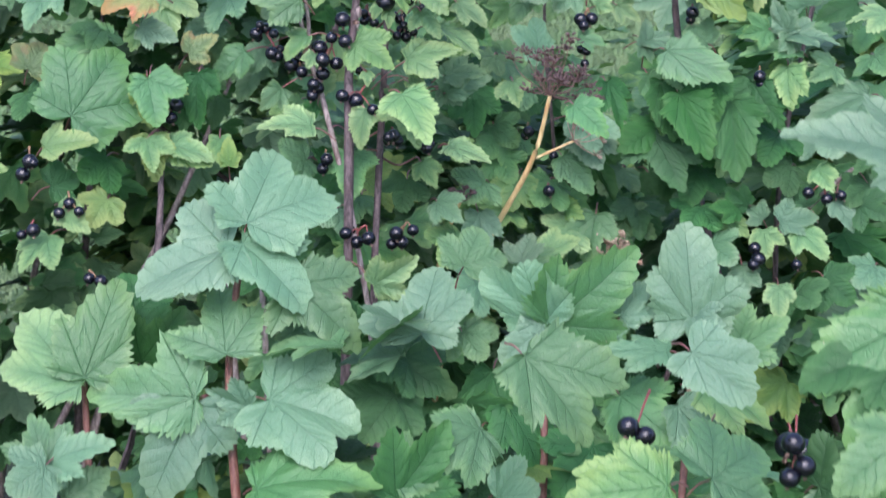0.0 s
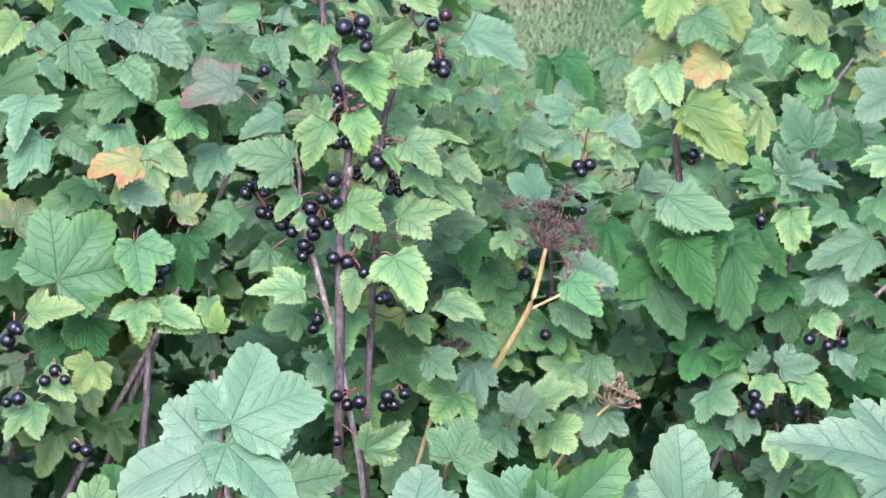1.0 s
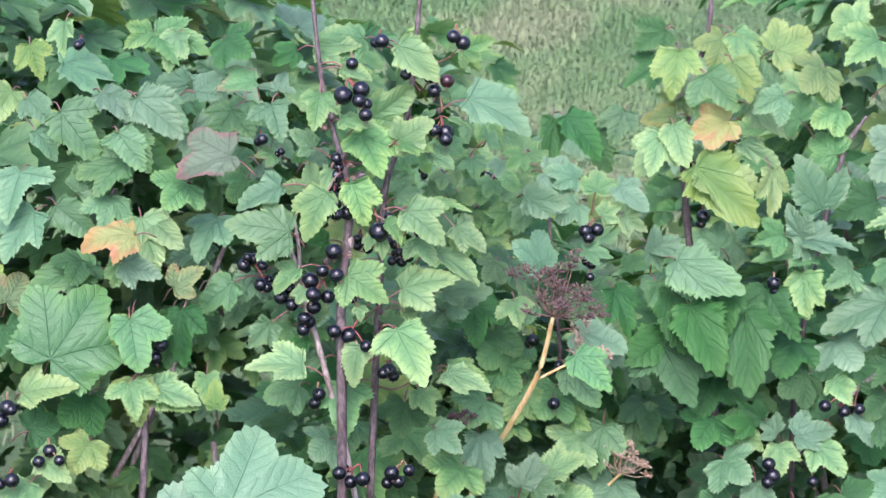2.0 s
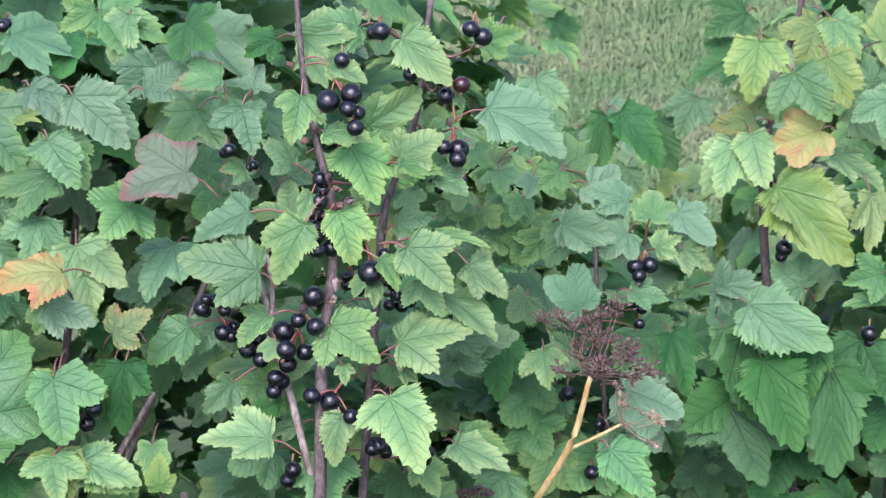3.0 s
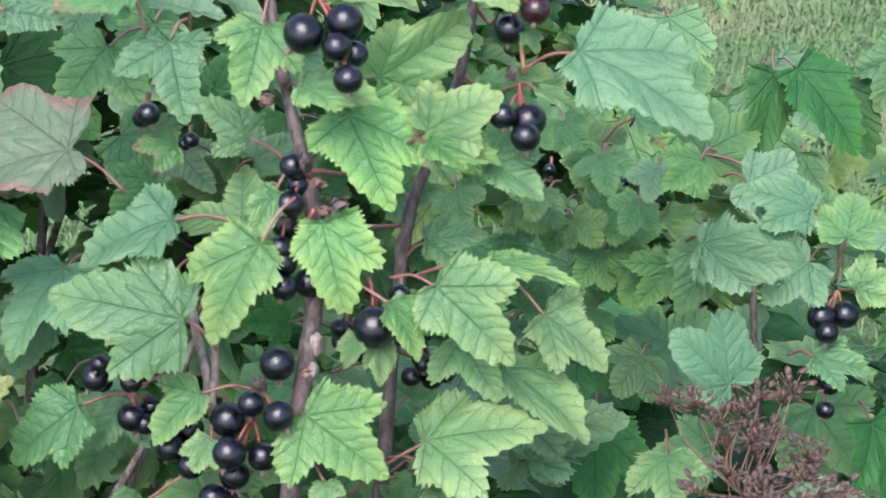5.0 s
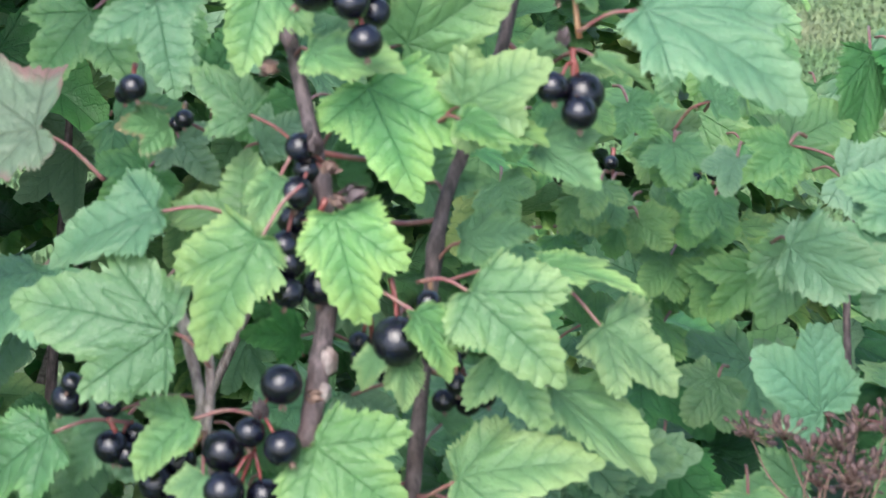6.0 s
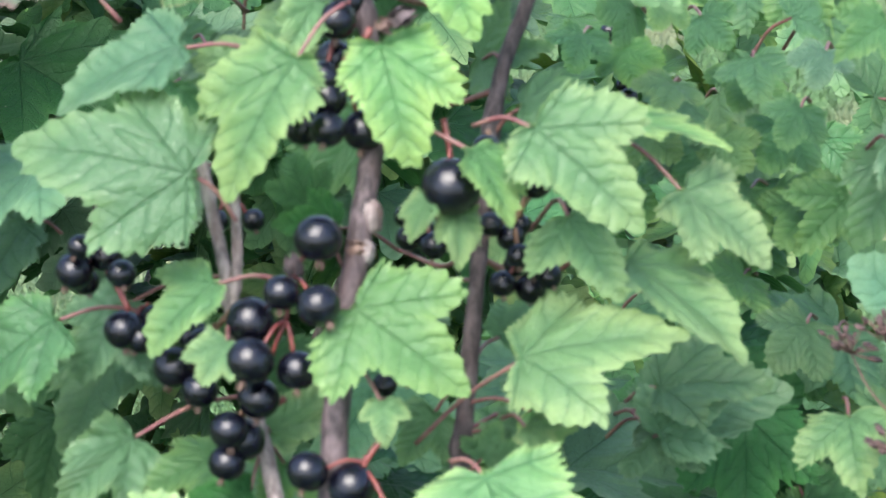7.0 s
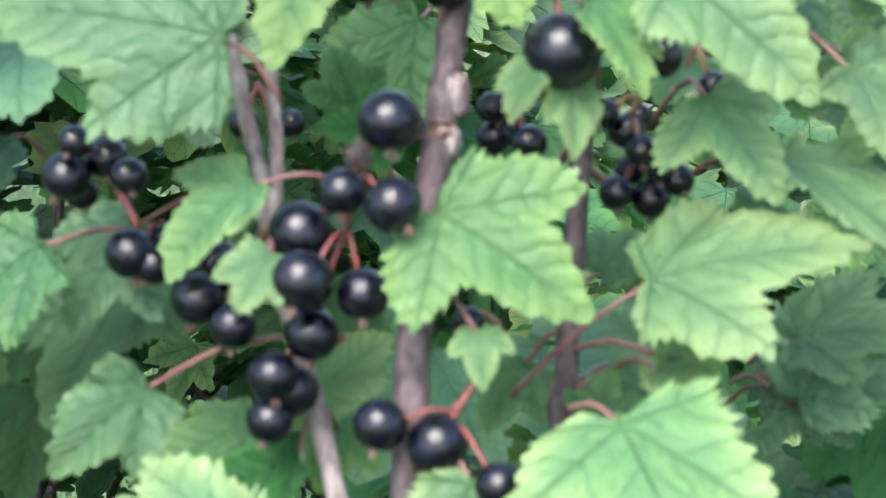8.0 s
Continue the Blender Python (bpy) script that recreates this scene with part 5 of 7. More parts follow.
leaf(middle_shrub, (-0.008, 0.246, 0.983), (-0.010, 0.236, 0.977), (0.21, -0.54, 0.82), 0.0136, "vivid", broad=True)
leaf(middle_shrub, (0.014, 0.269, 0.961), (0.016, 0.255, 0.953), (-0.08, -0.49, 0.87), 0.0189, "green", broad=True)
leaf(middle_shrub, (-0.005, 0.237, 0.963), (-0.008, 0.224, 0.958), (0.27, -0.42, 0.87), 0.0161, "vivid", broad=True)
leaf(middle_shrub, (-0.016, 0.245, 0.981), (-0.025, 0.235, 0.982), (0.72, -0.57, 0.40), 0.0172, "green", broad=True)
leaf(middle_shrub, (0.027, 0.253, 0.952), (0.022, 0.244, 0.944), (0.18, -0.68, 0.71), 0.0167, "green", broad=True)
leaf(middle_shrub, (0.033, 0.240, 0.971), (0.030, 0.230, 0.964), (0.13, -0.61, 0.79), 0.0146, "bluish", broad=True)
leaf(middle_shrub, (0.047, 0.224, 0.983), (0.034, 0.216, 0.975), (0.18, -0.83, 0.53), 0.0183, "vivid")
lobed(middle_shrub, (0.0491, 0.2213, 0.9540), (0.0779, 0.2040, 0.9549), (0.0623, 0.2175, 0.9607), (0.0660, 0.2063, 0.9472), "bluish")
leaf(middle_shrub, (0.040, 0.253, 0.928), (0.026, 0.247, 0.913), (-0.02, -0.90, 0.44), 0.0230, "vivid")
leaf(middle_shrub, (0.005, 0.259, 0.940), (0.015, 0.251, 0.935), (-0.27, -0.74, 0.62), 0.0159, "vivid", broad=True)
leaf(middle_shrub, (0.041, 0.183, 0.896), (0.044, 0.165, 0.883), (-0.07, -0.60, 0.80), 0.0252, "light")
leaf(middle_shrub, (0.000, 0.274, 0.971), (0.008, 0.267, 0.964), (-0.12, -0.82, 0.56), 0.0151, "green", broad=True)
leaf(middle_shrub, (-0.021, 0.269, 0.963), (-0.016, 0.258, 0.955), (-0.13, -0.62, 0.78), 0.0167, "vivid", broad=True)
leaf(middle_shrub, (-0.031, 0.262, 0.969), (-0.033, 0.250, 0.962), (0.20, -0.56, 0.81), 0.0164, "green", broad=True)
leaf(middle_shrub, (0.024, 0.283, 0.969), (0.031, 0.293, 0.970), (0.61, -0.53, 0.59), 0.0154, "green", broad=True)
leaf(middle_shrub, (-0.010, 0.278, 0.933), (0.000, 0.269, 0.924), (-0.13, -0.77, 0.62), 0.0188, "green", broad=True)
leaf(middle_shrub, (0.017, 0.296, 0.900), (0.009, 0.283, 0.894), (0.32, -0.54, 0.78), 0.0197, "vivid", broad=True)
leaf(middle_shrub, (-0.002, 0.282, 0.870), (0.009, 0.268, 0.869), (-0.51, -0.43, 0.74), 0.0230, "green", broad=True)
leaf(middle_shrub, (0.029, 0.282, 0.871), (0.020, 0.267, 0.867), (0.38, -0.45, 0.81), 0.0230, "green", broad=True)
leaf(middle_shrub, (0.011, 0.262, 0.851), (0.002, 0.247, 0.847), (0.39, -0.43, 0.81), 0.0226, "green", broad=True)
leaf(middle_shrub, (-0.027, 0.229, 0.946), (-0.034, 0.219, 0.939), (0.27, -0.68, 0.68), 0.0163, "green", broad=True)
leaf(middle_shrub, (-0.016, 0.270, 0.941), (-0.005, 0.260, 0.934), (-0.33, -0.70, 0.63), 0.0191, "vivid", broad=True)
leaf(middle_shrub, (0.000, 0.278, 0.933), (-0.005, 0.265, 0.924), (0.20, -0.62, 0.76), 0.0194, "green", broad=True)
leaf(middle_shrub, (-0.022, 0.283, 0.920), (-0.013, 0.270, 0.914), (-0.36, -0.59, 0.72), 0.0197, "vivid", broad=True)
leaf(middle_shrub, (0.014, 0.263, 0.926), (0.006, 0.251, 0.919), (0.27, -0.58, 0.77), 0.0191, "vivid", broad=True)
leaf(middle_shrub, (0.025, 0.270, 0.941), (0.017, 0.256, 0.934), (0.29, -0.52, 0.80), 0.0205, "green", broad=True)
leaf(middle_shrub, (0.031, 0.262, 0.922), (0.022, 0.248, 0.915), (0.29, -0.58, 0.76), 0.0205, "vivid", broad=True)
leaf(middle_shrub, (-0.004, 0.254, 0.953), (-0.010, 0.242, 0.947), (0.32, -0.51, 0.80), 0.0170, "green", broad=True)
leaf(middle_shrub, (-0.036, 0.254, 0.953), (-0.031, 0.242, 0.946), (-0.18, -0.55, 0.82), 0.0170, "green", broad=True)
leaf(middle_shrub, (0.012, 0.272, 0.897), (0.003, 0.257, 0.892), (0.38, -0.50, 0.78), 0.0212, "vivid", broad=True)
leaf(middle_shrub, (0.030, 0.248, 0.893), (0.021, 0.234, 0.885), (0.25, -0.56, 0.79), 0.0220, "green", broad=True)
leaf(middle_shrub, (-0.014, 0.280, 0.891), (-0.005, 0.294, 0.893), (0.51, -0.48, 0.71), 0.0201, "vivid", broad=True)
leaf(middle_shrub, (0.013, 0.287, 0.952), (0.009, 0.272, 0.945), (0.20, -0.48, 0.86), 0.0194, "vivid", broad=True)
berries(middle_shrub, (0.094, 0.228, 0.935), [(0.089, 0.221, 0.929, 0.0047), (0.097, 0.225, 0.928, 0.0047), (0.091, 0.216, 0.926, 0.0039)])
berries(middle_shrub, (0.090, 0.222, 0.912), [(0.093, 0.211, 0.909, 0.0035), (0.090, 0.216, 0.909, 0.0035)])
berries(middle_shrub, (0.092, 0.217, 0.903), [(0.092, 0.208, 0.901, 0.0031)])
berries(middle_shrub, (0.069, 0.217, 0.807), [(0.069, 0.207, 0.805, 0.0044)])
berries(middle_shrub, (0.055, 0.245, 0.843), [(0.055, 0.234, 0.840, 0.0044), (0.053, 0.237, 0.836, 0.0036)])
berries(middle_shrub, (0.073, 0.236, 0.825), [(0.073, 0.227, 0.824, 0.0036), (0.073, 0.229, 0.818, 0.0032)])
berries(middle_shrub, (0.021, 0.338, 0.925), [(0.025, 0.328, 0.923, 0.0033), (0.021, 0.333, 0.923, 0.0029), (0.029, 0.325, 0.923, 0.0033)])
berries(middle_shrub, (-0.008, 0.320, 0.934), [(-0.008, 0.311, 0.933, 0.0025), (-0.007, 0.309, 0.919, 0.0029)])
berries(middle_shrub, (0.012, 0.333, 0.924), [(0.013, 0.322, 0.919, 0.0032), (0.018, 0.327, 0.920, 0.0029), (0.010, 0.320, 0.921, 0.0026), (0.012, 0.330, 0.921, 0.0023)])
berries(middle_shrub, (-0.026, 0.281, 0.969), [(-0.025, 0.272, 0.967, 0.0026)])
berries(middle_shrub, (-0.022, 0.275, 0.955), [(-0.019, 0.264, 0.951, 0.0027), (-0.021, 0.269, 0.953, 0.0021)])

# the broad shrub
stem(broad_shrub, [(0.183, 0.368, 1.055), (0.181, 0.354, 1.025), (0.171, 0.338, 0.992), (0.163, 0.317, 0.947), (0.164, 0.299, 0.911)], 0.0015, 0.002, "bark", True)
stem(broad_shrub, [(0.291, 0.324, 0.969), (0.279, 0.317, 0.954), (0.272, 0.309, 0.938), (0.264, 0.297, 0.912)], 0.0011, 0.0016, "bark", True)
stem(broad_shrub, [(0.316, 0.232, 0.839), (0.296, 0.224, 0.822), (0.279, 0.218, 0.810)], 0.0011, 0.0016, "greybark", True)
# the dark ones carry the deep shade low in this shrub as colour
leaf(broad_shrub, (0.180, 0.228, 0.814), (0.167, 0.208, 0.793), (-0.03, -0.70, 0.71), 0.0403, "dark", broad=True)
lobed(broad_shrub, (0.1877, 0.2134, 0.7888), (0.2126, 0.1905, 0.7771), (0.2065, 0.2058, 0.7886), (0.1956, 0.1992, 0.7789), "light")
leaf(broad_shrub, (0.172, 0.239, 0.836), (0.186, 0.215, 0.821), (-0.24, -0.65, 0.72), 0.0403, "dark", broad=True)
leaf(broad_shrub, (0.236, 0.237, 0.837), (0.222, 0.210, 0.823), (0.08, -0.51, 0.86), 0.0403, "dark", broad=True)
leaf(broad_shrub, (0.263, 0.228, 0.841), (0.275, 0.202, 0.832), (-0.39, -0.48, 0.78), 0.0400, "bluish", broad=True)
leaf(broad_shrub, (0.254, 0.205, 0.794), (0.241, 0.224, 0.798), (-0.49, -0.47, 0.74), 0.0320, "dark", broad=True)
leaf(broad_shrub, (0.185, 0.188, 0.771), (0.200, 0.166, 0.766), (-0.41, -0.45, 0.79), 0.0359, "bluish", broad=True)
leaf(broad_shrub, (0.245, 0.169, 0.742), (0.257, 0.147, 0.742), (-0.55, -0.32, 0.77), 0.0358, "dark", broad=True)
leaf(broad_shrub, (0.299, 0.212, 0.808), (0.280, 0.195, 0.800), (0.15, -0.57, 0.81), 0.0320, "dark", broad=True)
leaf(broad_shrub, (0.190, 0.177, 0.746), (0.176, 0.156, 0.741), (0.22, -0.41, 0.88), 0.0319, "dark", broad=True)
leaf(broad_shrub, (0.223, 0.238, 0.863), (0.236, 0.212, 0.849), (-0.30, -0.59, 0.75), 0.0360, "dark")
lobed(broad_shrub, (0.1400, 0.2357, 0.8825), (0.1504, 0.2152, 0.8440), (0.1624, 0.2397, 0.8622), (0.1305, 0.2193, 0.8719), "green")
lobed(broad_shrub, (0.1580, 0.2290, 0.8673), (0.1750, 0.2115, 0.8274), (0.1761, 0.2301, 0.8492), (0.1503, 0.2089, 0.8508), "green")
lobed(broad_shrub, (0.1559, 0.2392, 0.8888), (0.1917, 0.2339, 0.8758), (0.1706, 0.2496, 0.8916), (0.1679, 0.2199, 0.8731), "green")
lobed(broad_shrub, (0.1380, 0.2442, 0.8987), (0.1373, 0.2524, 0.9206), (0.1329, 0.2452, 0.9078), (0.1449, 0.2511, 0.9074), "bluish")
leaf(broad_shrub, (0.136, 0.246, 0.903), (0.142, 0.239, 0.889), (0.36, -0.78, 0.51), 0.0166, "bluish")
leaf(broad_shrub, (0.138, 0.247, 0.905), (0.168, 0.245, 0.900), (0.12, -0.35, 0.93), 0.0214, "bluish")
lobed(broad_shrub, (0.1531, 0.2315, 0.8484), (0.1547, 0.2028, 0.8130), (0.1641, 0.2157, 0.8229), (0.1170, 0.2030, 0.8359), "dark")
lobed(broad_shrub, (0.1698, 0.2682, 0.9498), (0.2042, 0.2549, 0.9195), (0.2081, 0.2742, 0.9311), (0.1863, 0.2456, 0.9235), "yellowish", fold=0.5)
leaf(broad_shrub, (0.218, 0.268, 0.951), (0.216, 0.254, 0.920), (0.46, -0.82, 0.35), 0.0253, "yellowish")
lobed(broad_shrub, (0.2529, 0.2582, 0.9278), (0.2334, 0.2654, 0.9650), (0.2298, 0.2583, 0.9457), (0.2682, 0.2700, 0.9526), "bluish")
lobed(broad_shrub, (0.2391, 0.2496, 0.9099), (0.2282, 0.2575, 0.9332), (0.2306, 0.2550, 0.9170), (0.2431, 0.2486, 0.9285), "bluish")
leaf(broad_shrub, (0.239, 0.249, 0.909), (0.241, 0.239, 0.889), (0.44, -0.80, 0.41), 0.0182, "bluish")
lobed(broad_shrub, (0.2391, 0.2384, 0.8875), (0.2408, 0.2220, 0.8606), (0.2523, 0.2204, 0.8721), (0.2275, 0.2400, 0.8757), "light")
lobed(broad_shrub, (0.2968, 0.2305, 0.8696), (0.2508, 0.2238, 0.8519), (0.2764, 0.2033, 0.8486), (0.2690, 0.2417, 0.8672), "bluish")
leaf(broad_shrub, (0.241, 0.249, 0.909), (0.278, 0.246, 0.902), (0.12, -0.37, 0.92), 0.0264, "bluish")
leaf(broad_shrub, (0.225, 0.250, 0.912), (0.203, 0.245, 0.908), (0.07, -0.82, 0.57), 0.0247, "green")
lobed(broad_shrub, (0.1970, 0.2348, 0.8559), (0.1897, 0.2105, 0.8114), (0.2072, 0.2341, 0.8384), (0.1852, 0.2186, 0.8372), "light")
leaf(broad_shrub, (0.216, 0.243, 0.874), (0.211, 0.226, 0.837), (-0.51, -0.75, 0.43), 0.0398, "dark")
leaf(broad_shrub, (0.246, 0.251, 0.897), (0.204, 0.249, 0.893), (-0.07, -0.35, 0.94), 0.0311, "green")
leaf(broad_shrub, (0.312, 0.255, 0.921), (0.281, 0.252, 0.916), (-0.13, -0.39, 0.91), 0.0250, "light")
leaf(broad_shrub, (0.221, 0.192, 0.790), (0.209, 0.204, 0.795), (-0.34, -0.65, 0.68), 0.0207, "bluish")
lobed(broad_shrub, (0.2220, 0.1888, 0.7822), (0.2234, 0.1747, 0.7634), (0.2361, 0.1808, 0.7745), (0.2113, 0.1836, 0.7728), "light")
lobed(broad_shrub, (0.2338, 0.1914, 0.7881), (0.2635, 0.1991, 0.7885), (0.2434, 0.2084, 0.7988), (0.2513, 0.1850, 0.7804), "bluish")
lobed(broad_shrub, (0.2470, 0.1888, 0.7823), (0.2682, 0.1769, 0.7624), (0.2672, 0.1898, 0.7751), (0.2418, 0.1728, 0.7692), "light")
lobed(broad_shrub, (0.2734, 0.1974, 0.8004), (0.2868, 0.1843, 0.7811), (0.2970, 0.1987, 0.7921), (0.2678, 0.1870, 0.7917), "bluish")
lobed(broad_shrub, (0.2063, 0.1776, 0.7589), (0.2084, 0.1674, 0.7378), (0.2188, 0.1700, 0.7465), (0.1958, 0.1742, 0.7484), "bluish")
lobed(broad_shrub, (0.2321, 0.1716, 0.7465), (0.2316, 0.1558, 0.7243), (0.2443, 0.1632, 0.7369), (0.2213, 0.1651, 0.7356), "light")
leaf(broad_shrub, (0.204, 0.195, 0.796), (0.182, 0.191, 0.800), (0.25, -0.80, 0.55), 0.0223, "dark")
leaf(broad_shrub, (0.210, 0.196, 0.799), (0.193, 0.202, 0.811), (-0.23, -0.96, 0.16), 0.0200, "dark")
leaf(broad_shrub, (0.291, 0.196, 0.799), (0.311, 0.178, 0.795), (-0.42, -0.62, 0.66), 0.0334, "dark")
lobed(broad_shrub, (0.2603, 0.2120, 0.8195), (0.2713, 0.1955, 0.8086), (0.2755, 0.2018, 0.8174), (0.2553, 0.2060, 0.8106), "light")
leaf(broad_shrub, (0.302, 0.216, 0.829), (0.284, 0.199, 0.821), (0.17, -0.56, 0.81), 0.0280, "dark")
leaf(broad_shrub, (0.244, 0.222, 0.818), (0.222, 0.207, 0.811), (0.23, -0.64, 0.73), 0.0321, "dark", broad=True)
leaf(broad_shrub, (0.179, 0.210, 0.792), (0.165, 0.186, 0.782), (0.16, -0.46, 0.87), 0.0361, "dark", broad=True)
leaf(broad_shrub, (0.265, 0.174, 0.752), (0.284, 0.161, 0.737), (-0.11, -0.82, 0.57), 0.0358, "dark", broad=True)
leaf(broad_shrub, (0.302, 0.182, 0.757), (0.284, 0.165, 0.749), (0.14, -0.55, 0.82), 0.0319, "bluish", broad=True)
leaf(broad_shrub, (0.111, 0.243, 0.874), (0.121, 0.227, 0.842), (0.53, -0.70, 0.49), 0.0292, "dark")
leaf(broad_shrub, (0.183, 0.255, 0.900), (0.168, 0.269, 0.906), (-0.35, -0.67, 0.66), 0.0280, "green", broad=True)
leaf(broad_shrub, (0.275, 0.251, 0.884), (0.253, 0.235, 0.878), (0.25, -0.64, 0.72), 0.0281, "green")
leaf(broad_shrub, (0.303, 0.252, 0.892), (0.310, 0.227, 0.886), (-0.43, -0.34, 0.83), 0.0360, "green", broad=True)
berries(broad_shrub, (0.216, 0.188, 0.776), [(0.217, 0.175, 0.766, 0.0055), (0.215, 0.181, 0.772, 0.0047), (0.213, 0.170, 0.764, 0.0043)])
berries(broad_shrub, (0.245, 0.182, 0.764), [(0.244, 0.172, 0.763, 0.0040)])
berries(broad_shrub, (0.265, 0.204, 0.813), [(0.253, 0.197, 0.808, 0.0044), (0.267, 0.199, 0.802, 0.0044), (0.276, 0.194, 0.807, 0.0040)])
berries(broad_shrub, (0.221, 0.250, 0.884), [(0.220, 0.240, 0.880, 0.0047), (0.221, 0.241, 0.874, 0.0036)])
berries(broad_shrub, (0.173, 0.272, 0.924), [(0.172, 0.261, 0.921, 0.0048), (0.171, 0.263, 0.915, 0.0036)])
berries(broad_shrub, (0.165, 0.304, 0.950), [(0.164, 0.294, 0.948, 0.0037), (0.167, 0.296, 0.944, 0.0032)])

# the shrub beside the lawn
lobed(far_shrub, (0.1654, 0.3423, 1.0072), (0.1534, 0.3176, 0.9831), (0.1774, 0.3303, 0.9962), (0.1424, 0.3348, 0.9991), "rededge")
lobed(far_shrub, (0.1718, 0.3284, 0.9769), (0.2030, 0.3264, 0.9753), (0.1817, 0.3354, 0.9943), (0.1881, 0.3239, 0.9679), "light")
lobed(far_shrub, (0.1474, 0.3191, 0.9582), (0.1286, 0.3031, 0.9299), (0.1529, 0.2989, 0.9427), (0.1272, 0.3206, 0.9456), "light")
lobed(far_shrub, (0.1514, 0.3215, 0.9638), (0.1640, 0.3097, 0.9340), (0.1726, 0.3259, 0.9556), (0.1442, 0.3124, 0.9534), "green")
lobed(far_shrub, (0.2105, 0.3282, 0.9759), (0.2447, 0.3221, 0.9531), (0.2367, 0.3357, 0.9719), (0.2163, 0.3177, 0.9617), "light")
leaf(far_shrub, (0.203, 0.316, 0.952), (0.232, 0.308, 0.935), (0.34, -0.49, 0.80), 0.0240, "light")
leaf(far_shrub, (0.150, 0.350, 1.024), (0.125, 0.344, 1.011), (-0.04, -0.88, 0.48), 0.0295, "dark")
leaf(far_shrub, (0.150, 0.341, 1.004), (0.119, 0.333, 0.988), (-0.29, -0.52, 0.81), 0.0296, "dark")
leaf(far_shrub, (0.191, 0.348, 1.019), (0.182, 0.333, 0.998), (-0.06, -0.81, 0.58), 0.0327, "yellowish", broad=True)
leaf(far_shrub, (0.199, 0.350, 1.022), (0.216, 0.339, 1.001), (0.30, -0.76, 0.57), 0.0273, "light")
leaf(far_shrub, (0.299, 0.347, 1.017), (0.271, 0.326, 1.006), (0.26, -0.67, 0.70), 0.0377, "light")
leaf(far_shrub, (0.272, 0.326, 0.973), (0.251, 0.317, 0.966), (0.16, -0.79, 0.59), 0.0295, "light", broad=True)
leaf(far_shrub, (0.324, 0.315, 0.948), (0.292, 0.301, 0.933), (0.04, -0.79, 0.61), 0.0458, "bluish", broad=True)
leaf(far_shrub, (0.330, 0.327, 0.974), (0.309, 0.325, 0.970), (-0.13, -0.54, 0.83), 0.0192, "yellow")
leaf(far_shrub, (0.297, 0.299, 0.915), (0.264, 0.294, 0.904), (-0.05, -0.83, 0.55), 0.0377, "dark")
leaf(far_shrub, (0.227, 0.344, 1.011), (0.254, 0.360, 1.018), (0.25, -0.74, 0.62), 0.0369, "yellowish", broad=True)
leaf(far_shrub, (0.261, 0.339, 1.000), (0.242, 0.316, 0.991), (0.29, -0.52, 0.81), 0.0369, "yellowish", broad=True)
leaf(far_shrub, (0.244, 0.323, 0.967), (0.230, 0.344, 0.972), (-0.51, -0.52, 0.69), 0.0327, "green", broad=True)
leaf(far_shrub, (0.269, 0.313, 0.945), (0.255, 0.333, 0.950), (-0.51, -0.52, 0.69), 0.0327, "green", broad=True)
leaf(far_shrub, (0.306, 0.334, 0.989), (0.325, 0.355, 0.994), (0.35, -0.51, 0.79), 0.0327, "green", broad=True)
leaf(far_shrub, (0.162, 0.330, 0.982), (0.146, 0.323, 0.967), (-0.08, -0.87, 0.49), 0.0245, "yellowish")
leaf(far_shrub, (0.177, 0.313, 0.945), (0.166, 0.302, 0.931), (-0.01, -0.79, 0.61), 0.0245, "green", broad=True)
leaf(far_shrub, (0.285, 0.352, 1.026), (0.271, 0.372, 1.032), (-0.53, -0.53, 0.66), 0.0327, "light", broad=True)
leaf(far_shrub, (0.224, 0.334, 0.989), (0.213, 0.350, 1.001), (-0.31, -0.67, 0.68), 0.0286, "green", broad=True)

# the shrub with the orange leaf
stem(left_shrub, [(-0.190, 0.080, 0.900), (-0.189, 0.064, 0.867), (-0.190, 0.052, 0.841)], 0.0016, 0.002, "bark", True)
lobed(left_shrub, (-0.2448, 0.0739, 0.9126), (-0.2163, 0.1080, 0.9447), (-0.2516, 0.1013, 0.9492), (-0.1990, 0.0904, 0.9166), "green", bend=0.5, broad=True)
lobed(left_shrub, (-0.2613, 0.0630, 0.8949), (-0.2270, 0.0617, 0.9010), (-0.2504, 0.0769, 0.9054), (-0.2509, 0.0520, 0.8904), "yellowish")
lobed(left_shrub, (-0.1945, 0.0703, 0.8995), (-0.1910, 0.0588, 0.8725), (-0.1783, 0.0662, 0.8865), (-0.2107, 0.0658, 0.8929), "yellowish")
lobed(left_shrub, (-0.1825, 0.0717, 0.8940), (-0.1532, 0.0699, 0.8818), (-0.1696, 0.0850, 0.8956), (-0.1646, 0.0679, 0.8852), "light")
lobed(left_shrub, (-0.1963, 0.0924, 0.9316), (-0.1956, 0.0790, 0.9010), (-0.1721, 0.0897, 0.9211), (-0.2080, 0.0844, 0.9155), "yellowish")
lobed(left_shrub, (-0.2022, 0.1144, 0.9608), (-0.2093, 0.1064, 0.9439), (-0.1772, 0.1113, 0.9486), (-0.2111, 0.1080, 0.9479), "light")
lobed(left_shrub, (-0.1936, 0.1045, 0.9818), (-0.2262, 0.1005, 0.9729), (-0.2045, 0.0856, 0.9693), (-0.2095, 0.1118, 0.9824), "orange", bend=0.8, wave=0.06)
lobed(left_shrub, (-0.1731, 0.1181, 0.9394), (-0.1534, 0.1256, 0.9501), (-0.1736, 0.1284, 0.9515), (-0.1582, 0.1136, 0.9356), "browning")
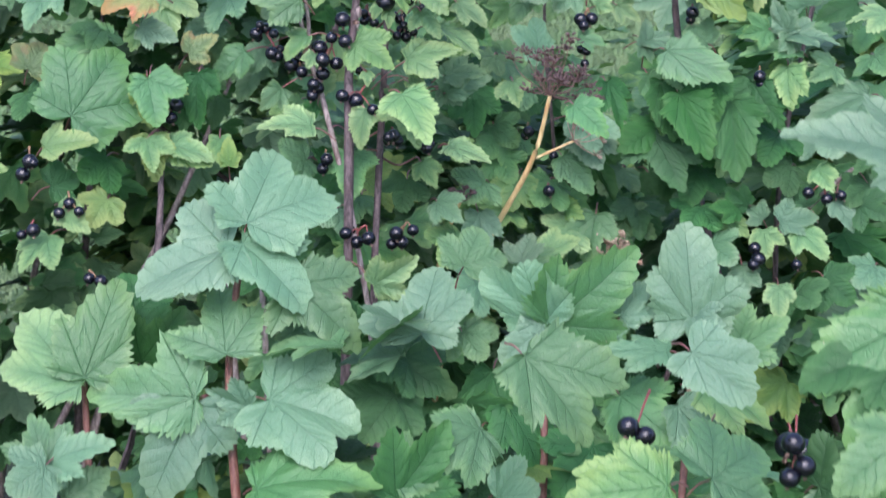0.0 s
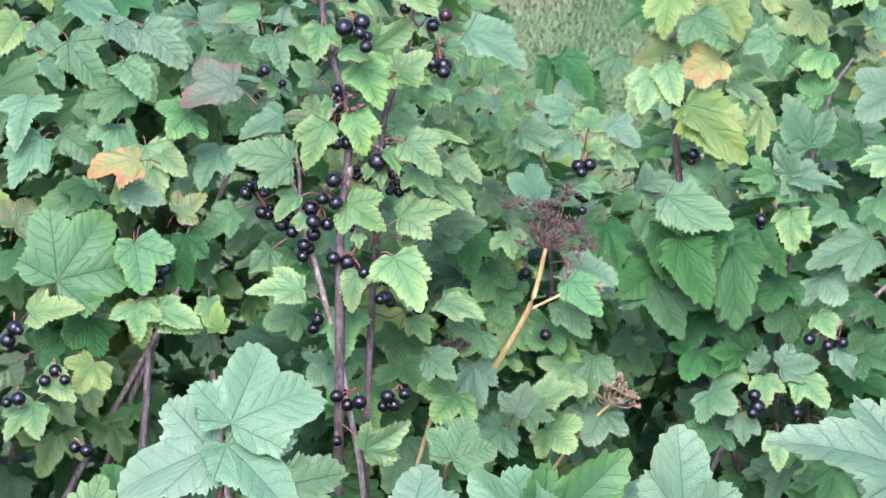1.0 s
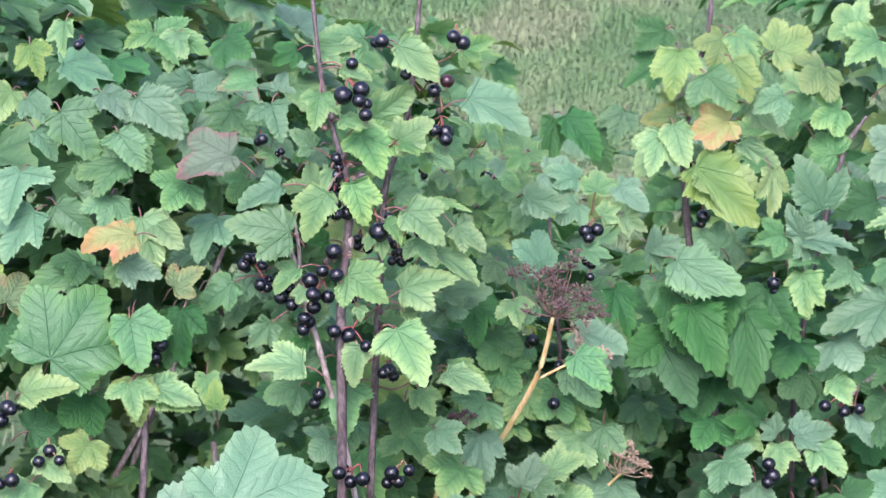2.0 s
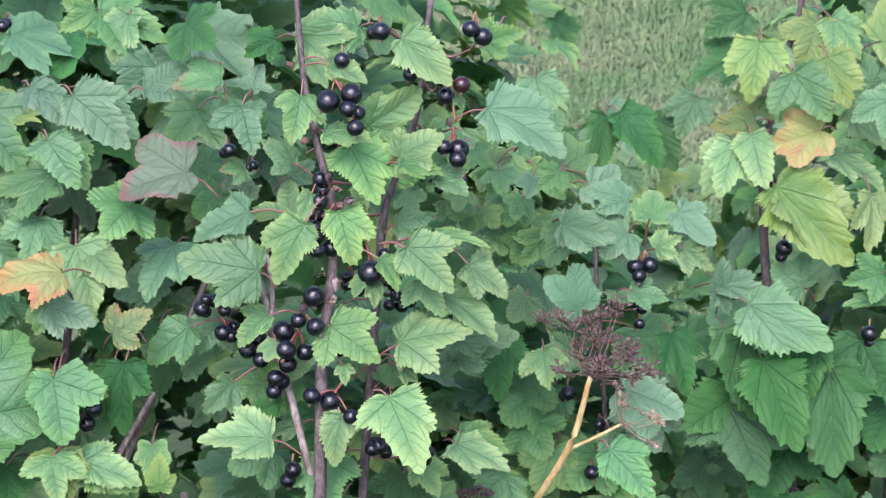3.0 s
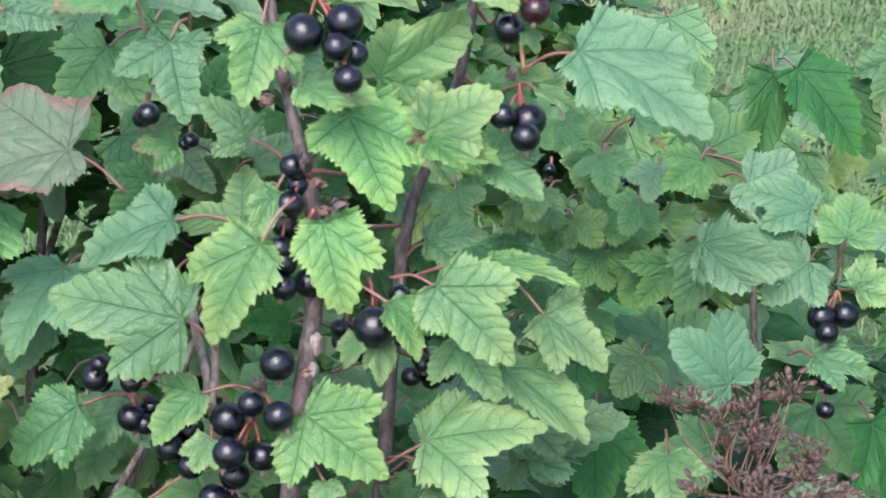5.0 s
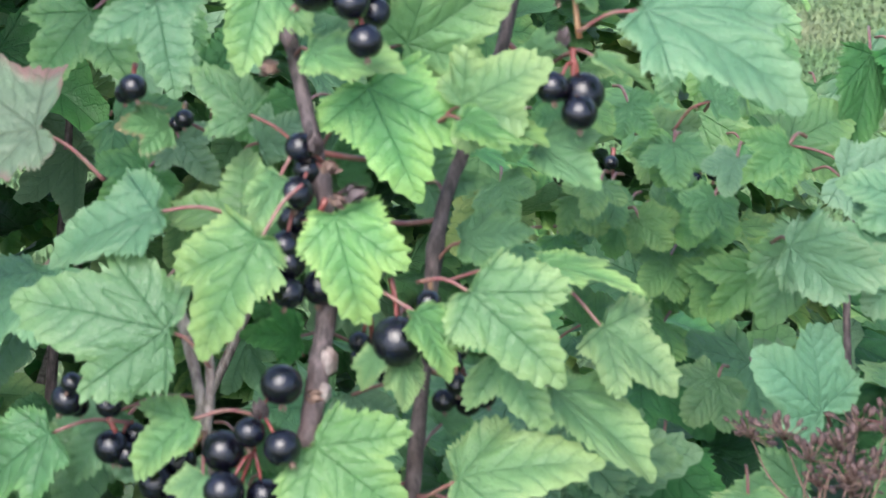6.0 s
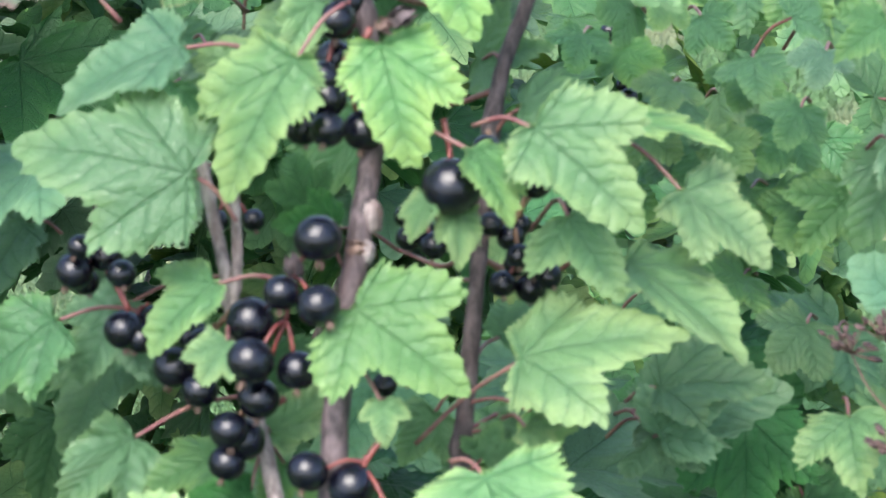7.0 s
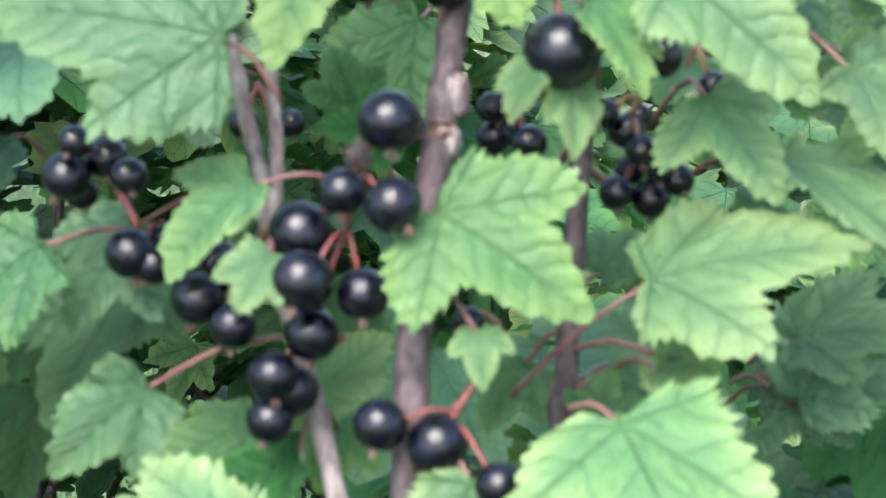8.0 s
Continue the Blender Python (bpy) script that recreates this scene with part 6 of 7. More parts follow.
lobed(left_shrub, (-0.1670, 0.1078, 0.9283), (-0.1666, 0.0903, 0.8958), (-0.1507, 0.0937, 0.9192), (-0.1772, 0.1039, 0.9100), "dark")
lobed(left_shrub, (-0.2667, 0.1802, 1.0413), (-0.2490, 0.1726, 1.0259), (-0.2504, 0.1798, 1.0376), (-0.2700, 0.1729, 1.0303), "bluish")
lobed(left_shrub, (-0.2612, 0.1717, 1.0230), (-0.2486, 0.1685, 1.0027), (-0.2481, 0.1783, 1.0166), (-0.2632, 0.1651, 1.0158), "bluish")
lobed(left_shrub, (-0.2446, 0.1720, 1.0355), (-0.2215, 0.1605, 1.0057), (-0.2183, 0.1774, 1.0367), (-0.2436, 0.1624, 1.0170), "green")
lobed(left_shrub, (-0.2037, 0.1676, 1.0249), (-0.1882, 0.1552, 0.9998), (-0.1863, 0.1650, 1.0162), (-0.2172, 0.1614, 1.0175), "green")
lobed(left_shrub, (-0.2184, 0.1776, 1.0463), (-0.1967, 0.1665, 1.0300), (-0.2006, 0.1781, 1.0404), (-0.2191, 0.1656, 1.0373), "bluish")
lobed(left_shrub, (-0.2055, 0.1598, 1.0084), (-0.2370, 0.1572, 0.9955), (-0.2224, 0.1425, 0.9899), (-0.2228, 0.1651, 1.0062), "green")
leaf(left_shrub, (-0.266, 0.200, 1.070), (-0.258, 0.190, 1.049), (0.16, -0.87, 0.47), 0.0229, "yellowish")
leaf(left_shrub, (-0.171, 0.198, 1.078), (-0.178, 0.187, 1.053), (-0.37, -0.80, 0.48), 0.0259, "light")
leaf(left_shrub, (-0.189, 0.203, 1.078), (-0.208, 0.198, 1.068), (0.02, -0.92, 0.39), 0.0214, "light")
lobed(left_shrub, (-0.1934, 0.1850, 1.0398), (-0.1649, 0.1771, 1.0183), (-0.1713, 0.1914, 1.0337), (-0.1949, 0.1716, 1.0292), "bluish")
leaf(left_shrub, (-0.244, 0.206, 1.083), (-0.245, 0.196, 1.062), (-0.41, -0.82, 0.40), 0.0185, "light")
lobed(left_shrub, (-0.1594, 0.1729, 1.0483), (-0.1426, 0.1774, 1.0429), (-0.1442, 0.1878, 1.0546), (-0.1599, 0.1810, 1.0570), "bluish")
lobed(left_shrub, (-0.2696, 0.1539, 1.0026), (-0.2768, 0.1299, 0.9765), (-0.2450, 0.1419, 1.0029), (-0.2899, 0.1552, 0.9941), "bluish")
lobed(left_shrub, (-0.2613, 0.1425, 0.9798), (-0.2807, 0.1259, 0.9512), (-0.2576, 0.1241, 0.9641), (-0.2887, 0.1461, 0.9661), "bluish")
lobed(left_shrub, (-0.2473, 0.1468, 0.9820), (-0.2223, 0.1420, 0.9623), (-0.2294, 0.1484, 0.9794), (-0.2544, 0.1400, 0.9690), "green")
leaf(left_shrub, (-0.214, 0.151, 0.986), (-0.218, 0.130, 0.969), (0.21, -0.64, 0.74), 0.0300, "green")
lobed(left_shrub, (-0.2256, 0.1321, 0.9447), (-0.2674, 0.1267, 0.9369), (-0.2393, 0.1220, 0.9364), (-0.2516, 0.1332, 0.9428), "green")
leaf(left_shrub, (-0.232, 0.136, 0.949), (-0.237, 0.114, 0.943), (0.34, -0.34, 0.88), 0.0301, "dark", broad=True)
lobed(left_shrub, (-0.1452, 0.0681, 0.8808), (-0.1452, 0.0763, 0.8983), (-0.1519, 0.0710, 0.8885), (-0.1374, 0.0723, 0.8879), "yellowish")
leaf(left_shrub, (-0.280, 0.125, 0.926), (-0.271, 0.142, 0.938), (0.28, -0.67, 0.68), 0.0294, "browning", broad=True)
# dark kind: its colour stands in for shade near the bottom
leaf(left_shrub, (-0.281, 0.123, 0.910), (-0.263, 0.102, 0.904), (-0.26, -0.46, 0.85), 0.0331, "dark", broad=True)
leaf(left_shrub, (-0.227, 0.089, 0.878), (-0.242, 0.069, 0.869), (0.33, -0.62, 0.71), 0.0363, "dark", broad=True)
leaf(left_shrub, (-0.259, 0.062, 0.869), (-0.243, 0.075, 0.869), (0.50, -0.59, 0.64), 0.0287, "dark", broad=True)
lobed(left_shrub, (-0.2538, 0.0537, 0.8567), (-0.2322, 0.0374, 0.8469), (-0.2361, 0.0490, 0.8582), (-0.2493, 0.0449, 0.8486), "light")
lobed(left_shrub, (-0.2609, 0.0462, 0.8404), (-0.2774, 0.0290, 0.8228), (-0.2551, 0.0213, 0.8276), (-0.2811, 0.0446, 0.8309), "light")
leaf(left_shrub, (-0.225, 0.070, 0.856), (-0.235, 0.054, 0.844), (0.24, -0.66, 0.71), 0.0290, "yellowish", broad=True)
leaf(left_shrub, (-0.167, 0.157, 0.992), (-0.179, 0.136, 0.985), (0.43, -0.50, 0.75), 0.0331, "green", broad=True)
lobed(left_shrub, (-0.1913, 0.1485, 0.9736), (-0.1673, 0.1253, 0.9621), (-0.1779, 0.1432, 0.9728), (-0.1934, 0.1302, 0.9597), "light")
leaf(left_shrub, (-0.186, 0.203, 1.076), (-0.149, 0.196, 1.063), (0.21, -0.53, 0.82), 0.0341, "green")
leaf(left_shrub, (-0.141, 0.196, 1.075), (-0.125, 0.178, 1.069), (-0.40, -0.54, 0.74), 0.0294, "dark", broad=True)
leaf(left_shrub, (-0.278, 0.189, 1.043), (-0.290, 0.165, 1.028), (0.36, -0.61, 0.71), 0.0333, "yellowish")
lobed(left_shrub, (-0.1956, 0.1713, 1.0450), (-0.1656, 0.1616, 1.0217), (-0.1716, 0.1757, 1.0430), (-0.1982, 0.1632, 1.0348), "bluish")
lobed(left_shrub, (-0.2123, 0.1763, 1.0455), (-0.2023, 0.1673, 1.0297), (-0.2004, 0.1767, 1.0419), (-0.2230, 0.1720, 1.0435), "bluish")
lobed(left_shrub, (-0.2065, 0.1555, 1.0274), (-0.1897, 0.1438, 1.0064), (-0.1890, 0.1530, 1.0181), (-0.2177, 0.1494, 1.0232), "green")
lobed(left_shrub, (-0.2346, 0.1555, 0.9882), (-0.2109, 0.1745, 1.0030), (-0.2327, 0.1688, 1.0040), (-0.2137, 0.1638, 0.9909), "green")
lobed(left_shrub, (-0.1946, 0.1446, 0.9741), (-0.1827, 0.1242, 0.9459), (-0.1728, 0.1371, 0.9584), (-0.2025, 0.1269, 0.9551), "light", fold=0.4)
lobed(left_shrub, (-0.2018, 0.1066, 0.9612), (-0.1778, 0.1050, 0.9519), (-0.1927, 0.1114, 0.9638), (-0.1939, 0.0974, 0.9482), "bluish")
lobed(left_shrub, (-0.1963, 0.0830, 0.9336), (-0.1892, 0.0617, 0.9085), (-0.1714, 0.0815, 0.9247), (-0.2068, 0.0734, 0.9263), "green", broad=True)
lobed(left_shrub, (-0.1757, 0.1216, 0.9186), (-0.1772, 0.0967, 0.8916), (-0.1591, 0.1143, 0.9062), (-0.1831, 0.1063, 0.9037), "dark")
lobed(left_shrub, (-0.1823, 0.0719, 0.8901), (-0.1545, 0.0689, 0.8798), (-0.1777, 0.0796, 0.8968), (-0.1668, 0.0687, 0.8828), "light")
lobed(left_shrub, (-0.1967, 0.0648, 0.8997), (-0.1911, 0.0497, 0.8827), (-0.1784, 0.0612, 0.8908), (-0.2105, 0.0557, 0.8944), "light")
lobed(left_shrub, (-0.1530, 0.0954, 0.8883), (-0.1516, 0.0825, 0.8747), (-0.1443, 0.0903, 0.8811), (-0.1603, 0.0879, 0.8822), "light", broad=True)
lobed(left_shrub, (-0.1749, 0.2790, 1.0144), (-0.1988, 0.2629, 1.0017), (-0.1765, 0.2703, 1.0026), (-0.1991, 0.2729, 1.0160), "bluish")
berries(left_shrub, (-0.272, 0.067, 0.894), [(-0.271, 0.059, 0.887, 0.0050), (-0.276, 0.059, 0.878, 0.0050), (-0.268, 0.056, 0.887, 0.0035)])
berries(left_shrub, (-0.269, 0.047, 0.851), [(-0.268, 0.038, 0.848, 0.0047), (-0.276, 0.040, 0.844, 0.0035)])
berries(left_shrub, (-0.247, 0.055, 0.868), [(-0.252, 0.045, 0.857, 0.0039), (-0.246, 0.051, 0.861, 0.0043), (-0.239, 0.043, 0.859, 0.0035)])
berries(left_shrub, (-0.180, 0.096, 0.918), [(-0.179, 0.087, 0.915, 0.0047), (-0.183, 0.087, 0.906, 0.0043), (-0.187, 0.082, 0.911, 0.0032)])
berries(left_shrub, (-0.234, 0.034, 0.822), [(-0.225, 0.024, 0.819, 0.0043), (-0.233, 0.028, 0.819, 0.0039)])
berries(left_shrub, (-0.234, 0.206, 1.074), [(-0.235, 0.197, 1.071, 0.0033), (-0.234, 0.201, 1.071, 0.0030)])

# the low shrub in front
stem(front_shrub, [(-0.119, -0.091, 0.911), (-0.124, -0.102, 0.888), (-0.130, -0.125, 0.838), (-0.128, -0.147, 0.792)], 0.0016, 0.0022, "reddish", True)
stem(front_shrub, [(0.047, -0.112, 0.855), (0.050, -0.126, 0.824), (0.049, -0.151, 0.772)], 0.0016, 0.0022, "reddish", True)
stem(front_shrub, [(0.136, -0.113, 0.865), (0.134, -0.121, 0.847), (0.131, -0.141, 0.803)], 0.0014, 0.002, "reddish", True)
stem(front_shrub, [(-0.212, -0.120, 0.850), (-0.212, -0.132, 0.824), (-0.209, -0.155, 0.774)], 0.0014, 0.002, "reddish", True)
lobed(front_shrub, (-0.1187, -0.1051, 0.9159), (-0.1033, -0.0620, 0.9412), (-0.1405, -0.0937, 0.9318), (-0.0728, -0.0747, 0.9212), "mint", (-0.122, -0.106, 0.897))
lobed(front_shrub, (-0.1298, -0.1118, 0.9025), (-0.1826, -0.1219, 0.8805), (-0.1579, -0.1242, 0.8851), (-0.1554, -0.0852, 0.9171), "mint")
lobed(front_shrub, (-0.1209, -0.1107, 0.9051), (-0.0833, -0.1329, 0.8721), (-0.0866, -0.0947, 0.8995), (-0.1267, -0.1292, 0.8955), "mint")
lobed(front_shrub, (-0.0922, -0.1205, 0.8841), (-0.0536, -0.1293, 0.8469), (-0.0547, -0.1002, 0.8817), (-0.1045, -0.1441, 0.8649), "green")
lobed(front_shrub, (-0.1303, -0.1365, 0.8491), (-0.1366, -0.0981, 0.8753), (-0.1646, -0.1276, 0.8567), (-0.1120, -0.1101, 0.8660), "green")
lobed(front_shrub, (-0.1475, -0.1467, 0.8265), (-0.2102, -0.1456, 0.8280), (-0.1846, -0.1548, 0.8150), (-0.1678, -0.1252, 0.8569), "green")
lobed(front_shrub, (-0.1487, -0.1486, 0.8224), (-0.1721, -0.1711, 0.7748), (-0.1291, -0.1589, 0.7977), (-0.1848, -0.1530, 0.8162), "mint")
lobed(front_shrub, (-0.1055, -0.1473, 0.8253), (-0.0529, -0.1659, 0.8154), (-0.0698, -0.1277, 0.8403), (-0.0652, -0.1764, 0.8076), "mint")
leaf(front_shrub, (-0.118, -0.149, 0.822), (-0.143, -0.145, 0.831), (-0.08, -0.97, 0.21), 0.0253, "mint")
lobed(front_shrub, (-0.0206, -0.1318, 0.8603), (-0.0107, -0.0952, 0.8855), (-0.0550, -0.1179, 0.8662), (0.0056, -0.1136, 0.8749), "mint", (-0.009, -0.131, 0.841))
lobed(front_shrub, (0.0520, -0.1293, 0.8637), (0.1020, -0.1108, 0.9032), (0.0552, -0.1213, 0.9045), (0.0973, -0.1201, 0.8567), "green")
lobed(front_shrub, (0.0494, -0.1293, 0.8655), (0.0138, -0.1152, 0.8905), (0.0257, -0.1219, 0.8689), (0.0364, -0.1203, 0.9005), "mint")
lobed(front_shrub, (0.0484, -0.1304, 0.8625), (0.0236, -0.1378, 0.8448), (0.0356, -0.1455, 0.8338), (0.0408, -0.1287, 0.8638), "mint")
lobed(front_shrub, (0.1326, -0.1281, 0.8663), (0.1275, -0.1044, 0.9178), (0.1124, -0.1144, 0.8923), (0.1615, -0.1218, 0.8866), "mint", (0.133, -0.126, 0.853))
leaf(front_shrub, (0.134, -0.127, 0.869), (0.152, -0.143, 0.861), (-0.32, -0.68, 0.66), 0.0293, "mint")
lobed(front_shrub, (-0.2098, -0.1418, 0.8367), (-0.1920, -0.0981, 0.8803), (-0.2247, -0.1201, 0.8637), (-0.1865, -0.1237, 0.8512), "green")
lobed(front_shrub, (-0.2123, -0.1440, 0.8329), (-0.2629, -0.1223, 0.8339), (-0.2306, -0.1526, 0.8246), (-0.2527, -0.0933, 0.8513), "light")
lobed(front_shrub, (0.0344, -0.2174, 0.8883), (0.0702, -0.2399, 0.8470), (0.0864, -0.2126, 0.8664), (0.0362, -0.2453, 0.8590), "green")
leaf(front_shrub, (0.020, -0.114, 0.826), (0.010, -0.134, 0.784), (-0.52, -0.71, 0.46), 0.0418, "dark")
leaf(front_shrub, (0.029, -0.131, 0.813), (0.049, -0.149, 0.774), (0.37, -0.76, 0.54), 0.0458, "dark")
leaf(front_shrub, (0.099, -0.307, 0.863), (0.053, -0.303, 0.870), (0.10, -0.45, 0.89), 0.0422, "light")
leaf(front_shrub, (0.136, -0.172, 0.845), (0.174, -0.182, 0.823), (0.31, -0.52, 0.79), 0.0380, "light")
leaf(front_shrub, (0.123, -0.305, 0.866), (0.152, -0.273, 0.866), (0.43, -0.39, 0.81), 0.0526, "green", broad=True)
leaf(front_shrub, (0.187, -0.407, 1.073), (0.129, -0.401, 1.086), (0.13, -0.51, 0.85), 0.0493, "bluish")
leaf(front_shrub, (0.174, -0.457, 1.014), (0.128, -0.465, 0.997), (-0.20, -0.53, 0.82), 0.0483, "dark")
leaf(front_shrub, (0.165, -0.515, 1.007), (0.135, -0.525, 0.986), (-0.17, -0.78, 0.60), 0.0403, "green")
leaf(front_shrub, (0.117, -0.145, 0.855), (0.076, -0.146, 0.852), (-0.07, -0.29, 0.95), 0.0291, "mint")
leaf(front_shrub, (-0.035, -0.179, 0.781), (-0.003, -0.161, 0.821), (0.22, -0.94, 0.26), 0.0519, "dark")
leaf(front_shrub, (-0.111, -0.186, 0.790), (-0.038, -0.186, 0.790), (-0.01, -0.37, 0.93), 0.0622, "green")
leaf(front_shrub, (-0.227, -0.189, 0.808), (-0.237, -0.167, 0.829), (0.10, -0.68, 0.73), 0.0348, "green")
leaf(front_shrub, (-0.225, -0.189, 0.808), (-0.189, -0.183, 0.819), (-0.18, -0.54, 0.83), 0.0357, "mint")
leaf(front_shrub, (-0.225, -0.198, 0.812), (-0.244, -0.213, 0.803), (0.28, -0.70, 0.65), 0.0345, "mint", broad=True)
leaf(front_shrub, (-0.214, -0.197, 0.790), (-0.192, -0.179, 0.800), (0.27, -0.70, 0.66), 0.0348, "green")
leaf(front_shrub, (-0.035, -0.175, 0.790), (-0.006, -0.155, 0.804), (0.16, -0.71, 0.69), 0.0411, "green")
leaf(front_shrub, (0.093, -0.119, 0.864), (0.110, -0.100, 0.879), (0.08, -0.69, 0.72), 0.0308, "mint")
leaf(front_shrub, (0.080, -0.124, 0.852), (0.100, -0.120, 0.861), (-0.07, -0.83, 0.55), 0.0225, "mint")
leaf(front_shrub, (0.004, -0.079, 0.877), (0.014, -0.055, 0.890), (0.18, -0.51, 0.84), 0.0362, "green", broad=True)
leaf(front_shrub, (0.022, -0.179, 0.781), (0.046, -0.192, 0.792), (-0.57, -0.66, 0.48), 0.0379, "mint", broad=True)
# dark ones among these: shade of the gaps given as leaf colour
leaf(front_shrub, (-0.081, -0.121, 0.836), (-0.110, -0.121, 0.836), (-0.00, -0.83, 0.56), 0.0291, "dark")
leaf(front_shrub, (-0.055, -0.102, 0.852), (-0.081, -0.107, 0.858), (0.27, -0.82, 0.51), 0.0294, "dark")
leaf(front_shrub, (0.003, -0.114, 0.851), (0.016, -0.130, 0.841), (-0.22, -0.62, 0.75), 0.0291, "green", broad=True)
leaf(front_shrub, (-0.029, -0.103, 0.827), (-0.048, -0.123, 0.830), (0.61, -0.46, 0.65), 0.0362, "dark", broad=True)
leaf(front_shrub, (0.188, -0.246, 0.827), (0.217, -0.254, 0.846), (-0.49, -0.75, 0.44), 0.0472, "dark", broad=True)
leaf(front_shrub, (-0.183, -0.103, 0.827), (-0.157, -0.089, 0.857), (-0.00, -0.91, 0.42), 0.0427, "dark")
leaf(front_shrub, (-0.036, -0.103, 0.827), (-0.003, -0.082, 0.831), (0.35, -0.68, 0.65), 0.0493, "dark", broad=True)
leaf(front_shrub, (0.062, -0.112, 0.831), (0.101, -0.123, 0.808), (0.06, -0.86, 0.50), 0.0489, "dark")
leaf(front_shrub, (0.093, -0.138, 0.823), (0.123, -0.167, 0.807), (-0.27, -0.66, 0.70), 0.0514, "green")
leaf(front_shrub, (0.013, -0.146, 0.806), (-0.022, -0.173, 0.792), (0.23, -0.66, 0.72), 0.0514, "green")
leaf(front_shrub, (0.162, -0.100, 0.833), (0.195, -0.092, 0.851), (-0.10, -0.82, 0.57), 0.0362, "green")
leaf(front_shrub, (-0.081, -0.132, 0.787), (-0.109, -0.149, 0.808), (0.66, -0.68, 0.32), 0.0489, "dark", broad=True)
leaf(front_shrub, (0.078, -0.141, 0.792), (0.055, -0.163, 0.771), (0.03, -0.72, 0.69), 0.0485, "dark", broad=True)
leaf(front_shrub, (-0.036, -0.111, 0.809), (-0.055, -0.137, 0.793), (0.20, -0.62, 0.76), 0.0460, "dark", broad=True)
leaf(front_shrub, (0.123, -0.158, 0.827), (0.145, -0.173, 0.795), (0.36, -0.72, 0.59), 0.0384, "mint")
leaf(front_shrub, (-0.187, -0.092, 0.851), (-0.169, -0.070, 0.862), (0.32, -0.64, 0.70), 0.0395, "dark", broad=True)
lobed(front_shrub, (0.1811, -0.4581, 1.0290), (0.1582, -0.4929, 0.9595), (0.1925, -0.4802, 1.0005), (0.1383, -0.4578, 1.0038), "green")
lobed(front_shrub, (0.0892, -0.3986, 0.9164), (0.0426, -0.3984, 0.9100), (0.0715, -0.4100, 0.9008), (0.0662, -0.3846, 0.9290), "light")
lobed(front_shrub, (0.1171, -0.2495, 0.9069), (0.1485, -0.2686, 0.8881), (0.1492, -0.2570, 0.9028), (0.1236, -0.2618, 0.8925), "mint")
berries(front_shrub, (0.0997, -0.2216, 0.8712), [(0.0867, -0.2471, 0.8630, 0.0058), (0.0954, -0.2491, 0.8588, 0.0054)])
berries(front_shrub, (0.1337, -0.2272, 0.8591), [(0.1274, -0.2492, 0.8589, 0.0056)])
berries(front_shrub, (0.1766, -0.2274, 0.8592), [(0.1715, -0.2510, 0.8553, 0.0062), (0.1774, -0.2558, 0.8447, 0.0060), (0.1698, -0.2582, 0.8394, 0.0056)])
berries(front_shrub, (0.112, -0.113, 0.809), [(0.100, -0.127, 0.797, 0.0072), (0.112, -0.122, 0.800, 0.0072), (0.124, -0.132, 0.795, 0.0072)])
berries(front_shrub, (0.186, -0.155, 0.815), [(0.185, -0.167, 0.807, 0.0082), (0.193, -0.165, 0.802, 0.0082)])


# ---- dry seed heads ----
lobed(far_shrub, (0.1883, 0.2807, 0.9836), (0.1617, 0.2773, 0.9744), (0.1727, 0.2707, 0.9675), (0.1694, 0.2868, 0.9885), "yellow", fold=0.3, broad=True)
lobed(far_shrub, (0.1729, 0.2883, 1.0142), (0.1927, 0.2715, 0.9938), (0.1950, 0.2798, 1.0058), (0.1620, 0.2754, 0.9943), "green")
lobed(far_shrub, (0.1557, 0.3110, 1.0226), (0.1500, 0.2922, 0.9945), (0.1706, 0.2995, 1.0080), (0.1369, 0.3011, 1.0055), "yellowish", bend=0.6)
lobed(far_shrub, (0.1430, 0.2833, 0.9724), (0.1348, 0.2663, 0.9487), (0.1531, 0.2688, 0.9542), (0.1259, 0.2770, 0.9619), "light")
lobed(far_shrub, (0.1518, 0.2820, 0.9794), (0.1601, 0.2623, 0.9541), (0.1659, 0.2762, 0.9736), (0.1409, 0.2773, 0.9718), "light")
lobed(far_shrub, (0.1548, 0.2995, 0.9800), (0.1300, 0.2988, 0.9759), (0.1444, 0.2934, 0.9704), (0.1404, 0.3043, 0.9847), "browning")
lobed(far_shrub, (0.1664, 0.2693, 0.9543), (0.2081, 0.2397, 0.9221), (0.1990, 0.2606, 0.9477), (0.1742, 0.2541, 0.9358), "yellowish", fold=0.45)
lobed(far_shrub, (0.1932, 0.3092, 1.0150), (0.2047, 0.2919, 0.9924), (0.2125, 0.2970, 1.0012), (0.1882, 0.2963, 0.9955), "yellowish")
lobed(far_shrub, (0.2279, 0.3000, 0.9940), (0.2062, 0.2954, 0.9827), (0.2241, 0.2878, 0.9763), (0.2088, 0.3022, 0.9927), "bluish")
lobed(broad_shrub, (0.1487, 0.2333, 0.8785), (0.1566, 0.2023, 0.8441), (0.1647, 0.2232, 0.8688), (0.1458, 0.2163, 0.8589), "dark", fold=0.45)
lobed(broad_shrub, (0.1600, 0.2151, 0.8753), (0.1805, 0.1801, 0.8386), (0.1800, 0.2027, 0.8638), (0.1564, 0.1983, 0.8560), "dark", fold=0.45)
lobed(broad_shrub, (0.1512, 0.2248, 0.9049), (0.1962, 0.2069, 0.8892), (0.1663, 0.2241, 0.9058), (0.1738, 0.2060, 0.8855), "green")
lobed(broad_shrub, (0.1438, 0.2195, 0.8429), (0.1638, 0.1885, 0.8114), (0.1758, 0.2012, 0.8263), (0.1217, 0.2049, 0.8249), "dark")
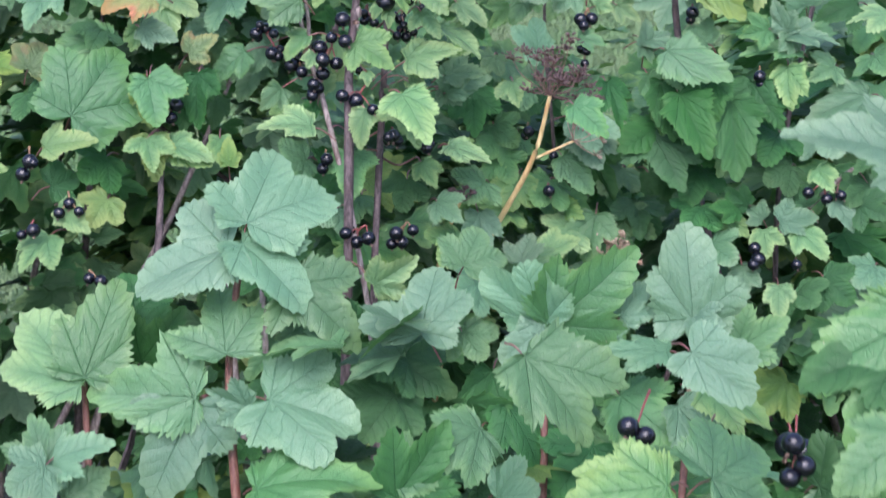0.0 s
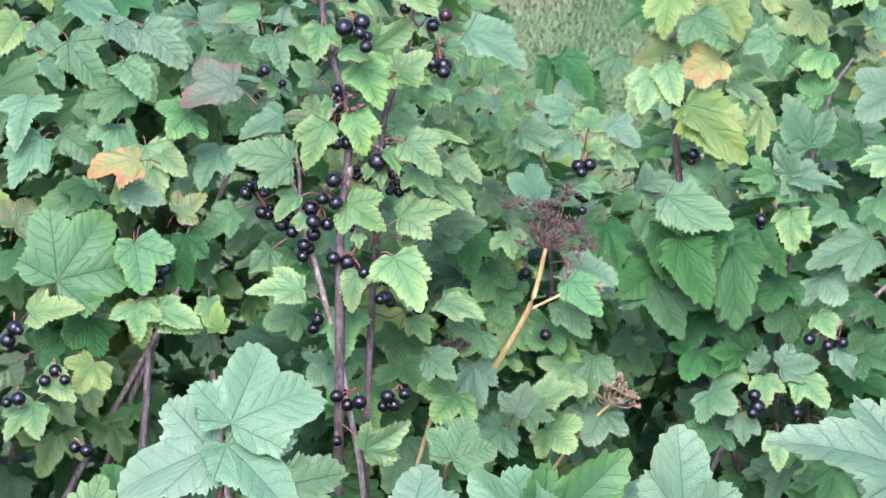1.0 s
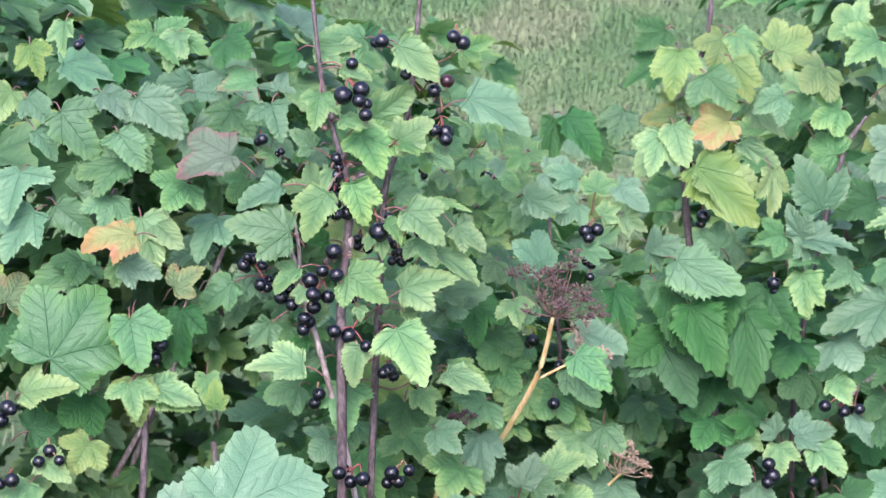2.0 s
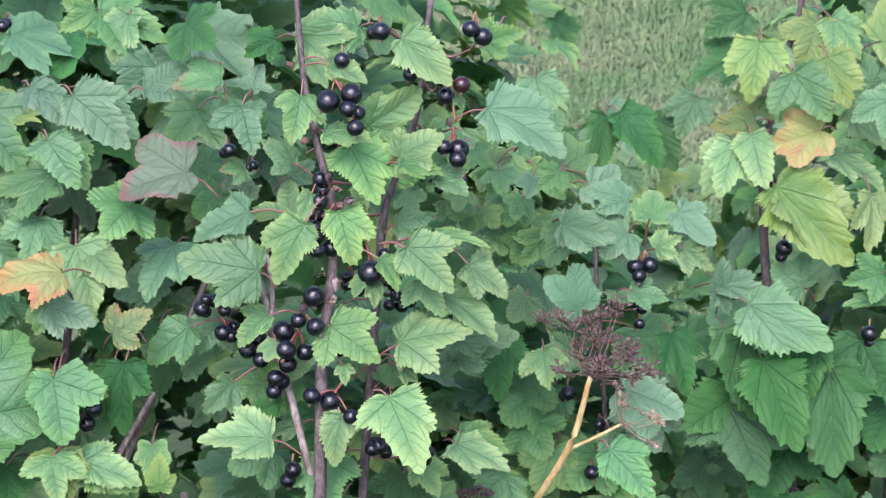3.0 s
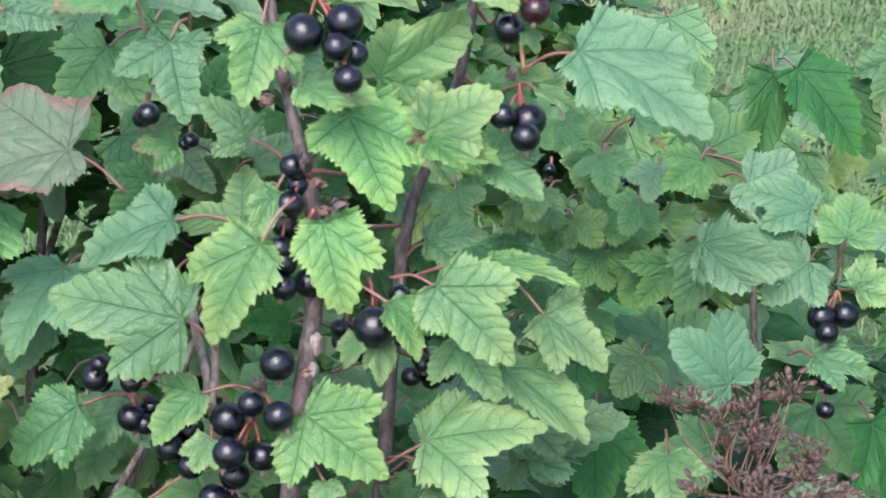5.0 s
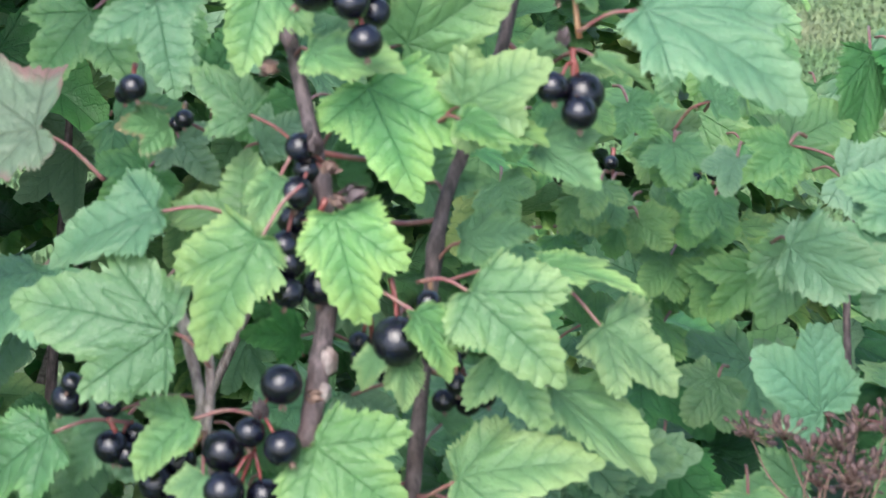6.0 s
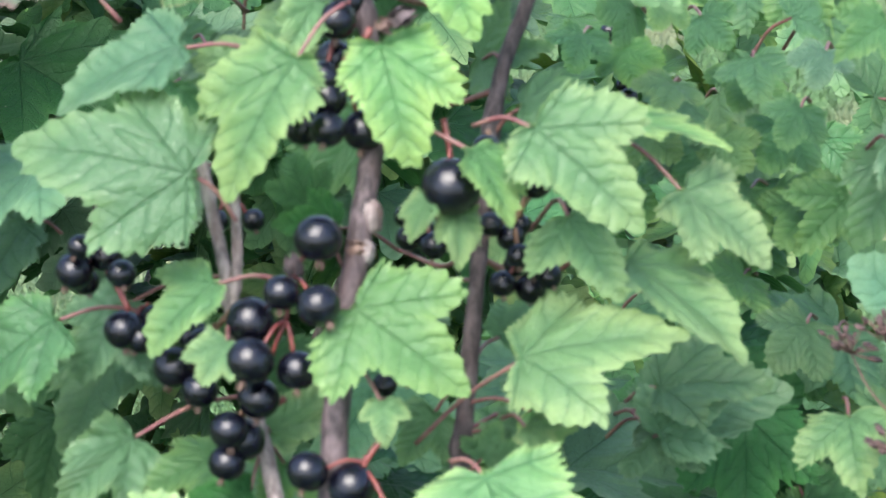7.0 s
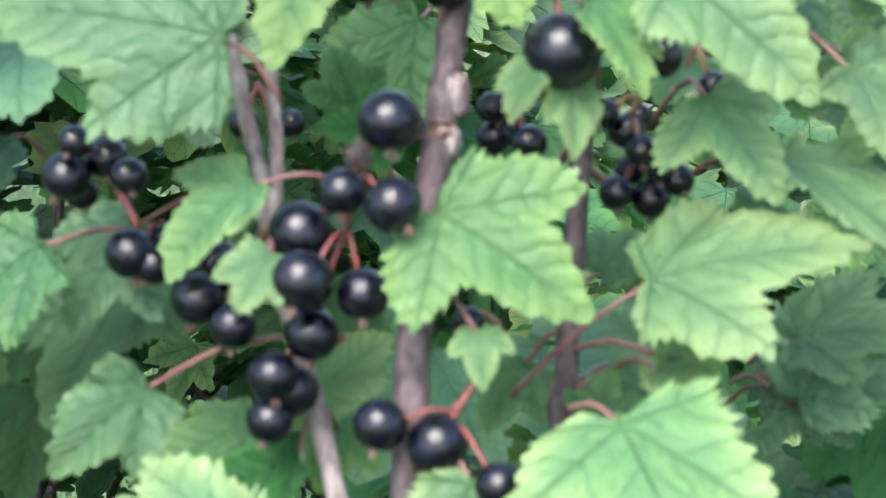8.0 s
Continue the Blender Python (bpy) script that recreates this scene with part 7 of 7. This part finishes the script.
lobed(broad_shrub, (0.1982, 0.2245, 0.8672), (0.2002, 0.1828, 0.8210), (0.2071, 0.2033, 0.8451), (0.1920, 0.2098, 0.8499), "dark", fold=0.5)
lobed(broad_shrub, (0.1849, 0.2267, 0.8835), (0.1818, 0.2022, 0.8551), (0.1969, 0.2135, 0.8702), (0.1727, 0.2172, 0.8708), "dark")
lobed(middle_shrub, (0.0891, 0.2226, 0.8484), (0.1189, 0.2074, 0.8332), (0.1108, 0.2268, 0.8539), (0.1072, 0.1997, 0.8242), "bluish")
lobed(middle_shrub, (0.0735, 0.0319, 0.9353), (0.0944, 0.0164, 0.9198), (0.0916, 0.0305, 0.9344), (0.0711, 0.0225, 0.9254), "green")
lobed(back_shrub, (0.0759, 0.4651, 0.9073), (0.1091, 0.4480, 0.8850), (0.1009, 0.4642, 0.9069), (0.0604, 0.4535, 0.8910), "bluish")
lobed(back_shrub, (0.0587, 0.4765, 0.8891), (0.0717, 0.4535, 0.8582), (0.0802, 0.4674, 0.8770), (0.0445, 0.4655, 0.8741), "dark")
lobed(back_shrub, (0.1066, 0.5024, 0.8873), (0.1238, 0.4801, 0.8581), (0.1298, 0.4949, 0.8786), (0.0955, 0.4907, 0.8706), "dark")
lobed(back_shrub, (0.0299, 0.4999, 0.9155), (0.0407, 0.4799, 0.8870), (0.0520, 0.4912, 0.9027), (0.0166, 0.4899, 0.9017), "green")
lobed(back_shrub, (0.0891, 0.4312, 0.8849), (0.0771, 0.4152, 0.8636), (0.0995, 0.4203, 0.8712), (0.0673, 0.4258, 0.8770), "vivid")
lobed(back_shrub, (0.1354, 0.5018, 0.9028), (0.1229, 0.4857, 0.8792), (0.1429, 0.4902, 0.8874), (0.1134, 0.4959, 0.8923), "green")
lobed(back_shrub, (0.0146, 0.4314, 0.8968), (0.0265, 0.4144, 0.8738), (0.0355, 0.4245, 0.8867), (0.0040, 0.4213, 0.8839), "vivid")
lobed(back_shrub, (0.0326, 0.4088, 0.8944), (0.0511, 0.3973, 0.8791), (0.0481, 0.4092, 0.8946), (0.0269, 0.3989, 0.8817), "green")


def seed_form():
    bm = bmesh.new()
    bmesh.ops.create_icosphere(bm, subdivisions=1, radius=1.0)
    data = ([tuple(v.co) for v in bm.verts], [tuple(v.index for v in f.verts) for f in bm.faces])
    bm.free()
    return data


SEED = seed_form()


def umbel(plant, centre, axis, spread, rays, fill=1.0, husk="seed"):
    """A dry umbel: rays from one point, each a part with its own small head of seeds."""
    COUNT[0] += 1
    rnd = random.Random(COUNT[0] * 3)
    centre, axis = Vector(centre), Vector(axis).normalized()
    u = axis.orthogonal().normalized()
    v = axis.cross(u)
    for i in range(rays):
        a, out = i * 2.39996 + rnd.uniform(-0.3, 0.3), math.sqrt((i + 0.6) / rays)
        tilt = out * radians(78) + rnd.uniform(-0.40, 0.40)
        flank = u * math.cos(a) + v * math.sin(a)
        way = axis * math.cos(tilt) + flank * math.sin(tilt)
        end = centre + way * spread * rnd.uniform(0.62, 1.58)
        bend = centre.lerp(end, 0.5) + flank * spread * rnd.uniform(0.02, 0.26) - axis * spread * rnd.uniform(0.0, 0.16)
        ray = under(new("ray", mesh_of("ray", *tube(smooth_line([centre, bend, end], 6), 0.00036, 0.00024, 6), STEM_MATERIALS["bleached" if husk == "bleached" else "dryray"])), plant)
        verts, faces, slots = [], [], []
        up = (way + axis * 0.6).normalized()
        for k in range(rnd.randint(16, 24)):
            b, o = k * 2.39996 + i, math.sqrt((k + 0.5) / 20)
            lean = o * 1.35 + rnd.uniform(-0.2, 0.2)
            d = up * math.cos(lean) + (u * math.cos(b) + v * math.sin(b)) * math.sin(lean)
            tip = end + d.normalized() * spread * rnd.uniform(0.12, 0.36)
            tv, tf = tube([end, tip], 0.0002, 0.00016, 4)
            n = len(verts)
            verts += tv
            faces += [tuple(q + n for q in f) for f in tf]
            slots += [0] * len(tf)
            if rnd.random() < 0.82 * fill:
                turn = (d + Vector((rnd.uniform(-0.4, 0.4), rnd.uniform(-0.4, 0.4), rnd.uniform(-0.4, 0.4)))).to_track_quat("Z", "Y").to_matrix()
                n, s = len(verts), rnd.uniform(0.55, 1.35) * 0.00100
                verts += [tuple(tip + turn @ Vector((p[0] * s, p[1] * s * 0.6, p[2] * s * 1.7))) for p in SEED[0]]
                faces += [tuple(q + n for q in f) for f in SEED[1]]
                slots += [1] * len(SEED[1])
        mesh = mesh_of("seed_head", verts, faces, STEM_MATERIALS["bleached" if husk == "bleached" else "dryray"], STEM_MATERIALS[husk])
        mesh.polygons.foreach_set("material_index", slots)
        tagged(under(new("seed_head", mesh), ray), "purple-brown dry seeds" if husk == "seed" else "half-shed bleached seed head")


SEEDY = "dry seed-bearing weeds among the shrubs"
dry_umbel = thing("dry_umbel_plant", (0.03, 0.20, 0), "dry straw-coloured weed stalk with brown seed umbels", "weed", SEEDY)
small_umbel = thing("dry_umbel_plant", (0.07, 0.22, 0), "small dry weed with one bleached umbel", "weed", SEEDY)
low_umbel = thing("dry_umbel_plant", (0.0, 0.20, 0), "tiny dry weed with a brown umbel", "weed", SEEDY)
stem(dry_umbel, [(0.066, 0.168, 0.892), (0.055, 0.170, 0.844), (0.026, 0.184, 0.778)], 0.0014, 0.0018, "straw", True, "stalk")
stem(dry_umbel, [(0.084, 0.185, 0.852), (0.074, 0.178, 0.850), (0.055, 0.170, 0.844)], 0.0008, 0.0010, "straw", False, "side_stalk")
umbel(dry_umbel, (0.066, 0.168, 0.892), (0.010, 0.014, 0.033), 0.025, 24)
umbel(dry_umbel, (0.084, 0.185, 0.852), (0.014, 0.007, 0.014), 0.015, 14, 0.4, "bleached")
stem(small_umbel, [(0.116, 0.204, 0.751), (0.108, 0.205, 0.741), (0.092, 0.202, 0.722)], 0.0008, 0.0010, "straw", True, "stalk")
umbel(small_umbel, (0.116, 0.204, 0.751), (0.008, 0.007, 0.015), 0.014, 18, 0.4, "bleached")
stem(low_umbel, [(0.005, 0.148, 0.821), (0.000, 0.153, 0.807), (-0.005, 0.156, 0.790)], 0.0009, 0.0012, "straw", True, "stalk")
umbel(low_umbel, (0.005, 0.148, 0.821), (-0.001, 0.002, 0.005), 0.008, 10)
